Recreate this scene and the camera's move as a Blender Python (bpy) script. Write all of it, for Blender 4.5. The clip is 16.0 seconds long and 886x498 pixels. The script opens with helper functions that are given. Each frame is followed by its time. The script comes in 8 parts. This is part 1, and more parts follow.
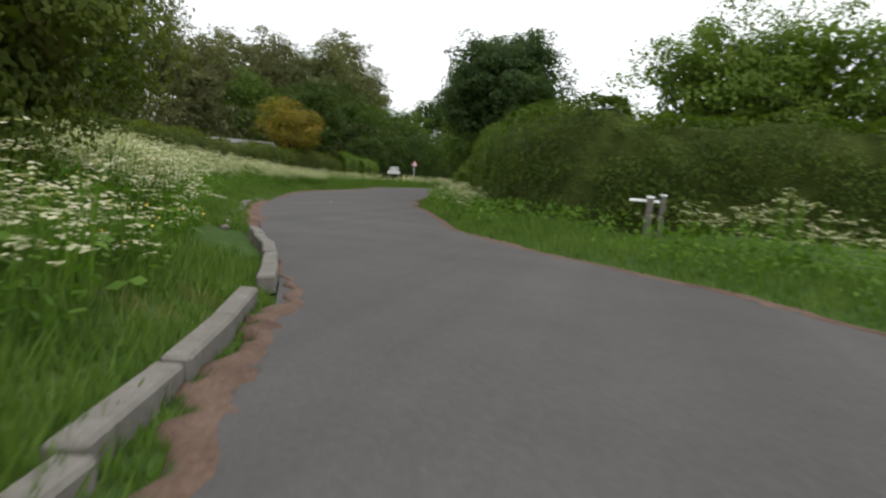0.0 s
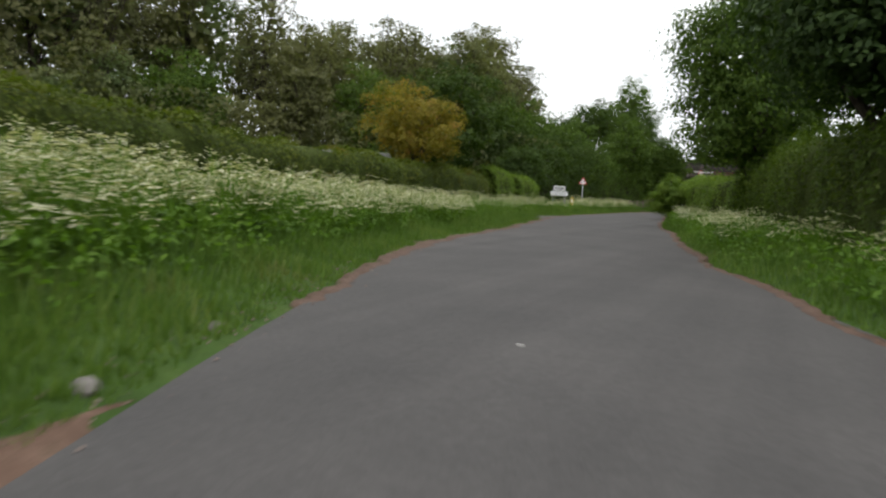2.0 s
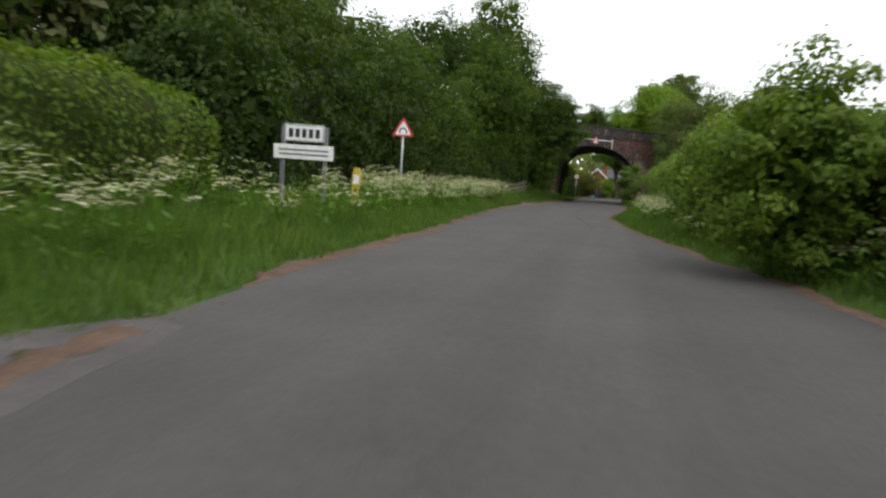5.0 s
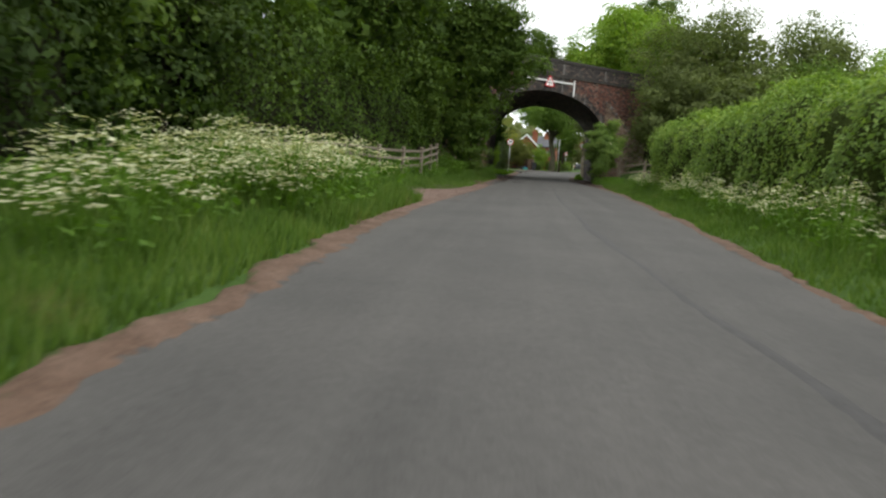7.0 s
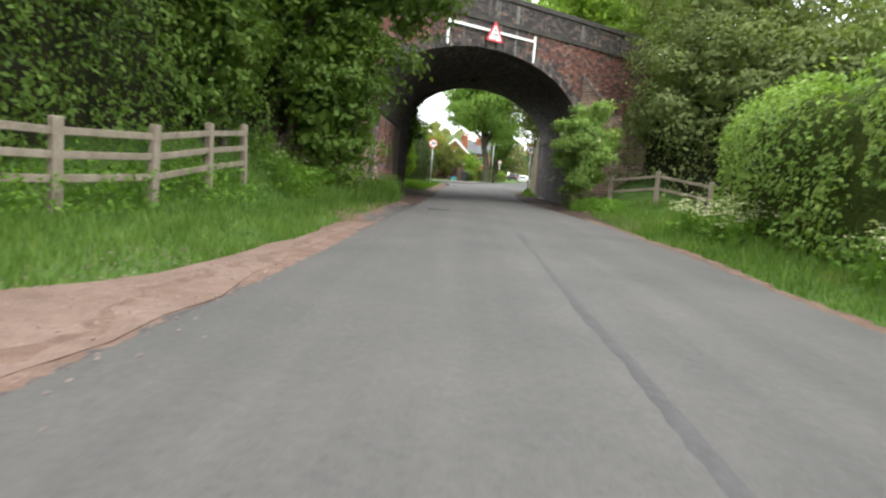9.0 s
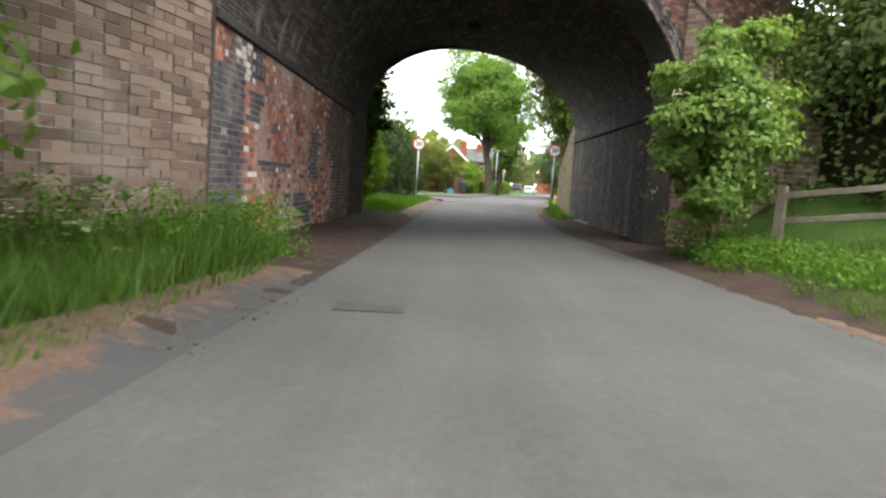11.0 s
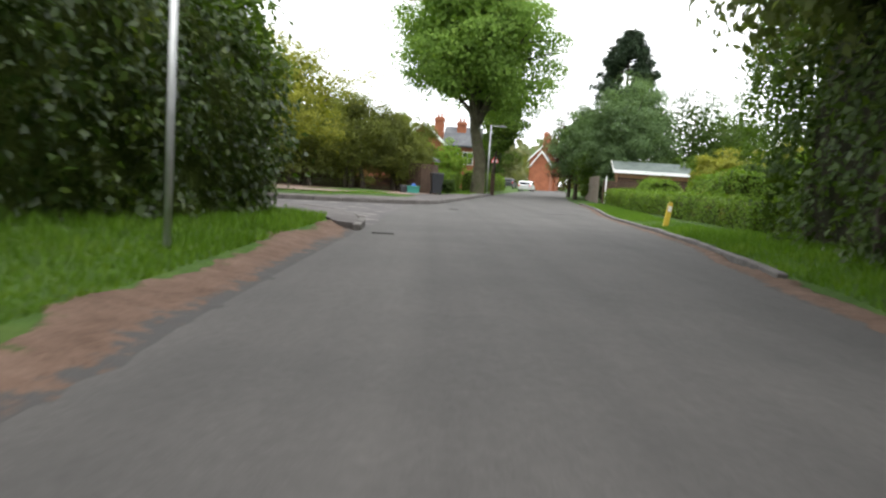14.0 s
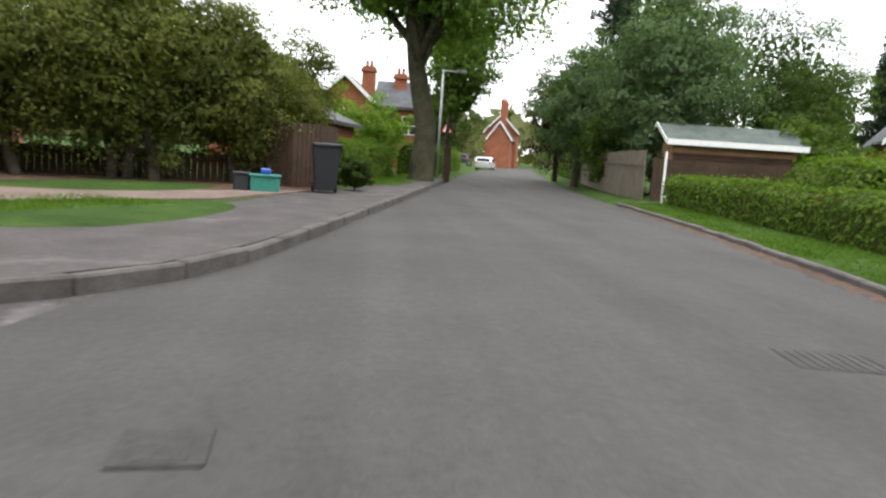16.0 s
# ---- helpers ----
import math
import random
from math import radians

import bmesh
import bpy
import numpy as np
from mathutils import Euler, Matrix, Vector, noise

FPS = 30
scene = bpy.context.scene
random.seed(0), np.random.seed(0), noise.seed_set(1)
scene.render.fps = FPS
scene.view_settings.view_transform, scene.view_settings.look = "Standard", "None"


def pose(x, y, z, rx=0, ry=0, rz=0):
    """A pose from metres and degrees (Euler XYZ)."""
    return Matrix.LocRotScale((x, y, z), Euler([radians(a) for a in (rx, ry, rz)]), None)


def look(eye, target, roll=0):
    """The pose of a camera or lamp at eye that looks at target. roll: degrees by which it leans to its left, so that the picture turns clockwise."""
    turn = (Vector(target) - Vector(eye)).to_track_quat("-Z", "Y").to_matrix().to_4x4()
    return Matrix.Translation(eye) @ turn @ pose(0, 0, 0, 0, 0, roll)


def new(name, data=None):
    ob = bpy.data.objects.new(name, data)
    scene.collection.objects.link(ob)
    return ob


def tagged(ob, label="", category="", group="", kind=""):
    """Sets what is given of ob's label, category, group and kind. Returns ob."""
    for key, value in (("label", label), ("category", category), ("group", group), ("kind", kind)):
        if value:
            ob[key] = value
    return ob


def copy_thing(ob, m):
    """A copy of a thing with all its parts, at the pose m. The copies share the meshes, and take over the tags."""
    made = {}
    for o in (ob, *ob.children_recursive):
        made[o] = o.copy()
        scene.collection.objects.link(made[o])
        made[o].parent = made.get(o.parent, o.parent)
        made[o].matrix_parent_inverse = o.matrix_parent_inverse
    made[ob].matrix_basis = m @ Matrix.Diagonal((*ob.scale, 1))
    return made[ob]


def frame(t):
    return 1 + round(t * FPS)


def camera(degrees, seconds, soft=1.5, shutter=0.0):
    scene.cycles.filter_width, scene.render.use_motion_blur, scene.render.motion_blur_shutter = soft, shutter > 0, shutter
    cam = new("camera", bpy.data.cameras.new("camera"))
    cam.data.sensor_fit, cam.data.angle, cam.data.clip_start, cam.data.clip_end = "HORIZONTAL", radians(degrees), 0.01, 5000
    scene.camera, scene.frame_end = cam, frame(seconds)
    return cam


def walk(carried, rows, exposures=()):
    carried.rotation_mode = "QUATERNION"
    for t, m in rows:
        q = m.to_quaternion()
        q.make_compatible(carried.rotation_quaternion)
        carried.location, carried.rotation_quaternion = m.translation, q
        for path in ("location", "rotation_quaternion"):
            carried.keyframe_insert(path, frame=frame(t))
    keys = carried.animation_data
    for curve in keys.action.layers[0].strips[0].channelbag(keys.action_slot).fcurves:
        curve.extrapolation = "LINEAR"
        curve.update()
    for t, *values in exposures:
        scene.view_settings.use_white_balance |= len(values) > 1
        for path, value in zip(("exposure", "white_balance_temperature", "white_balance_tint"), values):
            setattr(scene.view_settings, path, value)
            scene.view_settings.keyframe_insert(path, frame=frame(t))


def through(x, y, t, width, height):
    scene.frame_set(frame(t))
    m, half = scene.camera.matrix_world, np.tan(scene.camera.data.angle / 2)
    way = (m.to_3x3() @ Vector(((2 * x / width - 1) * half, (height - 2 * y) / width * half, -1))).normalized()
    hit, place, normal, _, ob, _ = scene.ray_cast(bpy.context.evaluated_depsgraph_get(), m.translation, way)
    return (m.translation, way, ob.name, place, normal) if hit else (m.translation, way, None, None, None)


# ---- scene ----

cam = camera(64.14, 16.0, soft=2.3, shutter=0.18)
PATH = [
    (0, (20.203, -121.000, 1.065), (17.828, -111.334, 0.095), 4.74),
    (0.5, (18.703, -116.662, 1.021), (14.937, -107.435, 0.205), 5.59),
    (1, (16.699, -112.519, 1.011), (12.155, -103.647, 0.216), 4.41),
    (1.5, (14.489, -108.093, 1.041), (9.773, -99.311, 0.237), 3.57),
    (2, (12.188, -103.164, 1.019), (7.953, -94.141, 0.223), 3.13),
    (2.5, (9.993, -97.738, 1.011), (6.338, -88.452, 0.370), 3.56),
    (3, (8.160, -91.712, 0.997), (5.039, -82.235, 0.328), 2.32),
    (3.5, (6.631, -85.546, 1.044), (3.913, -75.941, 0.432), 3.44),
    (4, (5.404, -78.878, 1.006), (3.007, -69.194, 0.323), 4.00),
    (4.2, (4.996, -76.107, 0.984), (2.669, -66.405, 0.312), 4.01),
    (6.3, (1.300, -47.642, 1.021), (-0.368, -37.894, -0.460), 4.28),
    (6.5, (1.138, -45.338, 1.039), (-0.320, -35.546, -0.370), 4.64),
    (7, (0.755, -39.758, 1.027), (-0.269, -29.894, -0.258), 4.02),
    (7.5, (0.568, -34.736, 1.011), (-0.066, -24.817, -0.087), 3.45),
    (8, (0.684, -30.132, 0.939), (0.261, -20.194, -0.089), 2.89),
    (8.5, (0.601, -25.998, 1.026), (0.443, -16.038, 0.148), 3.65),
    (9, (0.820, -22.140, 1.050), (0.785, -12.200, -0.046), 4.64),
    (9.2, (0.947, -20.642, 1.052), (0.877, -10.693, 0.045), 4.56),
    (11.3, (1.149, -6.594, 1.053), (1.058, 3.364, 0.147), 3.55),
    (11.5, (1.149, -4.978, 1.045), (1.007, 4.993, 0.296), 3.58),
    (12, (1.195, -0.791, 1.062), (1.019, 9.182, 0.353), 4.18),
    (12.5, (1.250, 3.804, 1.057), (1.130, 13.752, 0.051), 3.45),
    (13, (1.403, 8.619, 1.003), (1.383, 18.575, 0.069), 2.92),
    (13.5, (1.550, 13.793, 0.935), (1.651, 23.760, 0.141), 3.57),
    (14, (1.796, 19.210, 0.907), (2.050, 29.158, -0.079), 3.85),
    (14.5, (2.170, 24.620, 0.956), (2.647, 34.571, 0.090), 4.10),
    (15, (2.528, 29.482, 1.044), (3.243, 39.417, 0.154), 3.91),
    (15.5, (2.794, 34.072, 1.060), (3.606, 44.002, 0.204), 3.90),
    (16, (3.206, 38.134, 1.040), (4.204, 48.000, -0.247), 3.79),
]
walk(cam, [(t, look(eye, target, roll)) for t, eye, target, roll in PATH],
     exposures=[(0.0, 0.10, 6500, 10), (4.2, 0.05, 6500, 10), (6.4, 0.32, 6600, 6), (7.9, 0.82, 6600, 6), (8.5, 1.22, 6500, 6), (9.0, 1.6, 6450, 7), (9.2, 1.6, 6450, 7), (11.3, 1.75, 6500, 7), (12.0, 1.7, 6500, 6), (12.5, 2.1, 6550, 5),
                (13.05, 2.42, 6650, 5), (13.5, 1.45, 6500, 6), (14.0, 1.1, 6500, 9), (14.5, 1.0, 6500, 9), (15.0, 0.92, 6500, 10), (16.0, 0.82, 6500, 10)])

# ---- world and sun: a bright overcast day ----
world = bpy.data.worlds.new("overcast")
scene.world = world
world.use_nodes = True
wn, wl = world.node_tree.nodes, world.node_tree.links
wn.clear()
w_out = wn.new("ShaderNodeOutputWorld")
w_bg = wn.new("ShaderNodeBackground")
w_sky = wn.new("ShaderNodeTexSky")
w_sky.sky_type = "NISHITA"
w_sky.sun_disc = False
w_sky.sun_elevation, w_sky.sun_rotation = radians(68), radians(152)
w_dim = wn.new("ShaderNodeVectorMath")
w_dim.operation = "SCALE"
w_dim.inputs["Scale"].default_value = 0.10
w_tc = wn.new("ShaderNodeTexCoord")
w_map = wn.new("ShaderNodeMapping")
w_map.inputs["Scale"].default_value = (1.6, 1.6, 5.0)
w_noise = wn.new("ShaderNodeTexNoise")
w_noise.inputs["Scale"].default_value = 1.4
w_noise.inputs["Detail"].default_value = 5.0
w_ramp = wn.new("ShaderNodeValToRGB")
w_ramp.color_ramp.elements[0].position, w_ramp.color_ramp.elements[0].color = 0.3, (0.86, 0.88, 0.91, 1)
w_ramp.color_ramp.elements[1].position, w_ramp.color_ramp.elements[1].color = 0.72, (1.06, 1.06, 1.05, 1)
w_mix = wn.new("ShaderNodeMix")
w_mix.data_type = "RGBA"
w_mix.inputs[0].default_value = 0.88
wl.new(w_tc.outputs["Generated"], w_map.inputs["Vector"])
wl.new(w_map.outputs["Vector"], w_noise.inputs["Vector"])
wl.new(w_noise.outputs["Fac"], w_ramp.inputs["Fac"])
wl.new(w_sky.outputs["Color"], w_dim.inputs[0])
wl.new(w_dim.outputs["Vector"], w_mix.inputs[6])
wl.new(w_ramp.outputs["Color"], w_mix.inputs[7])
# brighter overhead than at the horizon, as under cloud
w_sep = wn.new("ShaderNodeSeparateXYZ")
w_up = wn.new("ShaderNodeMapRange")
w_up.inputs["From Min"].default_value, w_up.inputs["From Max"].default_value = 0.0, 1.0
w_up.inputs["To Min"].default_value, w_up.inputs["To Max"].default_value = 0.84, 1.15
w_lum = wn.new("ShaderNodeVectorMath")
w_lum.operation = "SCALE"
wl.new(w_tc.outputs["Generated"], w_sep.inputs[0])
wl.new(w_sep.outputs["Z"], w_up.inputs["Value"])
wl.new(w_mix.outputs[2], w_lum.inputs[0])
wl.new(w_up.outputs[0], w_lum.inputs["Scale"])
wl.new(w_lum.outputs["Vector"], w_bg.inputs["Color"])
w_bg.inputs["Strength"].default_value = 1.55
wl.new(w_bg.outputs["Background"], w_out.inputs["Surface"])

sun_data = bpy.data.lights.new("sun", "SUN")
sun_data.energy, sun_data.angle, sun_data.color = 1.2, radians(35), (1.0, 0.97, 0.92)
sun = new("sun", sun_data)
sun.matrix_world = look((18, -34, 95), (0, 0, 0))

rng = np.random.default_rng(7)


# ---- materials ----
def nodes_of(name):
    m = bpy.data.materials.new(name)
    m.use_nodes = True
    nt = m.node_tree
    return m, nt.nodes, nt.links, nt.nodes["Principled BSDF"]


def ramp(nd, stops):
    r = nd.new("ShaderNodeValToRGB")
    e = r.color_ramp.elements
    while len(e) < len(stops):
        e.new(0.5)
    for k, (p, c) in zip(e, stops):
        k.position, k.color = p, (*c, 1)
    return r


def noise_tex(nd, ln, scale, detail=4.0, rough=0.6, vec=None):
    n = nd.new("ShaderNodeTexNoise")
    n.inputs["Scale"].default_value, n.inputs["Detail"].default_value, n.inputs["Roughness"].default_value = scale, detail, rough
    if vec is not None:
        ln.new(vec, n.inputs["Vector"])
    return n


def mixed(nd, ln, fac, a, b, mode="MIX"):
    m = nd.new("ShaderNodeMix")
    m.data_type, m.blend_type = "RGBA", mode
    if isinstance(fac, float):
        m.inputs[0].default_value = fac
    else:
        ln.new(fac, m.inputs[0])
    for k, v in ((6, a), (7, b)):
        if isinstance(v, tuple):
            m.inputs[k].default_value = (*v, 1)
        else:
            ln.new(v, m.inputs[k])
    return m.outputs[2]


def bump_of(nd, ln, bsdf, height, strength=0.3, dist=0.01):
    b = nd.new("ShaderNodeBump")
    b.inputs["Strength"].default_value, b.inputs["Distance"].default_value = strength, dist
    ln.new(height, b.inputs["Height"])
    ln.new(b.outputs["Normal"], bsdf.inputs["Normal"])


def surface(name, stops, scale=3.0, fine=60.0, rough=0.85, metal=0.0, bump=0.25, dist=0.006, stain=None, spec=0.3, streak=False):
    """A plain surface with broad patches, fine grain and relief, in world metres."""
    m, nd, ln, b = nodes_of(name)
    geo = nd.new("ShaderNodeNewGeometry")
    n1 = noise_tex(nd, ln, scale, 5.0, 0.6, geo.outputs["Position"])
    n2 = noise_tex(nd, ln, fine, 3.0, 0.7, geo.outputs["Position"])
    r = ramp(nd, stops)
    ln.new(n1.outputs["Fac"], r.inputs["Fac"])
    g = ramp(nd, [(0.25, (0.72, 0.72, 0.72)), (0.75, (1.25, 1.25, 1.25))])
    ln.new(n2.outputs["Fac"], g.inputs["Fac"])
    col = mixed(nd, ln, 1.0, r.outputs["Color"], g.outputs["Color"], "MULTIPLY")
    n4 = noise_tex(nd, ln, fine * 0.16, 5.0, 0.7, geo.outputs["Position"])
    g4 = ramp(nd, [(0.3, (0.84, 0.84, 0.84)), (0.7, (1.16, 1.16, 1.16))])
    ln.new(n4.outputs["Fac"], g4.inputs["Fac"])
    col = mixed(nd, ln, 1.0, col, g4.outputs["Color"], "MULTIPLY")
    if streak:
        mp = nd.new("ShaderNodeMapping")
        mp.inputs["Rotation"].default_value = (0, 0, radians(4))
        mp.inputs["Scale"].default_value = (1.5, 0.05, 1.0)
        ln.new(geo.outputs["Position"], mp.inputs["Vector"])
        n5 = noise_tex(nd, ln, 1.0, 4.0, 0.6, mp.outputs["Vector"])
        g5 = ramp(nd, [(0.32, (0.89, 0.89, 0.89)), (0.68, (1.11, 1.105, 1.10))])
        ln.new(n5.outputs["Fac"], g5.inputs["Fac"])
        col = mixed(nd, ln, 1.0, col, g5.outputs["Color"], "MULTIPLY")
    if stain:
        n3 = noise_tex(nd, ln, stain[1], 6.0, 0.65, geo.outputs["Position"])
        s = ramp(nd, [(stain[2], (0, 0, 0)), (stain[2] + 0.14, (1, 1, 1))])
        ln.new(n3.outputs["Fac"], s.inputs["Fac"])
        col = mixed(nd, ln, s.outputs["Color"], col, stain[0])
    ln.new(col, b.inputs["Base Color"])
    b.inputs["Roughness"].default_value, b.inputs["Metallic"].default_value = rough, metal
    b.inputs["Specular IOR Level"].default_value = spec
    bump_of(nd, ln, b, n2.outputs["Fac"], bump, dist)
    return m


def verge_dirt(name, stops, inner, outer, inner_gain=2.6):
    """Dirt on a ribbon: broken up towards the asphalt on its inner side and the turf on its outer."""
    m, nd, ln, b = nodes_of(name)
    geo = nd.new("ShaderNodeNewGeometry")
    at = nd.new("ShaderNodeAttribute")
    at.attribute_name = "across"
    n1 = noise_tex(nd, ln, 2.4, 6.0, 0.65, geo.outputs["Position"])
    n2 = noise_tex(nd, ln, 30.0, 4.0, 0.75, geo.outputs["Position"])
    n3 = noise_tex(nd, ln, 5.5, 6.0, 0.7, geo.outputs["Position"])
    r = ramp(nd, stops)
    ln.new(n1.outputs["Fac"], r.inputs["Fac"])
    g = ramp(nd, [(0.25, (0.55, 0.55, 0.55)), (0.75, (1.4, 1.4, 1.4))])
    ln.new(n2.outputs["Fac"], g.inputs["Fac"])
    col = mixed(nd, ln, 1.0, r.outputs["Color"], g.outputs["Color"], "MULTIPLY")

    def mask(sign, offset, gain):
        p = nd.new("ShaderNodeMath")
        p.operation = "MULTIPLY_ADD"
        ln.new(at.outputs["Fac"], p.inputs[0])
        p.inputs[1].default_value, p.inputs[2].default_value = sign * gain, offset
        q = nd.new("ShaderNodeMath")
        q.operation = "MULTIPLY_ADD"
        ln.new(n3.outputs["Fac"], q.inputs[0])
        q.inputs[1].default_value = 2.6
        ln.new(p.outputs[0], q.inputs[2])
        k = ramp(nd, [(0.40, (0, 0, 0)), (0.62, (1, 1, 1))])
        ln.new(q.outputs[0], k.inputs["Fac"])
        return k.outputs["Color"]

    col = mixed(nd, ln, mask(-1, 0.05, inner_gain), col, inner)
    col = mixed(nd, ln, mask(1, -3.0, 2.6), col, outer)
    ln.new(col, b.inputs["Base Color"])
    b.inputs["Roughness"].default_value = 0.95
    b.inputs["Specular IOR Level"].default_value = 0.15
    bump_of(nd, ln, b, n2.outputs["Fac"], 0.7, 0.02)
    return m


def leafy(name, dark, mid, light, rough=0.62, through=0.38, spots=None):
    """Foliage: every leaf its own tone, with slow changes over the plant and light coming through."""
    m, nd, ln, b = nodes_of(name)
    geo = nd.new("ShaderNodeNewGeometry")
    r = ramp(nd, [(0.0, dark), (0.5, mid), (1.0, light)])
    n1 = noise_tex(nd, ln, 0.9, 3.0, 0.6, geo.outputs["Position"])
    mx = nd.new("ShaderNodeMath")
    mx.operation = "MULTIPLY_ADD"
    ln.new(geo.outputs["Random Per Island"], mx.inputs[0])
    mx.inputs[1].default_value = 0.45
    sub = nd.new("ShaderNodeMath")
    sub.operation = "MULTIPLY_ADD"
    ln.new(n1.outputs["Fac"], sub.inputs[0])
    sub.inputs[1].default_value, sub.inputs[2].default_value = 1.0, -0.24
    ln.new(sub.outputs[0], mx.inputs[2])
    ln.new(mx.outputs[0], r.inputs["Fac"])
    col = r.outputs["Color"]
    if spots:
        n2 = noise_tex(nd, ln, spots[1], 3.0, 0.6, geo.outputs["Position"])
        s = ramp(nd, [(spots[2], (0, 0, 0)), (spots[2] + 0.12, (1, 1, 1))])
        ln.new(n2.outputs["Fac"], s.inputs["Fac"])
        col = mixed(nd, ln, s.outputs["Color"], col, spots[0])
    ln.new(col, b.inputs["Base Color"])
    b.inputs["Roughness"].default_value = rough
    b.inputs["Specular IOR Level"].default_value = 0.16
    tr = nd.new("ShaderNodeBsdfTranslucent")
    ln.new(mixed(nd, ln, 1.0, col, (1.25, 1.35, 0.6), "MULTIPLY"), tr.inputs["Color"])
    sh = nd.new("ShaderNodeMixShader")
    sh.inputs["Fac"].default_value = through
    ln.new(b.outputs["BSDF"], sh.inputs[1])
    ln.new(tr.outputs["BSDF"], sh.inputs[2])
    ln.new(sh.outputs["Shader"], nd["Material Output"].inputs["Surface"])
    return m


def bricky(name, stops, patch, patch_at, soot, soot_at, by_object, runs=None):
    """Single bricks: each its own fired colour, with lime bloom and soot in patches over the wall."""
    m, nd, ln, b = nodes_of(name)
    geo = nd.new("ShaderNodeNewGeometry")
    r = ramp(nd, stops)
    r.color_ramp.interpolation = "LINEAR"
    if by_object:
        oi = nd.new("ShaderNodeObjectInfo")
        ln.new(oi.outputs["Random"], r.inputs["Fac"])
    else:
        ln.new(geo.outputs["Random Per Island"], r.inputs["Fac"])
    col = r.outputs["Color"]
    n1 = noise_tex(nd, ln, 0.75, 6.0, 0.62, geo.outputs["Position"])
    s1 = ramp(nd, [(patch_at, (0, 0, 0)), (patch_at + 0.16, (0.85, 0.85, 0.85))])
    ln.new(n1.outputs["Fac"], s1.inputs["Fac"])
    col = mixed(nd, ln, s1.outputs["Color"], col, patch)
    mp = nd.new("ShaderNodeMapping")
    mp.inputs["Location"].default_value = (13.0, 5.0, 9.0)
    mp.inputs["Scale"].default_value = (1.0, 1.0, 0.45)
    ln.new(geo.outputs["Position"], mp.inputs["Vector"])
    n2 = noise_tex(nd, ln, 0.9, 6.0, 0.62, mp.outputs["Vector"])
    s2 = ramp(nd, [(soot_at, (0, 0, 0)), (soot_at + 0.14, (0.9, 0.9, 0.9))])
    ln.new(n2.outputs["Fac"], s2.inputs["Fac"])
    col = mixed(nd, ln, s2.outputs["Color"], col, soot)
    if runs:
        # lime washed down the wall in narrow runs
        mr = nd.new("ShaderNodeMapping")
        mr.inputs["Scale"].default_value = (3.2, 3.2, 0.22)
        ln.new(geo.outputs["Position"], mr.inputs["Vector"])
        n4 = noise_tex(nd, ln, 1.0, 5.0, 0.7, mr.outputs["Vector"])
        s4 = ramp(nd, [(runs[1], (0, 0, 0)), (runs[1] + 0.12, (0.8, 0.8, 0.8))])
        ln.new(n4.outputs["Fac"], s4.inputs["Fac"])
        col = mixed(nd, ln, s4.outputs["Color"], col, runs[0])
    n3 = noise_tex(nd, ln, 70.0, 3.0, 0.7, geo.outputs["Position"])
    g = ramp(nd, [(0.25, (0.7, 0.7, 0.7)), (0.75, (1.25, 1.25, 1.25))])
    ln.new(n3.outputs["Fac"], g.inputs["Fac"])
    col = mixed(nd, ln, 1.0, col, g.outputs["Color"], "MULTIPLY")
    ln.new(col, b.inputs["Base Color"])
    b.inputs["Roughness"].default_value = 0.88
    b.inputs["Specular IOR Level"].default_value = 0.25
    bump_of(nd, ln, b, n3.outputs["Fac"], 0.5, 0.004)
    return m


def plain(name, color, rough=0.5, metal=0.0):
    m, nd, ln, b = nodes_of(name)
    geo = nd.new("ShaderNodeNewGeometry")
    n = noise_tex(nd, ln, 9.0, 4.0, 0.6, geo.outputs["Position"])
    r = ramp(nd, [(0.3, tuple(c * 0.88 for c in color)), (0.7, tuple(min(1, c * 1.08) for c in color))])
    ln.new(n.outputs["Fac"], r.inputs["Fac"])
    ln.new(r.outputs["Color"], b.inputs["Base Color"])
    b.inputs["Roughness"].default_value, b.inputs["Metallic"].default_value = rough, metal
    return m


ASPHALT = surface("asphalt", [(0.3, (0.054, 0.052, 0.050)), (0.7, (0.072, 0.068, 0.065))], 0.55, 120.0, 0.9, bump=0.35, dist=0.004, spec=0.2, streak=True)
ASPHALT_OLD = surface("worn_asphalt", [(0.3, (0.061, 0.055, 0.053)), (0.7, (0.092, 0.083, 0.081))], 1.6, 90.0, 0.92, bump=0.4, dist=0.005,
                      stain=((0.131, 0.120, 0.114), 0.8, 0.56), spec=0.2)
ASPHALT_SIDE = surface("side_asphalt", [(0.3, (0.055, 0.051, 0.051)), (0.7, (0.072, 0.067, 0.067))], 0.55, 120.0, 0.9, bump=0.35, dist=0.004, stain=((0.158, 0.140, 0.134), 1.3, 0.53), spec=0.2, streak=True)
TAR = surface("tar_seam", [(0.3, (0.044, 0.042, 0.042)), (0.7, (0.055, 0.053, 0.053))], 3.0, 80.0, 0.85, spec=0.2)
DIRT = surface("red_dirt", [(0.3, (0.076, 0.044, 0.029)), (0.7, (0.148, 0.095, 0.069))], 2.2, 45.0, 0.95, bump=0.7, dist=0.02,
               stain=((0.048, 0.040, 0.022), 3.0, 0.60), spec=0.15)
VERGE_DIRT = verge_dirt("verge_dirt", [(0.3, (0.070, 0.043, 0.030)), (0.7, (0.132, 0.088, 0.066))], (0.056, 0.054, 0.053), (0.042, 0.056, 0.016))
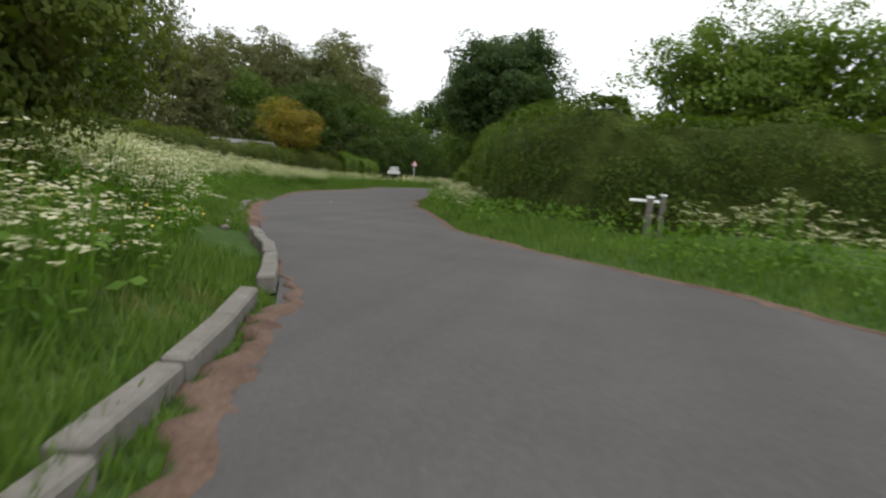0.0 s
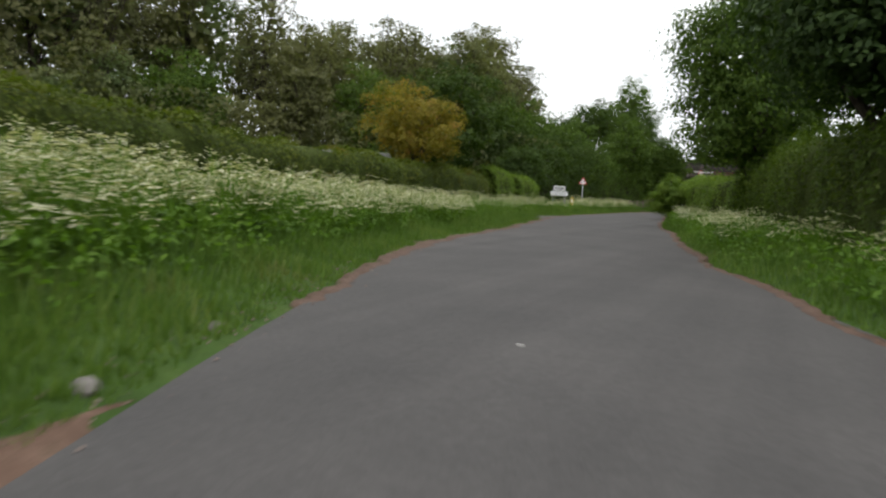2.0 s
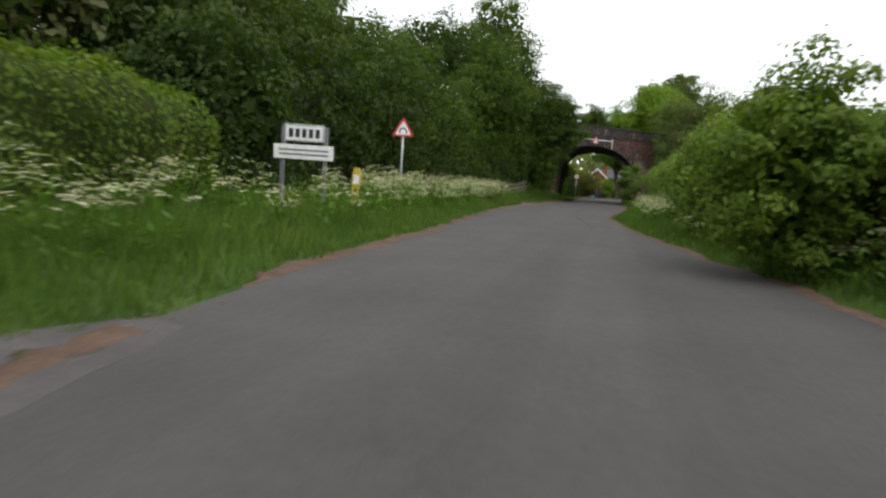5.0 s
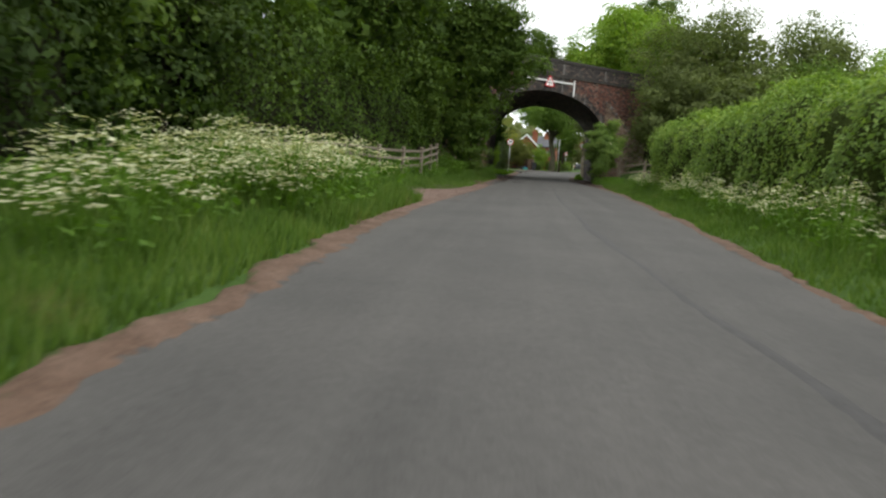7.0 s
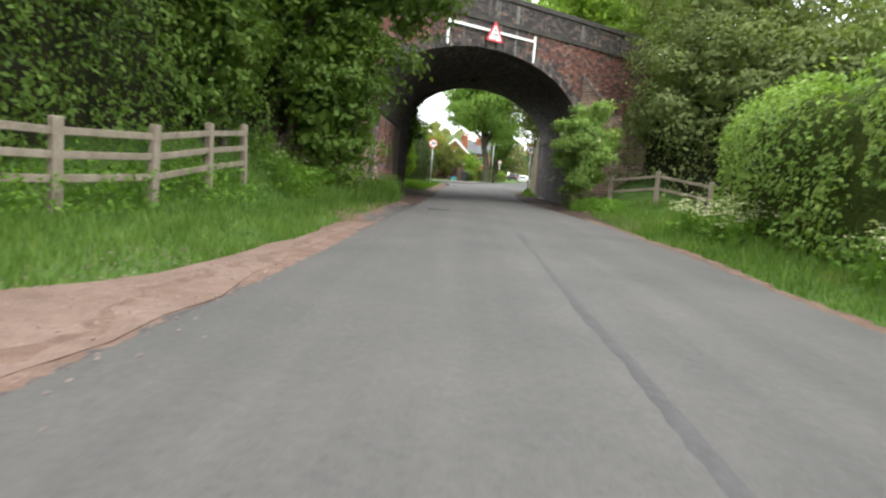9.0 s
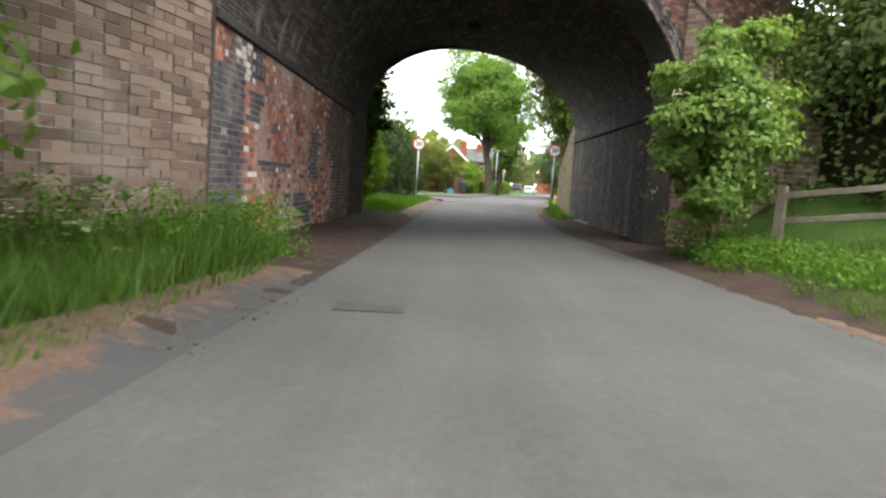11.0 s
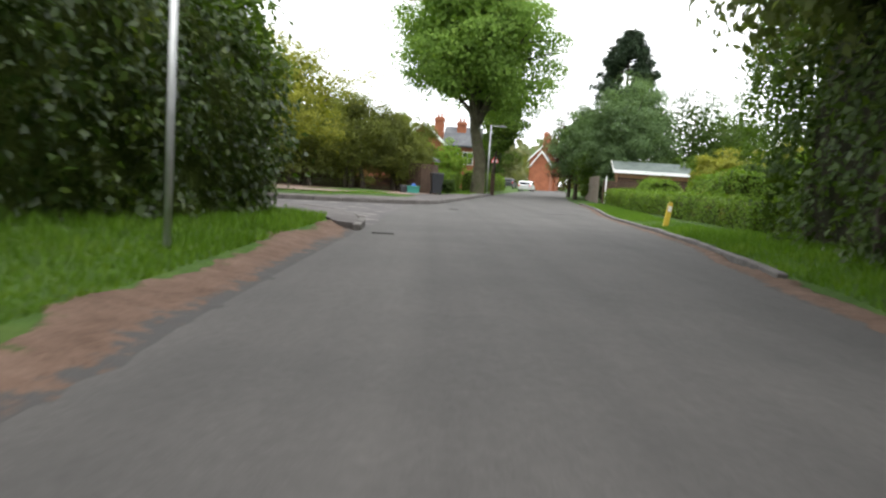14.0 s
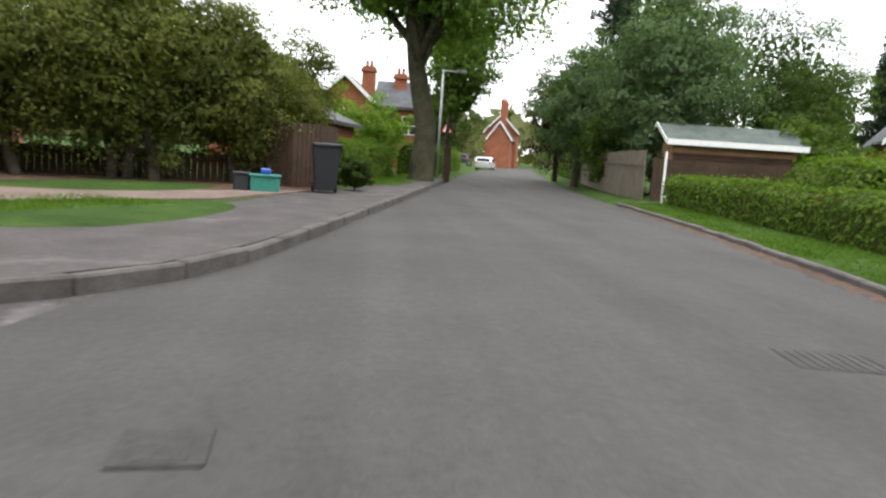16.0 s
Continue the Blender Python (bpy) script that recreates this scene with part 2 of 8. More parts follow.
VERGE_GRAVEL = verge_dirt("verge_gravel", [(0.3, (0.087, 0.054, 0.041)), (0.7, (0.156, 0.106, 0.084))], (0.053, 0.049, 0.048), (0.156, 0.106, 0.086), 4.0)
# Verge dirt darkened for the shade in the tunnel.
TUNNEL_DIRT = verge_dirt("shaded_tunnel_dirt", [(0.3, (0.026, 0.017, 0.013)), (0.7, (0.052, 0.035, 0.026))], (0.032, 0.031, 0.030), (0.029, 0.019, 0.015), 10.0)
GRAVEL = surface("pink_gravel", [(0.3, (0.112, 0.074, 0.058)), (0.7, (0.160, 0.112, 0.092))], 1.3, 38.0, 0.95, bump=0.8, dist=0.025, spec=0.15)
DRIVE_GRAVEL = surface("pale_drive_gravel", [(0.3, (0.162, 0.118, 0.099)), (0.7, (0.232, 0.179, 0.156))], 1.3, 38.0, 0.95, bump=0.8, dist=0.025, spec=0.15)
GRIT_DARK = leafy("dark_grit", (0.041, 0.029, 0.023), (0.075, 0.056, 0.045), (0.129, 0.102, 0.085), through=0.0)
GRIT = leafy("loose_grit", (0.109, 0.075, 0.061), (0.170, 0.129, 0.109), (0.245, 0.197, 0.170), through=0.0)
SOIL = surface("tunnel_dirt", [(0.3, (0.037, 0.025, 0.019)), (0.7, (0.071, 0.047, 0.035))], 2.0, 40.0, 0.95, bump=0.7, dist=0.02, spec=0.15)
TURF = surface("turf", [(0.25, (0.025, 0.047, 0.011)), (0.5, (0.045, 0.083, 0.018)), (0.8, (0.077, 0.108, 0.026))], 1.1, 28.0, 0.95, bump=0.8, dist=0.04, spec=0.1)
CONCRETE = surface("concrete", [(0.3, (0.107, 0.098, 0.084)), (0.7, (0.163, 0.151, 0.135))], 4.0, 70.0, 0.9, bump=0.4,
                   stain=((0.087, 0.082, 0.051), 5.0, 0.6))
KERB = surface("kerb_stone", [(0.3, (0.065, 0.058, 0.055)), (0.7, (0.114, 0.105, 0.097))], 2.5, 70.0, 0.9, bump=0.4)
MORTAR = surface("lime_mortar", [(0.3, (0.287, 0.255, 0.233)), (0.7, (0.448, 0.412, 0.376))], 2.0, 60.0, 0.95, stain=((0.125, 0.108, 0.099), 1.1, 0.62))
MORTAR_DARK = surface("dark_mortar", [(0.3, (0.033, 0.029, 0.027)), (0.7, (0.065, 0.058, 0.052))], 2.0, 60.0, 0.95)
RED_STOPS = [(0.0, (0.108, 0.054, 0.048)), (0.12, (0.192, 0.066, 0.050)), (0.3, (0.300, 0.084, 0.050)), (0.55, (0.360, 0.114, 0.072)), (0.8, (0.372, 0.174, 0.126)), (1.0, (0.396, 0.264, 0.216))]
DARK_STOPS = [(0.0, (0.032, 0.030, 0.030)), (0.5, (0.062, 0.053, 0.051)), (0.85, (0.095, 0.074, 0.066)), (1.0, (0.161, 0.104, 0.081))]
BUFF_STOPS = [(0.0, (0.136, 0.105, 0.064)), (0.5, (0.232, 0.182, 0.109)), (1.0, (0.304, 0.248, 0.154))]
BRICK = bricky("old_red_brick", RED_STOPS, (0.336, 0.260, 0.228), 0.45, (0.040, 0.037, 0.042), 0.54, True)
BRICK_J = bricky("old_red_brickwork", RED_STOPS, (0.336, 0.260, 0.228), 0.45, (0.040, 0.037, 0.042), 0.54, False)
FACE_STOPS = [(0.0, (0.055, 0.040, 0.038)), (0.2, (0.10, 0.052, 0.044)), (0.5, (0.165, 0.070, 0.052)), (0.8, (0.20, 0.095, 0.070)), (1.0, (0.22, 0.15, 0.12))]
FACE_J = bricky("portal_brickwork", FACE_STOPS, (0.208, 0.120, 0.092), 0.60, (0.048, 0.043, 0.044), 0.53, False)
BLUE_STOPS = [(0.0, (0.037, 0.036, 0.050)), (0.5, (0.073, 0.066, 0.080)), (0.85, (0.106, 0.088, 0.090)), (1.0, (0.156, 0.106, 0.094))]
BLUE_BRICK = bricky("blue_brick", BLUE_STOPS, (0.075, 0.082, 0.036), 0.50, (0.20, 0.17, 0.15), 0.58, True)
BLUE_BRICK_J = bricky("blue_brickwork", BLUE_STOPS, (0.075, 0.082, 0.036), 0.50, (0.20, 0.17, 0.15), 0.58, False)
LIME_BRICK = bricky("limewashed_brick", [(0.0, (0.345, 0.253, 0.218)), (0.5, (0.483, 0.391, 0.345)), (1.0, (0.632, 0.575, 0.517))], (0.345, 0.230, 0.184), 0.55, (0.138, 0.103, 0.092), 0.64, False)
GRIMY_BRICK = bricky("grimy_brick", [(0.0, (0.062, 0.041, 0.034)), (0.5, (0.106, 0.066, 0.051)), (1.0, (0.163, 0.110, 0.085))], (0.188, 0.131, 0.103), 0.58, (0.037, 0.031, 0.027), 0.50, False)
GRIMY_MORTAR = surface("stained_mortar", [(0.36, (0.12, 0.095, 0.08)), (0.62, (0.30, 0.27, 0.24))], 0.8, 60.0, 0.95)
# Dark blue brick; on the vault its tone also stands for shade.
DARK_BRICK = bricky("dark_blue_brick", DARK_STOPS, (0.144, 0.133, 0.126), 0.66, (0.022, 0.021, 0.022), 0.58, True, ((0.28, 0.27, 0.25), 0.565))
DARK_BRICK_J = bricky("dark_blue_brickwork", DARK_STOPS, (0.144, 0.133, 0.126), 0.66, (0.022, 0.021, 0.022), 0.58, False, ((0.28, 0.27, 0.25), 0.565))
BUFF_J = bricky("buff_walling", BUFF_STOPS, (0.264, 0.225, 0.144), 0.56, (0.088, 0.074, 0.049), 0.60, False)
WING_J = bricky("brown_walling", [(0.0, (0.104, 0.068, 0.052)), (0.5, (0.188, 0.124, 0.092)), (1.0, (0.264, 0.188, 0.144))], (0.288, 0.232, 0.192), 0.58, (0.064, 0.048, 0.040), 0.62, False)
TIMBER = surface("weathered_timber", [(0.3, (0.125, 0.101, 0.073)), (0.7, (0.196, 0.163, 0.128))], 3.0, 50.0, 0.85, stain=((0.071, 0.068, 0.038), 2.5, 0.62))
BROWN_WOOD = surface("brown_stained_wood", [(0.3, (0.037, 0.022, 0.014)), (0.7, (0.069, 0.042, 0.027))], 2.0, 45.0, 0.85)
SHED_WOOD = surface("orange_stained_wood", [(0.3, (0.216, 0.114, 0.054)), (0.7, (0.300, 0.174, 0.090))], 2.0, 45.0, 0.8)
FELT = surface("green_roof_felt", [(0.3, (0.068, 0.085, 0.078)), (0.7, (0.116, 0.136, 0.126))], 2.0, 70.0, 0.9)
SLATE = surface("slate_roof", [(0.3, (0.051, 0.054, 0.061)), (0.7, (0.095, 0.099, 0.105))], 1.4, 14.0, 0.75, bump=0.5, dist=0.02)
TIN = surface("corrugated_roof", [(0.3, (0.095, 0.097, 0.100)), (0.7, (0.162, 0.164, 0.167))], 1.0, 30.0, 0.6, stain=((0.076, 0.048, 0.033), 1.0, 0.6))
HOUSE_BRICK = surface("orange_house_brick", [(0.3, (0.218, 0.074, 0.038)), (0.7, (0.283, 0.109, 0.058))], 1.2, 9.0, 0.9, bump=0.3)
WHITE = plain("white_paint", (0.78, 0.78, 0.76), 0.5)
GALV = plain("galvanised_steel", (0.42, 0.43, 0.43), 0.5, 0.6)
SIGN_WHITE = plain("sign_white", (0.80, 0.80, 0.79), 0.45)
SIGN_RED = plain("sign_red", (0.52, 0.035, 0.045), 0.45)
SIGN_BLACK = plain("sign_black", (0.02, 0.02, 0.022), 0.5)
SIGN_BACK = plain("sign_grey_back", (0.20, 0.20, 0.21), 0.5, 0.4)
YELLOW = plain("yellow_plastic", (0.540, 0.390, 0.045), 0.5)
BLACK_PLASTIC = plain("black_plastic", (0.022, 0.024, 0.028), 0.45)
GREEN_PLASTIC = plain("green_plastic", (0.03, 0.19, 0.15), 0.45)
BLUE_PAINT = plain("blue_car_paint", (0.02, 0.08, 0.34), 0.25)
SILVER_PAINT = plain("silver_car_paint", (0.55, 0.57, 0.58), 0.3, 0.3)
VAN_WHITE = plain("white_van_paint", (0.75, 0.76, 0.77), 0.3)
IRON = surface("cast_iron", [(0.3, (0.034, 0.033, 0.031)), (0.7, (0.058, 0.054, 0.052))], 6.0, 60.0, 0.85)
RUBBER = plain("tyre_rubber", (0.02, 0.02, 0.02), 0.8)
GLASS = plain("dark_window_glass", (0.035, 0.04, 0.045), 0.08)
BARK = surface("bark", [(0.3, (0.037, 0.031, 0.023)), (0.7, (0.082, 0.068, 0.053))], 3.0, 22.0, 0.95, bump=0.9, dist=0.03, spec=0.1)
BARK_GREEN = surface("mossy_bark", [(0.3, (0.034, 0.033, 0.020)), (0.7, (0.082, 0.075, 0.048))], 2.0, 20.0, 0.95, bump=0.9, dist=0.03, stain=((0.034, 0.051, 0.017), 1.6, 0.55), spec=0.1)
# Near-black shell colour that stands for the shaded gaps inside thickets.
GAP_SHADE = surface("thicket_gap_shade", [(0.3, (0.015, 0.016, 0.008)), (0.7, (0.031, 0.031, 0.015))], 3.0, 20.0, 0.95, bump=0.9, dist=0.05, spec=0.1)

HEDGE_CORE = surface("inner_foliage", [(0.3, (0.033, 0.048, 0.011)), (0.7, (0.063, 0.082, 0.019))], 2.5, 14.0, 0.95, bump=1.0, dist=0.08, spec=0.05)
HEDGE_L = leafy("hedge_leaves", (0.034, 0.054, 0.009), (0.075, 0.102, 0.015), (0.147, 0.157, 0.026), spots=((0.153, 0.102, 0.025), 0.5, 0.60))
HEDGE_R = leafy("fresh_hedge_leaves", (0.044, 0.076, 0.011), (0.098, 0.160, 0.020), (0.189, 0.244, 0.039))
HEDGE_DEEP = leafy("deep_green_hedge_leaves", (0.025, 0.043, 0.006), (0.056, 0.092, 0.010), (0.109, 0.140, 0.020))
HEDGE_BUSHY = leafy("bushy_hedge_leaves", (0.069, 0.112, 0.029), (0.151, 0.234, 0.051), (0.293, 0.360, 0.098))
HEDGE_BOX = leafy("privet_leaves", (0.042, 0.075, 0.008), (0.088, 0.154, 0.015), (0.168, 0.239, 0.032), spots=((0.185, 0.115, 0.032), 1.2, 0.64))
LEAF_DARK = leafy("dark_leaves", (0.019, 0.037, 0.007), (0.039, 0.068, 0.012), (0.078, 0.112, 0.020))
LEAF_CHESTNUT = leafy("chestnut_leaves", (0.017, 0.034, 0.010), (0.038, 0.068, 0.018), (0.072, 0.111, 0.028))
LEAF_LAUREL = leafy("glossy_laurel_leaves", (0.016, 0.030, 0.005), (0.031, 0.056, 0.009), (0.085, 0.112, 0.018), rough=0.35, spots=((0.105, 0.128, 0.021), 1.4, 0.6))
LEAF_MID = leafy("mid_green_leaves", (0.033, 0.062, 0.011), (0.066, 0.112, 0.016), (0.126, 0.180, 0.029))
LEAF_HAW = leafy("olive_hawthorn_leaves", (0.053, 0.072, 0.022), (0.103, 0.130, 0.041), (0.180, 0.206, 0.077))
LEAF_FRESH = leafy("fresh_leaves", (0.069, 0.128, 0.012), (0.146, 0.239, 0.027), (0.263, 0.345, 0.052), through=0.4)
LEAF_LIME = leafy("lime_leaves", (0.064, 0.115, 0.019), (0.120, 0.204, 0.035), (0.211, 0.295, 0.055), through=0.4)
LEAF_WOOD = leafy("woodland_leaves", (0.067, 0.077, 0.030), (0.118, 0.122, 0.052), (0.188, 0.186, 0.082), spots=((0.092, 0.126, 0.047), 0.12, 0.5))
LEAF_WOOD_PALE = leafy("pale_woodland_leaves", (0.066, 0.072, 0.030), (0.112, 0.120, 0.049), (0.168, 0.173, 0.078))
LEAF_YELLOW = leafy("golden_leaves", (0.085, 0.082, 0.011), (0.186, 0.155, 0.020), (0.294, 0.212, 0.033), spots=((0.233, 0.122, 0.027), 0.9, 0.56))
LEAF_ACER = leafy("olive_yellow_leaves", (0.090, 0.101, 0.013), (0.181, 0.189, 0.025), (0.304, 0.297, 0.047))
LEAF_YEW = leafy("bronze_green_leaves", (0.046, 0.060, 0.014), (0.098, 0.115, 0.024), (0.206, 0.215, 0.046))
LEAF_GREY = leafy("grey_green_leaves", (0.050, 0.083, 0.036), (0.091, 0.143, 0.062), (0.156, 0.224, 0.112))
LEAF_PINE = leafy("pine_needles", (0.012, 0.024, 0.013), (0.025, 0.044, 0.022), (0.048, 0.071, 0.037), through=0.1)
LEAF_COPPER = leafy("copper_leaves", (0.026, 0.016, 0.012), (0.052, 0.029, 0.021), (0.086, 0.049, 0.030))
LEAF_GOLD = leafy("bright_gold_leaves", (0.218, 0.208, 0.015), (0.375, 0.354, 0.022), (0.494, 0.468, 0.045))
GRASS = leafy("grass_blades", (0.040, 0.075, 0.016), (0.087, 0.153, 0.027), (0.175, 0.224, 0.060), spots=((0.180, 0.144, 0.076), 0.45, 0.63))
LAWN = leafy("lawn_blades", (0.043, 0.090, 0.009), (0.085, 0.162, 0.016), (0.145, 0.220, 0.029))
HERB = leafy("nettle_leaves", (0.046, 0.094, 0.012), (0.086, 0.166, 0.020), (0.155, 0.252, 0.036))
BLOSSOM = leafy("white_blossom", (0.306, 0.310, 0.179), (0.422, 0.418, 0.273), (0.539, 0.526, 0.371), through=0.25)
BUTTERCUP = plain("yellow_petals", (0.75, 0.55, 0.02), 0.5)
LITTER = plain("pale_litter", (0.420, 0.406, 0.378), 0.6)


# ---- building helpers ----
def mesh_from(name, verts, faces, mats, mat_index=None, smooth=False):
    me = bpy.data.meshes.new(name)
    me.from_pydata([tuple(v) for v in verts], [], faces)
    for m in mats if isinstance(mats, (list, tuple)) else [mats]:
        me.materials.append(m)
    if mat_index is not None:
        me.polygons.foreach_set("material_index", np.asarray(mat_index, dtype=np.int32))
    if smooth:
        me.polygons.foreach_set("use_smooth", np.ones(len(me.polygons), dtype=bool))
    me.update()
    return me


def fast_mesh(name, verts, quads=None, tris=None, mats=(), quad_mat=None, tri_mat=None, flat=False):
    """Many loose quads and triangles at once from arrays."""
    verts = np.asarray(verts, dtype=np.float32)
    nq, nt_ = (0 if quads is None else len(quads)), (0 if tris is None else len(tris))
    loops = np.concatenate([a.ravel() for a in (quads, tris) if a is not None]).astype(np.int32)
    me = bpy.data.meshes.new(name)
    me.vertices.add(len(verts))
    me.vertices.foreach_set("co", verts.ravel())
    me.loops.add(len(loops))
    me.loops.foreach_set("vertex_index", loops)
    me.polygons.add(nq + nt_)
    starts = np.concatenate([np.arange(nq) * 4, nq * 4 + np.arange(nt_) * 3]).astype(np.int32)
    me.polygons.foreach_set("loop_start", starts)
    for m in mats:
        me.materials.append(m)
    if quad_mat is not None or tri_mat is not None:
        idx = np.concatenate([np.zeros(nq, np.int32) if quad_mat is None else quad_mat, np.zeros(nt_, np.int32) if tri_mat is None else tri_mat])
        me.polygons.foreach_set("material_index", idx.astype(np.int32))
    me.update(calc_edges=True)
    if flat:
        me.shade_flat()
    return me


def thing(name, loc, label, category, group="", kind="", rz=0.0):
    ob = new(name)
    ob.empty_display_size = 0.2
    ob.matrix_basis = pose(*loc, 0, 0, rz)
    return tagged(ob, label, category, group, kind)


def child(name, me, parent, label=""):
    ob = new(name, me)
    ob.parent = parent
    return tagged(ob, label)


def part(name, bm, material, parent, label="", smooth=False):
    me = bpy.data.meshes.new(name)
    bm.to_mesh(me)
    bm.free()
    me.materials.append(material)
    if smooth:
        me.polygons.foreach_set("use_smooth", np.ones(len(me.polygons), dtype=bool))
    return child(name, me, parent, label)


def box(x0, x1, y0, y1, z0, z1, bevel=0.0, bm=None):
    own = bm is None
    bm = bmesh.new() if own else bm
    r = bmesh.ops.create_cube(bm, size=1.0, matrix=Matrix.Translation(((x0 + x1) / 2, (y0 + y1) / 2, (z0 + z1) / 2)) @ Matrix.Diagonal((x1 - x0, y1 - y0, z1 - z0, 1)))
    if bevel and own:
        bmesh.ops.bevel(bm, geom=list(bm.edges), offset=bevel, segments=1, affect="EDGES")
    return bm


def cyl(r0, r1, z0, z1, n=10, x=0.0, y=0.0, bm=None):
    bm = bmesh.new() if bm is None else bm
    bmesh.ops.create_cone(bm, cap_ends=True, segments=n, radius1=r0, radius2=r1, depth=z1 - z0, matrix=Matrix.Translation((x, y, (z0 + z1) / 2)))
    return bm


def prism(outline, t0, t1, axis="y"):
    """A flat outline of (a, b) given thickness: in the xz plane along y, or in the xy plane along z."""
    bm = bmesh.new()
    at = (lambda a, b, t: (a, t, b)) if axis == "y" else ((lambda a, b, t: (a, b, t)) if axis == "z" else (lambda a, b, t: (t, a, b)))
    front = [bm.verts.new(at(a, b, t0)) for a, b in outline]
    back = [bm.verts.new(at(a, b, t1)) for a, b in outline]
    bm.faces.new(front)
    bm.faces.new(back[::-1])
    n = len(outline)
    for i in range(n):
        j = (i + 1) % n
        bm.faces.new((front[j], front[i], back[i], back[j]))
    bmesh.ops.recalc_face_normals(bm, faces=list(bm.faces))
    return bm


def setting(name, me, label, category):
    return tagged(new(name, me), label, category, "", "structure")


def tube(points, radii, n=7):
    """Rings along a bent line: vertices and quads."""
    P_, vs, fs = np.asarray(points, float), [], []
    for i, p in enumerate(P_):
        d = P_[min(i + 1, len(P_) - 1)] - P_[max(i - 1, 0)]
        d = d / (np.linalg.norm(d) + 1e-9)
        a = np.cross(d, (0.31, 0.95, 0.12))
        a /= np.linalg.norm(a) + 1e-9
        b = np.cross(d, a)
        for k in range(n):
            q = 2 * math.pi * k / n
            vs.append(p + radii[i] * (math.cos(q) * a + math.sin(q) * b))
    for i in range(len(P_) - 1):
        for k in range(n):
            fs.append((i * n + k, i * n + (k + 1) % n, (i + 1) * n + (k + 1) % n, (i + 1) * n + k))
    return vs, fs


def leaf_quads(centre, normal, size, aspect, r):
    """Folded leaf blades at the centres, roughly facing along the normals."""
    n = len(centre)
    normal = normal / (np.linalg.norm(normal, axis=1, keepdims=True) + 1e-9)
    t = np.cross(normal, r.normal(size=(n, 3)))
    t /= np.linalg.norm(t, axis=1, keepdims=True) + 1e-9
    b = np.cross(normal, t)
    s = size[:, None]
    droop = normal * s * 0.28
    v = np.stack([centre - t * s - droop * 0.4, centre + b * s * aspect + droop * 0.3, centre + t * s - droop, centre - b * s * aspect + droop * 0.3], 1)
    return v.reshape(-1, 3), np.arange(4 * n).reshape(-1, 4)


def unit(v):
    return v / (np.linalg.norm(v, axis=-1, keepdims=True) + 1e-9)


def crown_cloud(centre, radii, clumps, leaves, leaf, r, flat=1.0, low=-0.85, core=0.16, fringe=0.12):
    """Leaves gathered in clumps inside an uneven ellipsoid: centres, normals, sizes and the clumps' places."""
    radii = np.asarray(radii, float)
    d = unit(r.normal(size=(clumps * 3, 3)))
    d = d[d[:, 2] > low][:clumps]
    lump = 0.88 + 0.18 * np.sin(3.1 * d[:, 0] + 2.0 * d[:, 1] + r.uniform(0, 6)) * np.sin(2.7 * d[:, 2] + r.uniform(0, 6)) + r.uniform(-0.12, 0.14, len(d))
    rad = r.uniform(0.5, 1.0, len(d)) ** 0.5 * lump * 1.06
    cc = d * rad[:, None] * radii
    cr = radii.mean() * r.uniform(0.15, 0.30, len(d))
    which = r.integers(0, len(d), leaves)
    u = unit(r.normal(size=(leaves, 3)))
    u[:, 2] = np.where(r.random(leaves) < 0.55, np.abs(u[:, 2]), u[:, 2])
    shell = r.uniform(0.45, 1.0, leaves) ** 0.6
    shell = np.where(r.random(leaves) < fringe, r.uniform(1.0, 1.5, leaves), shell)
    p = cc[which] + u * (cr[which] * shell)[:, None] * np.array([1, 1, 0.75 * flat])
    nrm = unit(u + 0.5 * unit(cc[which]) + np.array([0, 0, 0.35]) + r.normal(scale=0.45, size=(leaves, 3)))
    size = leaf * r.uniform(0.6, 1.35, leaves)
    k = int(leaves * core)
    inner = unit(r.normal(size=(k, 3))) * (r.random((k, 1)) ** 0.4) * radii * 0.72
    inner[:, 2] = np.maximum(inner[:, 2], low * radii[2])
    p = np.concatenate([p, inner])
    nrm = np.concatenate([nrm, unit(r.normal(size=(k, 3)))])
    size = np.concatenate([size, leaf * 2.6 * r.uniform(0.7, 1.3, k)])
    return p + np.asarray(centre), nrm, size, cc + np.asarray(centre)


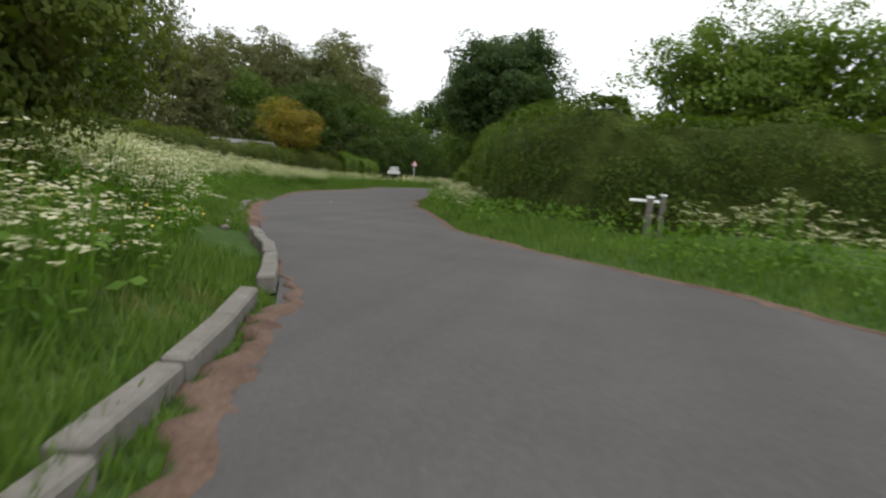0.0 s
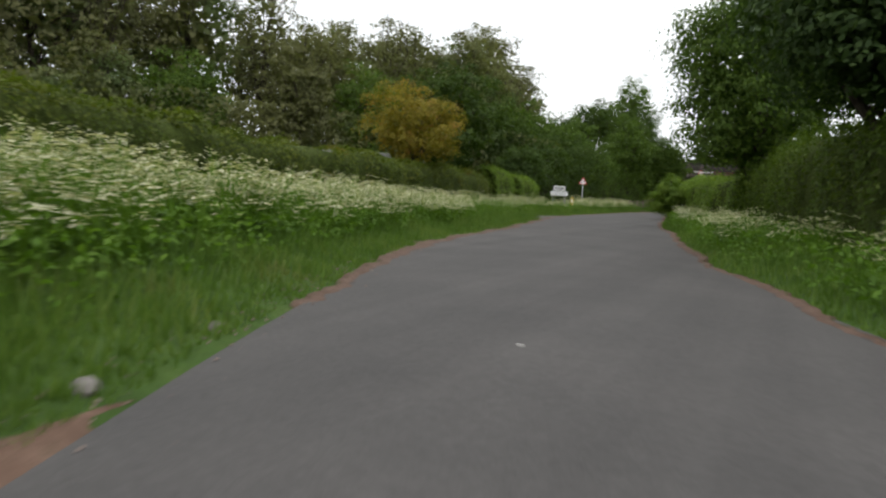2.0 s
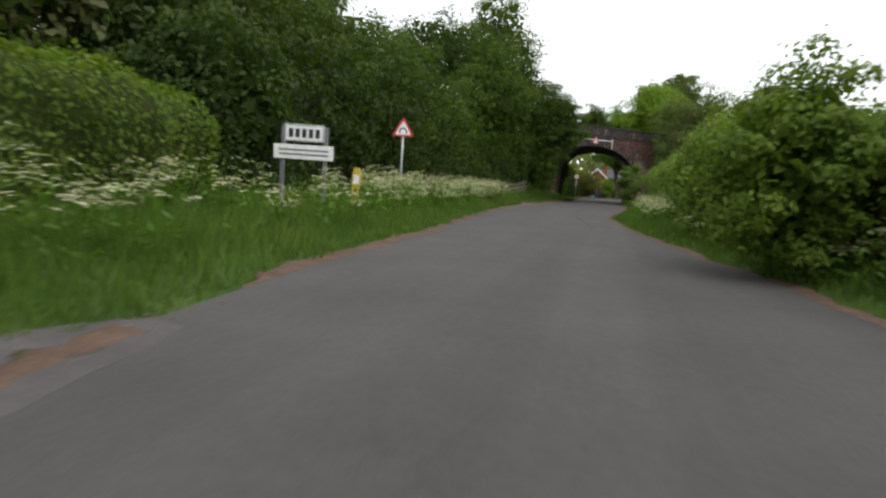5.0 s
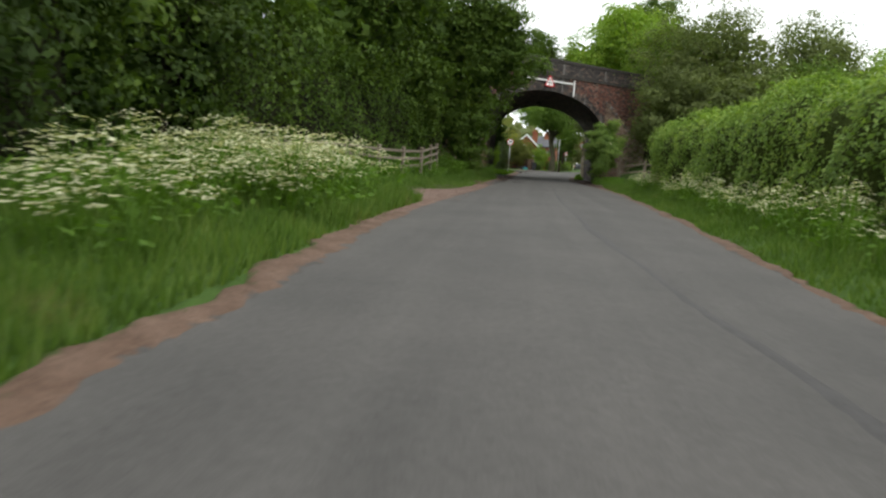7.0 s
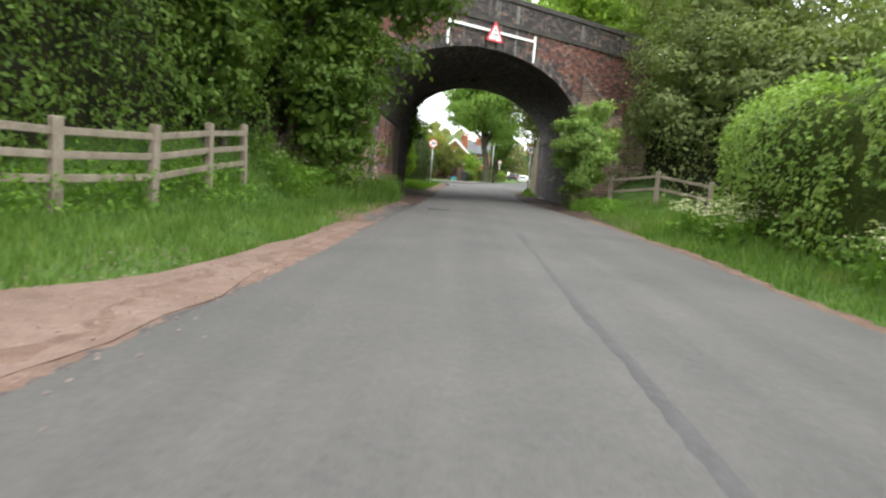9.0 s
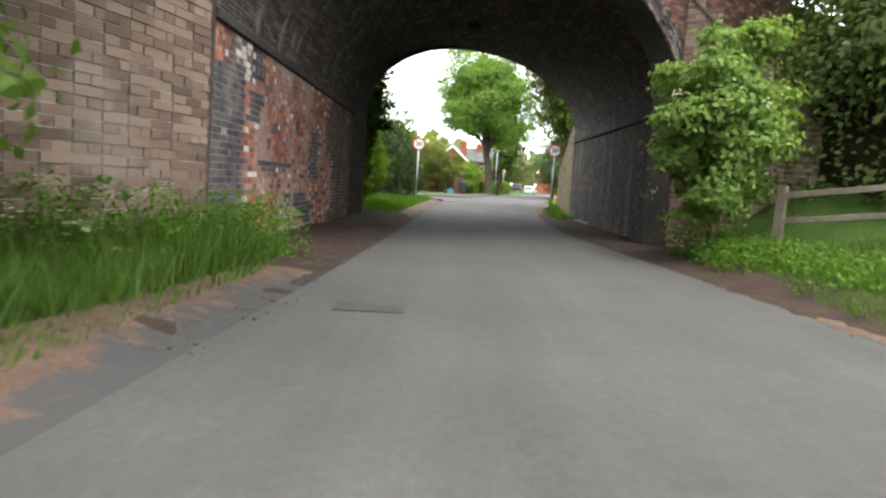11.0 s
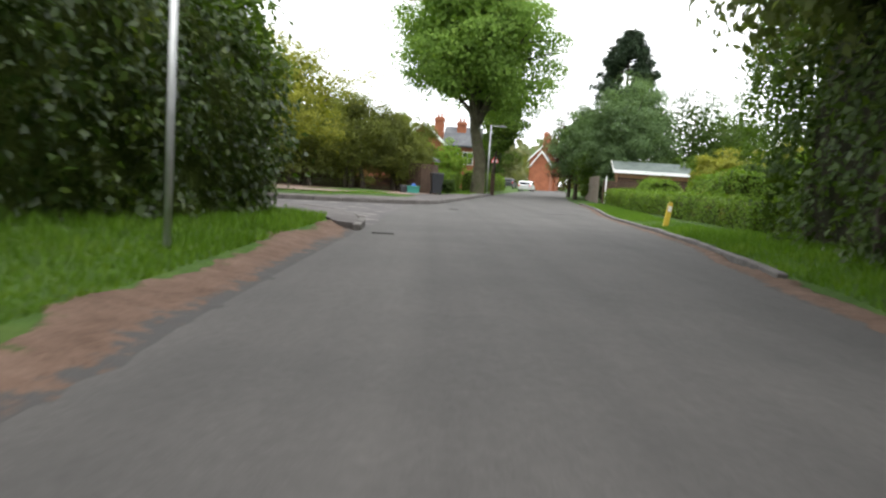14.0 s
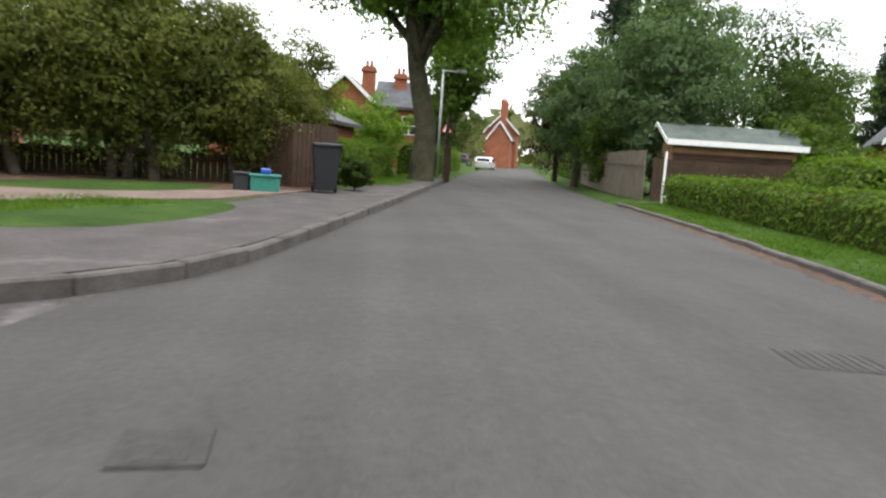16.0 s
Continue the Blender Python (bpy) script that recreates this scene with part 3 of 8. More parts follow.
def tree(name, loc, label, leaf_mat, crown_at, radii, clumps, leaves, leaf, trunk_r=0.2, bark=None, seed=1, lean=(0.0, 0.0), limbs=12, category="tree",
         group="", aspect=0.55, low=-0.85, core=0.16, fork=0.45, twigs=0, fringe=0.12, stems=1):
    """A tapered trunk with limbs out to the clumps, and a crown of loose leaves. Heights are from its foot."""
    r = np.random.default_rng(seed)
    leaf = leaf * 0.86
    ob = thing(name, loc, label, category, group)
    cx, cy, cz = lean[0], lean[1], crown_at
    p, nrm, size, cc = crown_cloud((cx, cy, cz), radii, clumps, leaves, leaf, r, low=low, core=core, fringe=fringe)
    keep = p[:, 2] > 0.03
    v, q = leaf_quads(p[keep], nrm[keep], size[keep], aspect, r)
    child("crown", fast_mesh("crown", v, q, None, [leaf_mat]), ob)
    vs, fs = [], []

    def add(points, rad, n=7):
        a, b = tube(points, rad, n)
        off = len(vs)
        vs.extend(a)
        fs.extend(tuple(i + off for i in f) for f in b)

    top = np.array([cx, cy, cz + radii[2] * 0.45])
    for s_ in range(stems):
        foot = np.array([0.0, 0.0, -0.1]) + (r.normal(scale=trunk_r * 2.2, size=3) * (1, 1, 0) if stems > 1 else 0)
        k = 7
        line = [foot + (top - foot) * (i / (k - 1)) + np.array([*(r.normal(scale=trunk_r * 0.35, size=2)), 0]) * (i > 0) for i in range(k)]
        rr = [trunk_r * (1.0 - 0.8 * i / (k - 1)) * (1.35 if i == 0 else 1.0) for i in range(k)]
        line.insert(1, foot + (line[1] - foot) * 0.12)
        rr.insert(1, trunk_r * 1.02)
        add(line, rr, 9)
        for c in cc[r.permutation(len(cc))[: max(1, limbs // stems)]]:
            f = r.uniform(fork * 0.8, 0.9)
            a = foot + (top - foot) * f
            a[2] = min(a[2], max(c[2] - 0.1, 0.4))
            mid = a * 0.45 + c * 0.55 + np.array([0, 0, 0.12 * radii[2]])
            w = trunk_r * (1.0 - 0.75 * f) * 0.6
            add([a, a * 0.75 + mid * 0.25, mid, c], [w, w * 0.8, w * 0.5, w * 0.15], 5)
    for _ in range(twigs):
        c = cc[r.integers(len(cc))]
        e = c + (unit(c - np.array([cx, cy, cz * 0.5]))[None, :] + r.normal(scale=0.5, size=(1, 3)))[0] * r.uniform(0.5, 1.6)
        add([c * 0.7 + np.array([cx, cy, cz]) * 0.3, c, e], [0.035, 0.02, 0.006], 3)
    me = mesh_from("trunk", vs, fs, bark or BARK, smooth=True)
    child("trunk", me, ob)
    return ob


def along(poly, step):
    """Even points along a line of (x, y), with the direction at each."""
    P_ = np.asarray(poly, float)
    d = np.linalg.norm(np.diff(P_, axis=0), axis=1)
    s = np.concatenate([[0], np.cumsum(d)])
    u = np.linspace(0, s[-1], max(2, int(s[-1] / step) + 1))
    pts = np.stack([np.interp(u, s, P_[:, k]) for k in range(2)], 1)
    k = max(1, int(1.5 / step))
    pad = np.concatenate([np.repeat(pts[:1], k, 0), pts, np.repeat(pts[-1:], k, 0)])
    dirs = unit(pad[2 * k:] - pad[:-2 * k])
    return pts, dirs, u


def hedge(name, poly, height, width, base_z, label, mat, dens, leaf, seed=1, back=0.15, rough=0.16, side=1, category="hedge", round_=0.35, bulge=0.12, clump=0.0):
    """A clipped hedge along the line of its front face; side 1: its body lies to the right of the line."""
    r = np.random.default_rng(seed)
    pts, dirs, u = along(poly, 0.4)
    nrm2 = np.stack([dirs[:, 1], -dirs[:, 0]], 1) * side
    ob = thing(name, (poly[0][0], poly[0][1], base_z), label, category)
    org = np.array([poly[0][0], poly[0][1], base_z])
    ph = r.uniform(0, 6, 4)

    def wave(x):
        return 0.6 * np.sin(x * 0.55 + ph[0]) + 0.5 * np.sin(x * 1.3 + ph[1]) + 0.35 * np.sin(x * 2.9 + ph[2])

    def at(uu, a):
        """Profile point for the place along (uu) and round the section (a 0..1: front foot, over the top, back foot)."""
        P0 = np.stack([np.interp(uu, u, pts[:, k]) for k in range(2)], 1)
        N0 = unit(np.stack([np.interp(uu, u, nrm2[:, k]) for k in range(2)], 1))
        h = height * (1 + bulge * 0.6 * wave(uu))
        off = bulge * wave(uu * 1.2 + 4 + 3 * a)
        f1, f2 = 0.42, 0.58
        cx = np.where(a < f1, 0.0, np.where(a > f2, 1.0, (a - f1) / (f2 - f1)))
        cz = np.where(a < f1, a / f1, np.where(a > f2, (1 - a) / (1 - f2), 1.0))
        edge = np.clip((cz - (1 - round_)) / round_, 0, 1)
        inset = edge ** 2 * width * 0.22
        tp = np.where((a >= f1) & (a <= f2), width * 0.22 + cx * width * 0.56, np.where(a < f1, inset, width - inset))
        zz = cz * h - np.where((a >= f1) & (a <= f2), (2 * cx - 1) ** 2 * h * 0.05, edge ** 3 * 0.05 * h)
        q = tp + np.where(a < 0.5, -off * np.minimum(1, cz * 2), off)
        xyz = np.concatenate([P0 + N0 * q[:, None], zz[:, None]], 1)
        out = np.where(((a >= f1) & (a <= f2))[:, None], np.concatenate([N0 * 0.15, np.ones((len(a), 1))], 1),
                       np.concatenate([N0 * np.where(a < 0.5, -1, 1)[:, None], (0.25 + edge)[:, None]], 1))
        return xyz, unit(out)

    length = u[-1]
    dens, leaf = dens * 0.84, leaf * 0.9
    n_front = int(length * height * dens)
    n_top = int(length * width * dens * 0.9)
    n_back = int(n_front * back)
    a = np.concatenate([r.uniform(0, 0.42, n_front), r.uniform(0.42, 0.58, n_top), r.uniform(0.58, 1, n_back)])
    uu = r.uniform(0, length, len(a))
    xyz, out = at(uu, a)
    depth = -np.abs(r.normal(scale=rough, size=len(a))) * 0.8 + np.where(r.random(len(a)) < 0.08, r.uniform(0, rough * 1.6, len(a)), 0)
    xyz[:, :2] += out[:, :2] * depth[:, None]
    xyz[:, 2] += out[:, 2] * depth + 0.0
    if clump:
        nz = np.array([noise.noise(Vector(p) * 0.75) + 0.6 * noise.noise(Vector(p) * 1.9) for p in xyz])
        xyz += out * (clump * nz)[:, None]
        thick = nz > -0.3
        xyz, out = xyz[thick], out[thick]
    ends = []
    for e, sgn in ((0.0, -1), (length, 1)):
        k = int(width * height * dens)
        aa = r.uniform(0, 1, k)
        q, _ = at(np.full(k, e), aa)
        c, _ = at(np.full(k, e), np.full(k, 0.5))
        c[:, 2] = height * r.uniform(0.1, 0.9, k)
        m = r.random((k, 1)) ** 0.6
        dd = np.concatenate([np.repeat(dirs[[0 if sgn < 0 else -1]], k, 0) * sgn, np.full((k, 1), 0.2)], 1)
        ends.append((q * m + c * (1 - m) + dd * r.uniform(-0.1, 0.15, (k, 1)), dd))
    xyz = np.concatenate([xyz] + [e[0] for e in ends])
    out = np.concatenate([out] + [e[1] for e in ends])
    nn = unit(out + np.array([0, 0, 0.3]) + r.normal(scale=0.5, size=out.shape))
    keep = xyz[:, 2] > 0.02
    xyz, nn = xyz[keep], nn[keep]
    xyz[:, :2] -= org[:2]
    v, q = leaf_quads(xyz, nn, leaf * r.uniform(0.6, 1.4, len(xyz)), 0.6, r)
    child("foliage", fast_mesh("foliage", v, q, None, [mat]), ob)
    # solid inner shell added to block light; thickets get the dark gap colour
    rings = np.linspace(0.0, 1.0, 13)
    us = np.linspace(0.15, length - 0.15, max(3, int(length / 0.6)))
    vs, fs = [], []
    for w in us:
        c3, _ = at(np.full(1, w), np.full(1, 0.5))
        q3, _ = at(np.full(13, w), rings)
        mid = np.array([c3[0, 0], c3[0, 1], height * 0.45])
        ins = mid + (q3 - mid) * (np.array([0.5, 0.5, 0.7]) if clump > 0.5 else np.array([0.74, 0.74, 0.82]) if clump else np.array([0.84, 0.84, 0.87]))
        ins[:, 2] = np.where(rings == 0, -0.1, np.where(rings == 1, -0.1, ins[:, 2]))
        ins[:, :2] -= org[:2]
        vs.extend(ins)
    for i in range(len(us) - 1):
        for k in range(12):
            fs.append((i * 13 + k, i * 13 + k + 1, (i + 1) * 13 + k + 1, (i + 1) * 13 + k))
    fs.append(tuple(range(13)))
    fs.append(tuple(range((len(us) - 1) * 13 + 12, (len(us) - 1) * 13 - 1, -1)))
    child("branch_core", mesh_from("branch_core", vs, fs, GAP_SHADE if clump > 0.5 else HEDGE_CORE, smooth=True), ob)
    return ob

# ---- plan: the two edges of the lane, from its far bend to the village ----
EDGE_L = [(30, -150), (25.5, -137), (21.5, -127), (19.9, -121.7), (18.65, -118.3), (17.7, -115.9), (16.6, -113.9), (14.7, -110.8), (11.5, -105.1), (10.3, -102.4), (8.9, -99.2),
          (7.2, -94.4), (6.0, -90.6), (4.5, -82.2), (3.3, -76), (2.45, -72), (1.2, -66), (0.5, -60), (0.0, -52), (-0.45, -45.3), (-0.75, -42),
          (-1.0, -37), (-1.2, -31), (-1.25, -26), (-0.95, -20), (-0.65, -15), (-0.5, -10), (-0.3, -5), (-0.1, -1), (0.0, 2.4), (0.15, 7.5),
          (0.25, 14), (0.35, 19), (0.6, 27), (0.75, 31), (0.5, 32.8), (-0.3, 34.3), (-1.7, 35.7), (-3.2, 36.5)]
EDGE_L2 = [(-3.2, 40.0), (-1.1, 40.9), (0.05, 41.65), (1.12, 42.42), (1.8, 43.25), (2.25, 44.6), (3.05, 49.2), (4.6, 58.3), (6.2, 68), (8.6, 82), (12, 100), (20, 140), (31, 190)]
EDGE_R = [(34.5, -147), (30, -134), (26.5, -123), (24.2, -116.5), (22.6, -113.9), (21.5, -112), (20.2, -110.6), (18.5, -108.9), (17.0, -106.6), (15.1, -101.7), (13.9, -98.5), (12.8, -95.6),
          (11.3, -90.6), (10.2, -85.5), (8.9, -77.5), (7.65, -71.5), (6.8, -66.4), (5.6, -56), (4.4, -48), (3.75, -42), (3.55, -37), (3.7, -32), (4.1, -26),
          (4.5, -18), (4.75, -12), (4.8, -6), (4.6, -1.2), (4.4, 1), (4.15, 4.5), (4.0, 8), (4.1, 12.6), (4.5, 18), (5.0, 22.8), (5.9, 28), (6.5, 31.5),
          (6.98, 35.4), (7.3, 40), (7.8, 43.6), (8.3, 46.2), (9.05, 50.8), (9.95, 57.8), (11.5, 68.6), (14, 82), (17.5, 100), (26, 140), (37, 190)]


def sd_line(px_, py_, poly):
    """Distance from points to a line."""
    best = np.full(px_.shape, 1e9)
    for (ax, ay), (bx, by) in zip(poly[:-1], poly[1:]):
        ux, uy = bx - ax, by - ay
        k = np.clip(((px_ - ax) * ux + (py_ - ay) * uy) / (ux * ux + uy * uy), 0, 1)
        best = np.minimum(best, np.hypot(px_ - ax - k * ux, py_ - ay - k * uy))
    return best


ROAD_POLY = EDGE_L + [(-8, 37.9), (-30, 42.5), (-30, 47.5), (-8, 42.3)] + EDGE_L2 + EDGE_R[::-1]


def inside(px_, py_, poly):
    res = np.zeros(px_.shape, bool)
    n = len(poly)
    for i in range(n):
        (ax, ay), (bx, by) = poly[i], poly[(i + 1) % n]
        if ay == by:
            continue
        c = (ay > py_) != (by > py_)
        res ^= c & (px_ < (bx - ax) * (py_ - ay) / (by - ay) + ax)
    return res


FACE_U = np.array([0.768, 0.640])           # along the bridge's skewed face
FACE_N = np.array([0.640, -0.768])          # out of its front
FACE_0 = np.array([-1.7, -0.6])             # foot of the portal's one jamb
DECK = 12.2 * 0.768


def rise(px_, py_):
    """Height of the ground away from the lane."""
    d = np.where(inside(px_, py_, ROAD_POLY), -1.0, 1.0) * np.minimum(sd_line(px_, py_, EDGE_L), np.minimum(sd_line(px_, py_, EDGE_R), np.minimum(sd_line(px_, py_, EDGE_L2), sd_line(px_, py_, [(-3.2, 36.5), (-8, 37.9), (-30, 42.5)]))))
    z = np.interp(d, [-1, 0.0, 0.45, 0.9, 2.5, 6, 15, 60], [-0.16, -0.09, 0.03, 0.09, 0.22, 0.34, 0.4, 0.2])
    # flat village ground
    v = np.clip((py_ - 24) / 8, 0, 1)
    z = z * (1 - v) + v * np.interp(d, [-1, 0.0, 0.5, 2, 8], [-0.2, -0.12, 0.085, 0.13, 0.16])
    # level ground under the corner footway
    z = np.where(inside(px_, py_, [(0.62, 32.0), (0.0, 34.3), (-1.2, 35.6), (-6.5, 37.2), (-6.5, 35.5), (-1.8, 33.2), (-0.6, 32.6)]), np.minimum(z, 0.07), z)
    # bank beside the first bend
    left = px_ < np.interp(py_, [-150, -121, -111, -99, -82, -60], [30, 19.2, 14.8, 8.9, 4.5, 0.5])
    bank = np.clip((d - 0.8) / 4.0, 0, 1) * 0.45 * np.clip((-78 - py_) / 14, 0, 1) * left
    z = z + bank
    # the gravel track's bed
    tk = sd_line(px_, py_, [(-0.6, -18.6), (-2.4, -20.9), (-7.0, -23.3), (-14, -26.2), (-30, -33)])
    tk = np.minimum(tk - 1.6, sd_line(px_, py_, [(-0.8, -10.5), (-1.0, -19)]) - 0.95)
    tk = np.minimum(tk, sd_line(px_, py_, [(1.6, -69.6), (0.7, -66), (0.7, -62.5)]) - 0.7)
    z = z * np.clip(tk / 0.9, 0, 1) - 0.13 * np.clip((0.5 - tk) / 0.6, 0, 1)
    # railway embankment, cut by the lane
    e = (px_ - FACE_0[0]) * FACE_N[0] + (py_ - FACE_0[1]) * FACE_N[1]
    h = np.interp(e, [-DECK - 10.5, -DECK - 1.0, -0.8, 8.5], [0, 5.9, 5.9, 0])
    h = np.where((px_ > 2) & (e > -0.8), np.interp(e, [-0.8, 5.4], [5.9, 0]), h)
    h = np.where((px_ > 2) & (e < -DECK), np.interp(e, [-DECK - 5.5, -DECK - 1.0], [0, 5.9]), h)
    lane = np.maximum(np.clip((-2.0 - px_) / 1.2, 0, 1), np.clip((px_ - 5.8) / 1.2, 0, 1))
    near = np.maximum(np.clip((-2.3 - px_) / 4.0, 0, 1), np.clip((px_ - 6.2) / 4.0, 0, 1))
    w = np.where((e > -0.3) | (e < -DECK + 0.3), near, lane)
    z = z + h * w * (np.abs(px_ - 2) < 130)
    under = (px_ > -2.2) & (px_ < 6.0) & (e < 0.6) & (e > -DECK - 0.6)
    z = np.where(under, -0.12, z)
    z = z + np.where(d > 1.0, 0.05 * np.sin(px_ * 0.9 + 1.3 * np.sin(py_ * 0.31)) * np.sin(py_ * 0.7), 0) * np.clip(d / 3, 0, 1)
    return z


def ground_z(x, y):
    return float(rise(np.array([float(x)]), np.array([float(y)]))[0])


def grid_axis(near0, near1, step, far):
    a = list(np.arange(near0, near1 + 1e-6, step))
    out, k = [], step * 2
    lo, hi = a[0], a[-1]
    while hi < far:
        k *= 1.6
        hi, lo = hi + k, lo - k
        out.append((lo, hi))
    return np.array([l for l, _ in out[::-1]] + a + [h_ for _, h_ in out])


gx, gy = grid_axis(-22, 34, 0.55, 1800), grid_axis(-128, 84, 0.7, 1800)
GX, GY = np.meshgrid(gx, gy, indexing="ij")
GZ = rise(GX.ravel(), GY.ravel())
gv = np.stack([GX.ravel(), GY.ravel(), GZ], 1)
nx_, ny_ = len(gx), len(gy)
ii, jj = np.meshgrid(np.arange(nx_ - 1), np.arange(ny_ - 1), indexing="ij")
a_ = (ii * ny_ + jj).ravel()
ground_me = fast_mesh("ground", gv, np.stack([a_, a_ + ny_, a_ + ny_ + 1, a_ + 1], 1), None, [TURF])
ground_me.polygons.foreach_set("use_smooth", np.ones(len(ground_me.polygons), dtype=bool))
setting("ground", ground_me, "rough green turf of verges, banks and fields", "ground")


def resample(poly, n):
    P_ = np.asarray(poly, float)
    s = np.concatenate([[0], np.cumsum(np.linalg.norm(np.diff(P_, axis=0), axis=1))])
    u = np.linspace(0, s[-1], n)
    return np.stack([np.interp(u, s, P_[:, k]) for k in range(2)], 1)


def smooth_line(poly, n, passes=3):
    P_ = resample(poly, n)
    for _ in range(passes):
        P_[1:-1] = (P_[:-2] + 2 * P_[1:-1] + P_[2:]) / 4
    return P_


# carriageway with a slight crown
EL_ALL = EDGE_L[:35] + [(0.85, 34), (1.0, 40), (1.2, 43.0)] + EDGE_L2[5:]
# the edges run slantwise at the bends: rows matched by length
nL = 330
ia, ib = smooth_line(EL_ALL, nL), smooth_line(EDGE_R, nL)
cols = np.linspace(0, 1, 9)
rv = []
for i in range(nL):
    for c in cols:
        p = ia[i] * (1 - c) + ib[i] * c
        rv.append((p[0], p[1], 0.005 + 0.02 * (1 - (2 * c - 1) ** 2) + 0.004 * math.sin(i * 0.7 + c * 5)))
rf = [(i * 9 + k, i * 9 + k + 1, (i + 1) * 9 + k + 1, (i + 1) * 9 + k) for i in range(nL - 1) for k in range(8)]
setting("road", mesh_from("road", rv, rf, ASPHALT, smooth=True), "narrow grey asphalt lane without markings", "road")

# side road mouth
so = [(0.95, 28.5), (0.45, 29.5), (0.4, 31.5), (0.3, 32.8), (-0.45, 34.15), (-1.75, 35.5), (-3.2, 36.3), (-8, 37.9), (-30, 43.5), (-30, 47.5), (-8, 42.3), (-3.2, 40.05), (-1.1, 40.98), (0.0, 41.75), (1.05, 42.52), (1.7, 43.35), (2.15, 44.7), (2.95, 49.3), (4.5, 58.4), (6.2, 68), (8.6, 82), (9.6, 82), (7.2, 68), (5.6, 58), (4.2, 50.5), (3.0, 45), (1.8, 40), (1.5, 36)]
side = prism(so, -0.03, 0.002, "z")
bmesh.ops.triangulate(side, faces=[f for f in side.faces if len(f.verts) > 4])
sme = bpy.data.meshes.new("side_road")
side.to_mesh(sme)
side.free()
sme.materials.append(ASPHALT_SIDE)
setting("side_road", sme, "worn patched asphalt of a side road mouth", "road")


def strip(name, poly, w_in, w_out, z_in, z_out, mat, label, category, wob=0.12, seed=3, step=0.16, side=1, hump=0.0):
    """A ragged ribbon beside a line: w_in over it, w_out outside it."""
    r = np.random.default_rng(seed)
    pts, dirs, u = along(poly, step)
    nn = np.stack([-dirs[:, 1], dirs[:, 0]], 1) * side
    n = len(pts)

    def ragged():
        a = np.convolve(r.normal(size=n + 16), np.hanning(17), "valid")[:n]
        b = r.normal(size=n)
        return 0.28 * a + 0.35 * b

    j1, j2 = ragged(), ragged()
    vs, fs, across = [], [], []
    for i, p in enumerate(pts):
        t = min(1.0, i / 8, (n - 1 - i) / 8)
        a = -(w_in + wob * 0.5 * j1[i]) * t
        b = (w_out + wob * j2[i]) * t
        for k in range(6):
            f = k / 5
            q = p + nn[i] * (a + (b - a) * f)
            vs.append((q[0], q[1], z_in + (z_out - z_in) * f + hump * math.sin(math.pi * f) + r.normal(scale=0.004) * (0 < k < 5) * (hump == 0) - 0.09 * (1 - t)))
            across.append(f)
    for i in range(n - 1):
        for k in range(5):
            fs.append((i * 6 + k, i * 6 + k + 1, (i + 1) * 6 + k + 1, (i + 1) * 6 + k))
    va = np.array(vs)
    lie = rise(va[:, 0], va[:, 1])
    f_ = np.array(across)
    va[:, 2] = np.where(f_ > 0.99, np.minimum(va[:, 2], lie) - 0.05, np.where(f_ > 0.3, np.maximum(va[:, 2], lie + (0.012 if w_out < 1.2 else 0.04)), va[:, 2])) if hump == 0 else va[:, 2]
    me = mesh_from(name, va, fs, mat, smooth=True)
    me.attributes.new("across", "FLOAT", "POINT").data.foreach_set("value", np.array(across, dtype=np.float32))
    return setting(name, me, label, category)


def cut(poly, y0, y1):
    out = [p for p in poly if y0 <= p[1] <= y1]
    return out


strip("dirt_edge_1", cut(EDGE_L, -122, -109), 0.20, 0.20, -0.012, 0.03, VERGE_DIRT, "reddish dirt along the lane's edge", "dirt", 0.16, 3)
strip("dirt_edge_9", [(14.0, -109.8), (12.9, -107.8), (11.75, -105.7), (10.9, -104.0), (10.2, -102.4), (9.5, -100.8)], 0.34, 0.62, -0.012, 0.07, DIRT, "red earth between broken kerb stones and the lane", "dirt", 0.16, 17)
strip("dirt_edge_2", cut(EDGE_L, -101.5, -60), 0.27, 0.22, -0.012, 0.035, VERGE_DIRT, "reddish dirt along the lane's edge", "dirt", 0.16, 4)
strip("dirt_edge_3", cut(EDGE_L, -61, -25), 0.30, 0.26, -0.012, 0.035, VERGE_DIRT, "reddish dirt along the lane's edge", "dirt", 0.16, 5)
strip("dirt_edge_7", [(0.2, 11.2)] + cut(EDGE_L, 13, 33.5), 0.16, 0.75, -0.012, 0.065, VERGE_DIRT, "reddish dirt along the lane's edge", "dirt", 0.16, 12)
strip("dirt_edge_8", cut(EDGE_L, -31.5, -5), 0.14, 0.62, -0.012, 0.014, VERGE_GRAVEL, "pinkish gravel spread along the lane's edge", "dirt", 0.16, 14)
strip("dirt_edge_4", cut(EDGE_L, -10.5, -1), 0.12, 1.25, -0.012, 0.055, VERGE_DIRT, "reddish dirt along the lane's edge", "dirt", 0.16, 6)
strip("dirt_edge_5", cut(EDGE_R, -123, -1), 0.20, 0.14, -0.012, 0.04, VERGE_DIRT, "thin dirt along the lane's edge", "dirt", 0.12, 7, side=-1)
strip("dirt_edge_6", cut(EDGE_R, 15, 60), 0.32, 0.36, -0.012, 0.045, VERGE_DIRT, "thin dirt along the lane's edge", "dirt", 0.12, 8, side=-1)
strip("tar_seam", [(3.2, -46), (2.55, -40), (2.15, -34), (1.95, -28), (1.9, -20), (2.05, -12), (2.2, -8)], 0.09, 0.09, 0.012, 0.012, TAR, "dark tar seam in the asphalt", "road", 0.03, 11, hump=0.018)


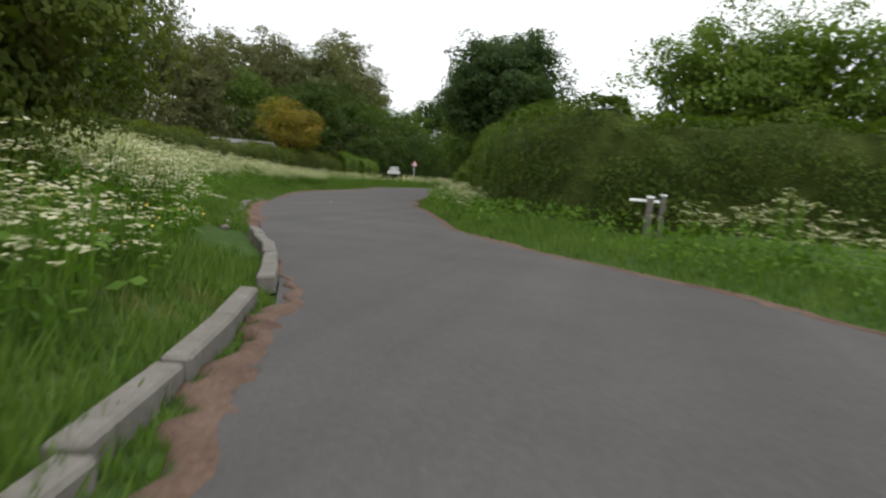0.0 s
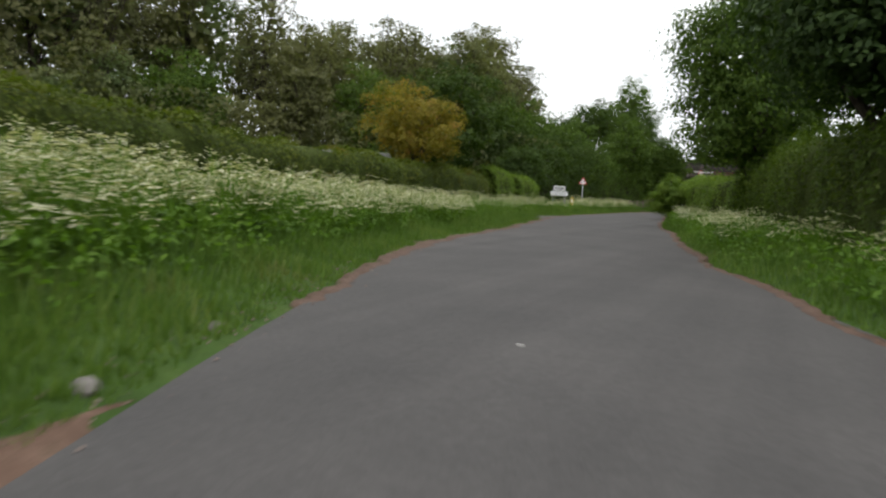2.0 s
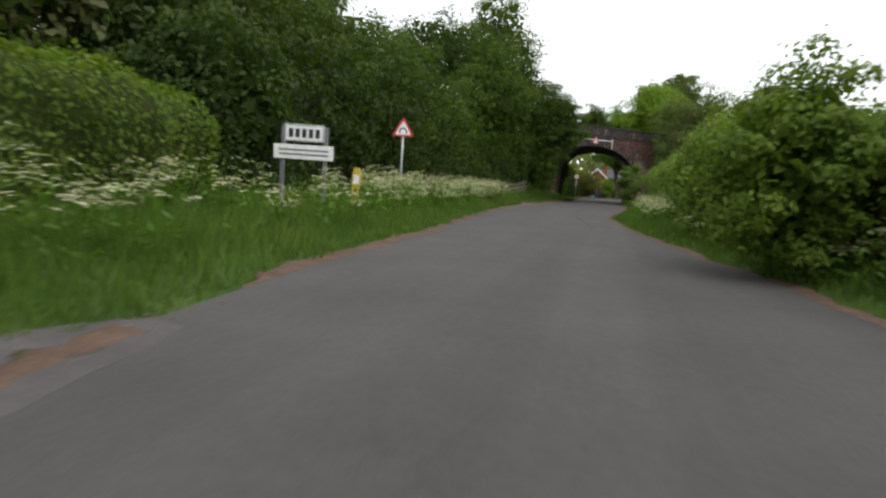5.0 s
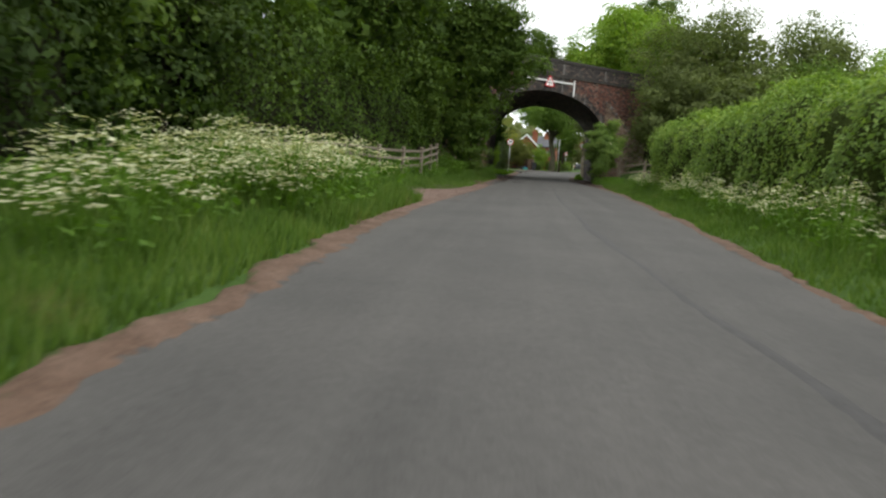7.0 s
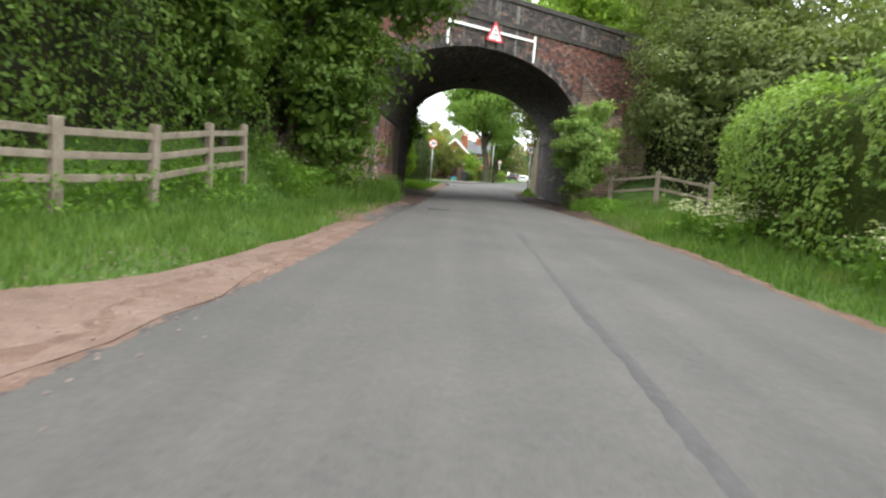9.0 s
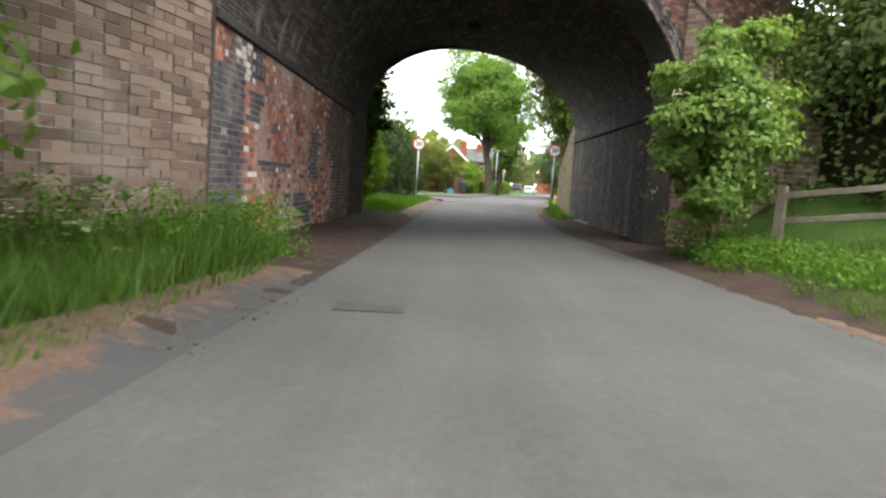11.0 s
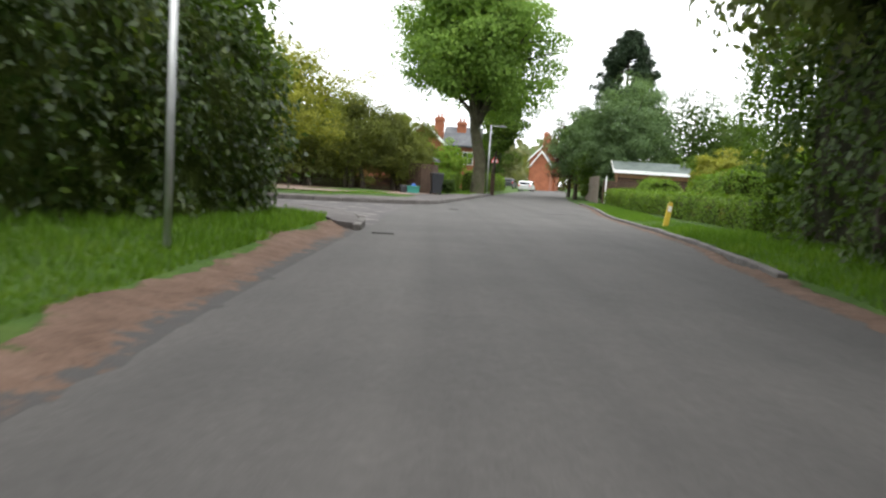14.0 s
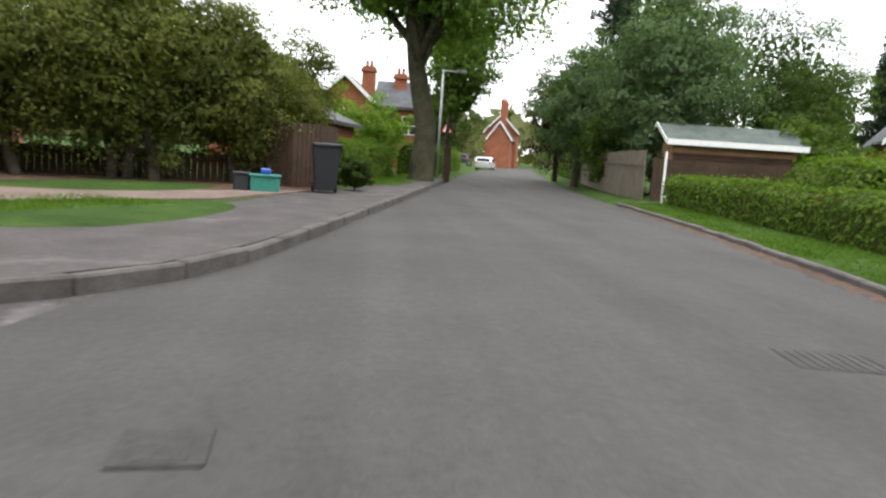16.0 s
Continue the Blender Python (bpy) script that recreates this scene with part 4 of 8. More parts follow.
def patch(name, outline, z, mat, label, category, thick=0.05):
    bm = prism(outline, z - thick, z, "z")
    bmesh.ops.triangulate(bm, faces=[f for f in bm.faces if len(f.verts) > 4])
    me = bpy.data.meshes.new(name)
    bm.to_mesh(me)
    bm.free()
    me.materials.append(mat)
    return setting(name, me, label, category)


def blob_outline(poly, n, wob, seed):
    r = np.random.default_rng(seed)
    P_ = smooth_line(list(poly) + [poly[0]], n, 2)[:-1]
    return [tuple(p + r.normal(scale=wob, size=2)) for p in P_]


patch("gravel_track", blob_outline([(-0.72, -9.5), (-0.95, -10.2), (-1.3, -13.4), (-1.55, -16.3), (-2.2, -17.8), (-3.6, -18.9), (-7.5, -21.0), (-14, -24.0), (-14, -28), (-7, -25.2), (-3, -23.6), (-1.9, -23.4), (-1.35, -24.0), (-1.1, -20), (-0.8, -15)], 80, 0.06, 2), 0.005, GRAVEL, "pinkish gravel track mouth beside the lane", "track", 0.2)
patch("lay_by", blob_outline([(2.6, -72.2), (1.7, -70.2), (0.4, -68.6), (-0.2, -66), (-0.1, -62.8), (0.5, -60.5), (1.0, -61), (1.6, -66)], 44, 0.05, 3), 0.008, ASPHALT_OLD, "pale worn pull-in beside the lane", "road", 0.12)
patch("corner_footway", blob_outline([(0.64, 30.6), (0.63, 31.3), (0.58, 31.9), (0.4, 33.0), (0.16, 33.7), (-0.17, 34.35), (-0.6, 34.95), (-1.28, 35.53), (-2.25, 36.02), (-4, 36.6), (-6.5, 37.2), (-6.5, 35.4), (-4, 34.0), (-1.8, 33.1), (-0.6, 32.5), (0.1, 31.7), (0.25, 30.6)], 60, 0.008, 4), 0.11, ASPHALT_OLD, "dark asphalt footway at the corner", "pavement", 0.12)
patch("footway", [(-30, 47.9), (-8, 42.7), (-3.3, 40.3), (-1.2, 41.12), (-0.05, 41.88), (1.03, 42.66), (1.66, 43.45), (2.1, 44.75), (2.92, 49.35), (4.45, 58.4), (6.0, 68), (5.0, 68), (3.2, 58), (1.6, 52.5), (0.6, 47.5), (-0.8, 44.4), (-3.0, 42.0), (-8, 44.0), (-30, 49.4)], 0.135, ASPHALT_OLD, "patched grey asphalt footway", "pavement", 0.12)
patch("driveway", [(-30, 51.5), (-12, 46.4), (-4.4, 45.4), (-1.9, 46.9), (-0.6, 48.4), (0.7, 49.8), (2.0, 53.8), (0.2, 51.7), (-2.0, 50.7), (-4, 50.7), (-6, 51.4), (-10, 55), (-30, 62)], 0.155, DRIVE_GRAVEL, "pale gravel drive", "drive", 0.12)
patch("soil_bed", [(-6.0, 51.35), (-4, 50.65), (-2.0, 50.65), (0.2, 51.65), (2.0, 53.75), (2.2, 54.6), (1.6, 56.5), (-7, 56), (-7.4, 52.8)], 0.16, DIRT, "bare brown soil under dark bushes", "soil", 0.12)


# earth along the tunnel walls, with the shade there put into its colour
strip("tunnel_floor_1", cut(EDGE_L, -5, 8) + [(0.2, 11.4), (0.22, 12.6)], 0.08, 1.95, -0.012, 0.07, TUNNEL_DIRT, "earth at the tunnel wall's foot, coloured dark for shade", "dirt", 0.2, 15)
strip("tunnel_floor_2", cut(EDGE_R, -7, 23), 0.34, 1.6, -0.012, 0.06, TUNNEL_DIRT, "earth at the tunnel wall's foot, coloured dark for shade", "dirt", 0.2, 16, side=-1)


def grit(label, poly, count, d0, d1, side, mat, seed, size=(0.008, 0.03), z=0.03):
    """Loose small stones lying on the dirt beside a line."""
    r = np.random.default_rng(seed)
    pts, dirs, u = along(poly, 0.2)
    i = r.integers(0, len(pts), count)
    d = d0 + (d1 - d0) * r.random(count)
    nn = np.stack([-dirs[:, 1], dirs[:, 0]], 1) * side
    p = pts[i] + nn[i] * d[:, None] + r.normal(scale=0.1, size=(count, 2))
    s = r.uniform(*size, count) * r.uniform(0.5, 1.0, count)
    six = np.array([(1, 0, 0), (0, 1, 0), (-1, 0, 0), (0, -1, 0), (0, 0, 0.7), (0, 0, -0.7)])
    a = r.uniform(0, 6.28, count)
    c_, s_ = np.cos(a)[:, None], np.sin(a)[:, None]
    q = six[None] * r.uniform(0.6, 1.4, (count, 6, 1))
    q = np.stack([q[..., 0] * c_ - q[..., 1] * s_, q[..., 0] * s_ + q[..., 1] * c_, q[..., 2]], 2) * s[:, None, None]
    v = q + np.stack([p[:, 0], p[:, 1], np.full(count, z) + 0.03 * np.clip(d, 0, 1)], 1)[:, None]
    f = np.array([(0, 1, 4), (1, 2, 4), (2, 3, 4), (3, 0, 4), (1, 0, 5), (2, 1, 5), (3, 2, 5), (0, 3, 5)])
    t = (np.arange(count)[:, None, None] * 6 + f[None]).reshape(-1, 3)
    return tagged(new("grit", fast_mesh("grit", v.reshape(-1, 3), None, t, [mat], flat=True)), label, "grit", "", "stuff")


grit("small stones and crumbs of dirt along the lane", cut(EDGE_L, -113, -60), 1500, -0.1, 0.5, 1, GRIT, 41, (0.006, 0.02), z=0.012)
grit("small stones scattered over the gravel track", [(-0.9, -23.5), (-0.9, -15.0)], 2600, -0.2, 4.0, 1, GRIT, 42, (0.006, 0.018), 0.04)
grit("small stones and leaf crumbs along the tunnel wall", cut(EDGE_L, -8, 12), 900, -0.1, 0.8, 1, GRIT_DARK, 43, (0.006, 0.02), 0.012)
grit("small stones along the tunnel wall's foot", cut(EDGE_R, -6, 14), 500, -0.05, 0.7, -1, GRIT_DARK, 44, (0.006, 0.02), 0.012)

# kerbs
def kerb_run(name, poly, label, width=0.13, height=0.11, z0=-0.05, piece=0.91, mat=None, side=1, seed=1, worn=1.0):
    """Kerb stones end to end along a line; worn: how far they have shifted."""
    r = np.random.default_rng(seed)
    ob = thing(name, (poly[0][0], poly[0][1], 0), label, "kerb", kind="structure")
    pts, dirs, u = along(poly, piece)
    bm = box(0.006, piece - 0.006, 0, width, z0, height, 0.018)
    me = bpy.data.meshes.new("kerb_stone")
    bm.to_mesh(me)
    bm.free()
    me.materials.append(mat or KERB)
    for i in range(len(pts) - 1):
        d = pts[i + 1] - pts[i]
        k = new("kerb_stone", me)
        k.parent = ob
        k.matrix_basis = pose(pts[i][0] - poly[0][0], pts[i][1] - poly[0][1], r.normal(scale=0.006 * worn) - 0.012 * (worn > 1), r.normal(scale=1.2 * worn), r.normal(scale=0.5 * worn), math.degrees(math.atan2(d[1], d[0])) + (r.normal(scale=0.8 * worn) if worn > 1 else 0.0)) @ Matrix.Diagonal((np.linalg.norm(d) / piece * (r.uniform(0.9, 1.0) if worn > 1 else 1.0), side, 1, 1))
    return ob


kerb_run("kerb_1", [(18.95, -120.2), (18.2, -117.8), (17.5, -115.95)], "weathered concrete kerb stones beside the grass", 0.15, 0.12, mat=CONCRETE, seed=2, worn=2.0)
kerb_run("kerb_2", [(17.4, -115.5), (16.68, -114.05), (16.28, -113.35), (15.75, -112.45), (14.75, -111.0)], "worn concrete kerb stones beside the grass", 0.16, 0.12, mat=CONCRETE, seed=3, worn=2.0)
kerb_run("kerb_3", [(12.35, -107.3), (11.5, -105.7), (10.75, -104.2), (10.1, -102.8)], "broken concrete kerb stones in dirt", 0.2, 0.105, mat=CONCRETE, seed=4, worn=2.0)
kerb_run("kerb_4", [(0.75, 30.4), (0.74, 31.1), (0.71, 31.8), (0.64, 32.4), (0.5, 33.0), (0.27, 33.7), (-0.06, 34.4), (-0.5, 35.05), (-1.2, 35.65), (-2.2, 36.15), (-4, 36.75), (-8, 37.7)], "rounded corner of grey kerb stones", height=0.115, piece=0.6, seed=5)
kerb_run("kerb_5", [(-12, 43.4), (-8, 42.4), (-3.3, 40.15), (-1.1, 40.95), (0.05, 41.7), (1.1, 42.48), (1.76, 43.3), (2.22, 44.65), (3.02, 49.25), (4.56, 58.3), (6.1, 68)], "long run of grey kerb stones", height=0.135, seed=6)
kerb_run("kerb_6", [(5.85, 27.2), (6.0, 27.8), (6.6, 31.4), (7.05, 35.4), (7.37, 40), (7.87, 43.6), (8.37, 46.2), (9.12, 50.8), (10.02, 57.6)], "long run of worn grey kerb stones", height=0.09, side=-1, seed=7)


def stone(loc, size, label, seed):
    r = np.random.default_rng(seed)
    bm = bmesh.new()
    bmesh.ops.create_icosphere(bm, subdivisions=2, radius=1.0)
    for v in bm.verts:
        n = noise.noise(v.co * 1.4 + Vector((seed * 3.1, 0, 0)))
        v.co *= 1 + 0.35 * n
        v.co.x, v.co.y, v.co.z = v.co.x * size[0], v.co.y * size[1], v.co.z * size[2]
    me = bpy.data.meshes.new("stone")
    bm.to_mesh(me)
    bm.free()
    me.materials.append(CONCRETE)
    ob = new("stone", me)
    ob.matrix_basis = pose(*loc, 0, 0, r.uniform(0, 180))
    return tagged(ob, label, "stone", "stones along the lane's edge")


for k, (x, y, s) in enumerate([(14.35, -111.3, 0.13), (13.95, -110.6, 0.17), (13.3, -109.5, 0.10), (12.8, -108.6, 0.2), (9.3, -100.9, 0.12), (9.9, -102.3, 0.2), (8.7, -99.4, 0.1)]):
    stone((x, y, ground_z(x, y) + s * 0.12), (s * 0.75, s * 0.55, s * 0.42), "pale weathered stone half sunk in dirt", k)


# ---- the bridge ----
bridge = thing("railway_bridge", (0, 0, 0), "skewed brick railway arch over the lane, inside coloured dark for shade", "bridge", kind="structure")
X0, X1, SPRING, CROWN, SKEW = -1.7, 5.5, 2.88, 5.25, 0.833
CX, HALF = (X0 + X1) / 2, (X1 - X0) / 2


def y_front(x):
    return -0.6 + (x - X0) * SKEW


def y_back(x):
    return 11.6 + (x - X0) * 0.75


def arch_z(x, grow=0.0):
    q = max(0.0, 1 - ((x - CX) / (HALF + grow)) ** 2)
    return SPRING + (CROWN - SPRING + grow) * math.sqrt(q)


# barrel, with rings of brick courses along it; tunnel shade is put in its colour
vs, fs = [], []
NA, NB = 56, 15
for i in range(NA + 1):
    a = math.pi * i / NA
    x, z = CX - HALF * math.cos(a), SPRING + (CROWN - SPRING) * math.sin(a)
    for k in range(NB):
        f = k / (NB - 1)
        vs.append((x, y_front(x) + 0.02 + (y_back(x) - y_front(x) - 0.04) * f, z))
for i in range(NA):
    for k in range(NB - 1):
        a = i * NB + k
        fs.append((a, a + 1, a + NB + 1, a + NB))
child("vault", mesh_from("vault", vs, fs, MORTAR_DARK, smooth=True), bridge, "brick vault blackened for tunnel shade")


def boxes_mesh(name, cells, mats, idx=None):
    """Many small boxes in one mesh: origin, three edge vectors each; the back is left open."""
    o, a, b, c = (np.array([q[k] for q in cells], float) for k in range(4))
    v = np.stack([o, o + a, o + a + b, o + b, o + c, o + a + c, o + a + b + c, o + b + c], 1).reshape(-1, 3)
    base = np.arange(len(cells))[:, None] * 8
    quads = np.concatenate([base + np.array(f) for f in ((4, 5, 6, 7), (0, 1, 5, 4), (1, 2, 6, 5), (2, 3, 7, 6), (3, 0, 4, 7))])
    qm = None if idx is None else np.tile(np.asarray(idx), 5)
    return fast_mesh(name, v, quads, None, mats, qm, flat=True)


COURSE, BRICK_L, JOINT = 0.086, 0.24, 0.013


def wall_bricks(length, height, r, z_from=0.0, bond=True):
    """Places of bricks on a wall of that length: start, end, level, in an uneven English bond."""
    for row in range(int(height / COURSE)):
        L = BRICK_L if row % 2 else BRICK_L / 2
        s = -(BRICK_L * 0.25 if row % 2 else 0)
        while s < length:
            a, b = max(s, 0), min(s + L, length)
            if b - a > 0.04:
                yield a + JOINT / 2, b - JOINT / 2, z_from + row * COURSE + JOINT / 2
            s += L


def brick_mesh(name, L, depth, mat):
    bm = bmesh.new()
    bmesh.ops.create_cube(bm, size=1.0)
    for v in bm.verts:
        v.co = Vector(((v.co.x + 0.5) * L, (v.co.y - 0.5) * depth, (v.co.z + 0.5) * (COURSE - JOINT)))
    bm.faces.ensure_lookup_table()
    me = bpy.data.meshes.new(name)
    bm.to_mesh(me)
    bm.free()
    me.materials.append(mat)
    return me


def patched(y, z, r):
    """Kind of brick in the mended wall: 0 red, 1 blue, 2 limewashed, 3 grimy."""
    if y < 0.75 + 0.12 * (int(z / COURSE) % 2) and not 2.25 < z < 2.75:
        return 1
    for ya, yb, za, zb in ((1.6, 2.5, 1.02, 1.2), (2.7, 3.7, 1.05, 1.18), (5.2, 6.1, 0.95, 1.85), (4.0, 5.8, 0.12, 0.42), (3.9, 4.9, 0.42, 0.66), (0.9, 1.6, 1.7, 2.1), (1.2, 1.7, 2.3, 2.75)):
        if ya + r.uniform(-0.12, 0.12) < y < yb + r.uniform(-0.12, 0.12) and za < z < zb:
            return 1
    if 0.3 < y < 1.25 and 2.05 + r.uniform(0, 0.2) < z < 2.8:
        return 2 if r.random() < 0.7 else 1
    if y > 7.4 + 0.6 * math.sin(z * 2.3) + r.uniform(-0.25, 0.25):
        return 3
    if y > 2.0 and z < 1.9 and r.random() < 0.13:
        return 1
    return 2 if r.random() < 0.05 else 0


def side_wall(name, x, inward, y0, y1, mat_one, mat_joined, mortar, label, ones, seed, top=SPRING - 0.12, pattern=None):
    """A long tunnel wall, its bricks proud of the mortar."""
    r = np.random.default_rng(seed)
    wall = child(name, part_mesh(box(min(x, x - inward * 0.6), max(x, x - inward * 0.6), y0, y1, -0.4, top + 0.3), mortar), bridge, label)
    meshes = {}
    cells, idx = [], []
    count = 0
    for a, b, z in wall_bricks(y1 - y0, top + 2 * COURSE, r, -2 * COURSE):
        kind = pattern(y0 + (a + b) / 2, z, r) if pattern else 0
        proud = 0.003 + r.uniform(-0.002, 0.004) - (0.03 if r.random() < 0.02 else 0)
        if ones[0] < y0 + a < ones[1] and ones[2] < z < ones[3] and count < 300:
            L = (round(b - a, 2), kind)
            if L not in meshes:
                meshes[L] = brick_mesh("brick", L[0], 0.04, mat_one[kind])
            k = new("brick", meshes[L])
            k.parent = wall
            k.matrix_basis = pose(x + inward * proud, y0 + a, z, 0, 0, 90) @ Matrix.Diagonal((1, -1 if inward < 0 else 1, 1, 1)) @ Matrix.Translation((0, 0.04, 0))
            count += 1
        else:
            cells.append(((x - inward * 0.02, y0 + a, z), (0, b - a, 0), (0, 0, COURSE - JOINT), (inward * (0.02 + proud), 0, 0)))
            idx.append(kind)
    me = boxes_mesh("brickwork", cells, mat_joined, idx)
    tagged(child("brickwork", me, wall), kind="stuff")
    return wall


def part_mesh(bm, mat):
    me = bpy.data.meshes.new("part")
    bm.to_mesh(me)
    bm.free()
    me.materials.append(mat)
    return me


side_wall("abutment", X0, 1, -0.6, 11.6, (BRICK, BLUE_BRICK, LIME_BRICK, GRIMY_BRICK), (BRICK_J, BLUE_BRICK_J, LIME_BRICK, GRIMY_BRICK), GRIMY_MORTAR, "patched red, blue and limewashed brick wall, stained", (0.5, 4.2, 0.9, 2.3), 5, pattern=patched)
side_wall("abutment", X1, -1, 5.4, 17.0, (DARK_BRICK,), (DARK_BRICK_J,), MORTAR_DARK, "dark brick wall with pale streaks", (12.0, 16.2, 0.6, 2.0), 6)
for x, inward, y0, y1 in ((X0, 1, -0.6, 11.6), (X1, -1, 5.4, 17.0)):
    child("string_course", part_mesh(box(min(x - inward * 0.1, x + inward * 0.07), max(x - inward * 0.1, x + inward * 0.07), y0 + 0.02, y1 - 0.02, SPRING - 0.12, SPRING, 0.012), MORTAR_DARK), bridge, "dark projecting course")
child("footing", part_mesh(box(X1 - 0.10, X1 + 0.02, 13.0, 15.3, -0.1, 0.10, 0.02), CONCRETE), bridge, "pale concrete footing")

# vault brickwork: rows of bricks along the barrel, near-black to hold the tunnel's shade
cells, r_ = [], np.random.default_rng(8)
AS = 128
for i in range(AS):
    a0, a1 = math.pi * (i + 0.06) / AS, math.pi * (i + 0.94) / AS
    p0 = np.array([CX - HALF * math.cos(a0), SPRING + (CROWN - SPRING) * math.sin(a0)])
    p1 = np.array([CX - HALF * math.cos(a1), SPRING + (CROWN - SPRING) * math.sin(a1)])
    t = p1 - p0
    nrm = np.array([t[1], -t[0]]) / np.linalg.norm(t)
    ya, yb = y_front(p0[0]) + 0.05, y_back(p0[0]) - 0.05
    s = ya - (0.2 if i % 2 else 0.0)
    while s < yb:
        e0, e1 = max(s, ya), min(s + 0.40, yb)
        if e1 - e0 > 0.05:
            cells.append(((p0[0], e0 + 0.006, p0[1]), (t[0], 0, t[1]), (0, e1 - e0 - 0.012, 0), (nrm[0] * (0.008 + r_.uniform(0, 0.008)), 0, nrm[1] * (0.008 + r_.uniform(0, 0.008)))))
        s += 0.40
tagged(child("vault_bricks", boxes_mesh("vault_bricks", cells, [DARK_BRICK_J]), bridge, "vault bricks coloured black for tunnel shade"), kind="stuff")


def face_point(s, z, out, front=True):
    """A point on the skewed front or back face: s along it from the jamb's foot."""
    if front:
        p = FACE_0 + FACE_U * s + FACE_N * out
    else:
        u = np.array([0.8, 0.6])
        p = np.array([X0, 11.6]) + u * s + np.array([-0.6, 0.8]) * out
    return (p[0], p[1], z)


SPAN = (X1 - X0) / FACE_U[0]
TOP, PARAPET = 6.1, 7.1


def opening(s, grow, span):
    """Top of the arch over s on the face, or None outside it."""
    q = 1 - ((s - span / 2) / (span / 2 + grow)) ** 2
    return SPRING + (CROWN - SPRING + grow) * math.sqrt(q) if q > 0 else None


def portal(front, s0, s1, mat):
    span = SPAN if front else (X1 - X0) / 0.8
    r = np.random.default_rng(11 if front else 12)
    # backing
    vs, fs = [], []
    ss = list(np.arange(s0, 0, 0.5)) + [0.0] + list(np.linspace(0.05, span - 0.05, 40)) + [span] + list(np.arange(span + 0.5, s1, 0.5))
    for s in ss:
        o = opening(s, 0.0, span)
        zb = -0.3 if (o is None or s <= 0.0 or s >= span) else o
        for t in (0.0, -0.55):
            vs.append(face_point(s, zb, t, front))
            vs.append(face_point(s, PARAPET - 0.16, t, front))
    for i in range(len(ss) - 1):
        a, b = i * 4, i * 4 + 4
        fs += [(a, b, b + 1, a + 1), (a + 2, a + 3, b + 3, b + 2), (a + 1, b + 1, b + 3, a + 3), (a, a + 2, b + 2, b)]
    wall = child("spandrel", mesh_from("spandrel", vs, fs, MORTAR_DARK), bridge, "red brick arch face with darker parapet")
    cells, idx = [], []
    u3 = np.array([*(FACE_U if front else (0.8, 0.6)), 0])
    n3 = np.array([*(FACE_N if front else (-0.6, 0.8)), 0])
    for a, b, z in wall_bricks(s1 - s0, PARAPET - 0.2, r):
        sa, sb = s0 + a, s0 + b
        mid = (sa + sb) / 2
        o = opening(mid, 0.36, span)
        if o is not None and z < o and (z >= SPRING or not (sb < 0.03 or sa > span - 0.03)):
            continue
        if z < 0.1:
            continue
        pr = 0.012 + r.uniform(-0.005, 0.008)
        p = np.array(face_point(sa, z, -0.02, front))
        cells.append((p, u3 * (sb - sa), (0, 0, COURSE - JOINT), n3 * (0.02 + pr)))
        dark = z > TOP or (r.random() < 0.12) or abs(mid - span / 2) < 1.2 + 0.5 * r.random()
        idx.append(1 if dark else 0)
    tagged(child("brickwork", boxes_mesh("brickwork", cells, [FACE_J, DARK_BRICK_J], idx), wall), kind="stuff")
    # string course and coping
    for z, h, out in ((TOP, 0.16, 0.07), (PARAPET - 0.16, 0.16, 0.06)):
        v = [face_point(s, zz, t, front) for s in (s0, s1) for t in (-0.56 if z > TOP else -0.02, out) for zz in (z, z + h)]
        child("coping", mesh_from("coping", v, [(0, 1, 3, 2), (4, 6, 7, 5), (1, 5, 7, 3), (0, 2, 6, 4), (2, 3, 7, 6), (0, 4, 5, 1)], MORTAR_DARK), bridge, "dark stone course")
    # ring of header bricks, three deep
    for ring in range(3):
        g0, g1 = 0.012 + ring * 0.12, 0.112 + ring * 0.12
        n = 74
        for i in range(n):
            q = []
            for a in (math.pi * (i + 0.05) / n, math.pi * (i + 0.95) / n):
                for g in (g0, g1):
                    q.append((span / 2 - (span / 2 + g) * math.cos(a), SPRING + (CROWN - SPRING + g) * math.sin(a)))
            out = 0.03 + r.uniform(-0.021, 0.006)
            v = [face_point(s, z, t, front) for t in (-0.05, out) for s, z in q]
            f = [(4, 6, 7, 5), (0, 4, 5, 1), (1, 5, 7, 3), (3, 7, 6, 2), (2, 6, 4, 0)]
            child("voussoir", mesh_from("voussoir", v, f, DARK_BRICK), wall)
    return wall


portal(True, -3.6, SPAN + 4.2, FACE_J)
portal(False, -3.2, SPAN + 3.0, FACE_J)
# deck between the parapets
dv = [face_point(-3.4, 6.0, -0.5), face_point(SPAN + 4.0, 6.0, -0.5), face_point(SPAN + 3.0, 6.0, -0.5, False), face_point(-3.0, 6.0, -0.5, False)]
dv = dv + [(x, y, 5.6) for x, y, _ in dv]
child("deck", mesh_from("deck", dv, [(0, 1, 2, 3), (7, 6, 5, 4), (0, 4, 5, 1), (1, 5, 6, 2), (2, 6, 7, 3), (3, 7, 4, 0)], SOIL), bridge)


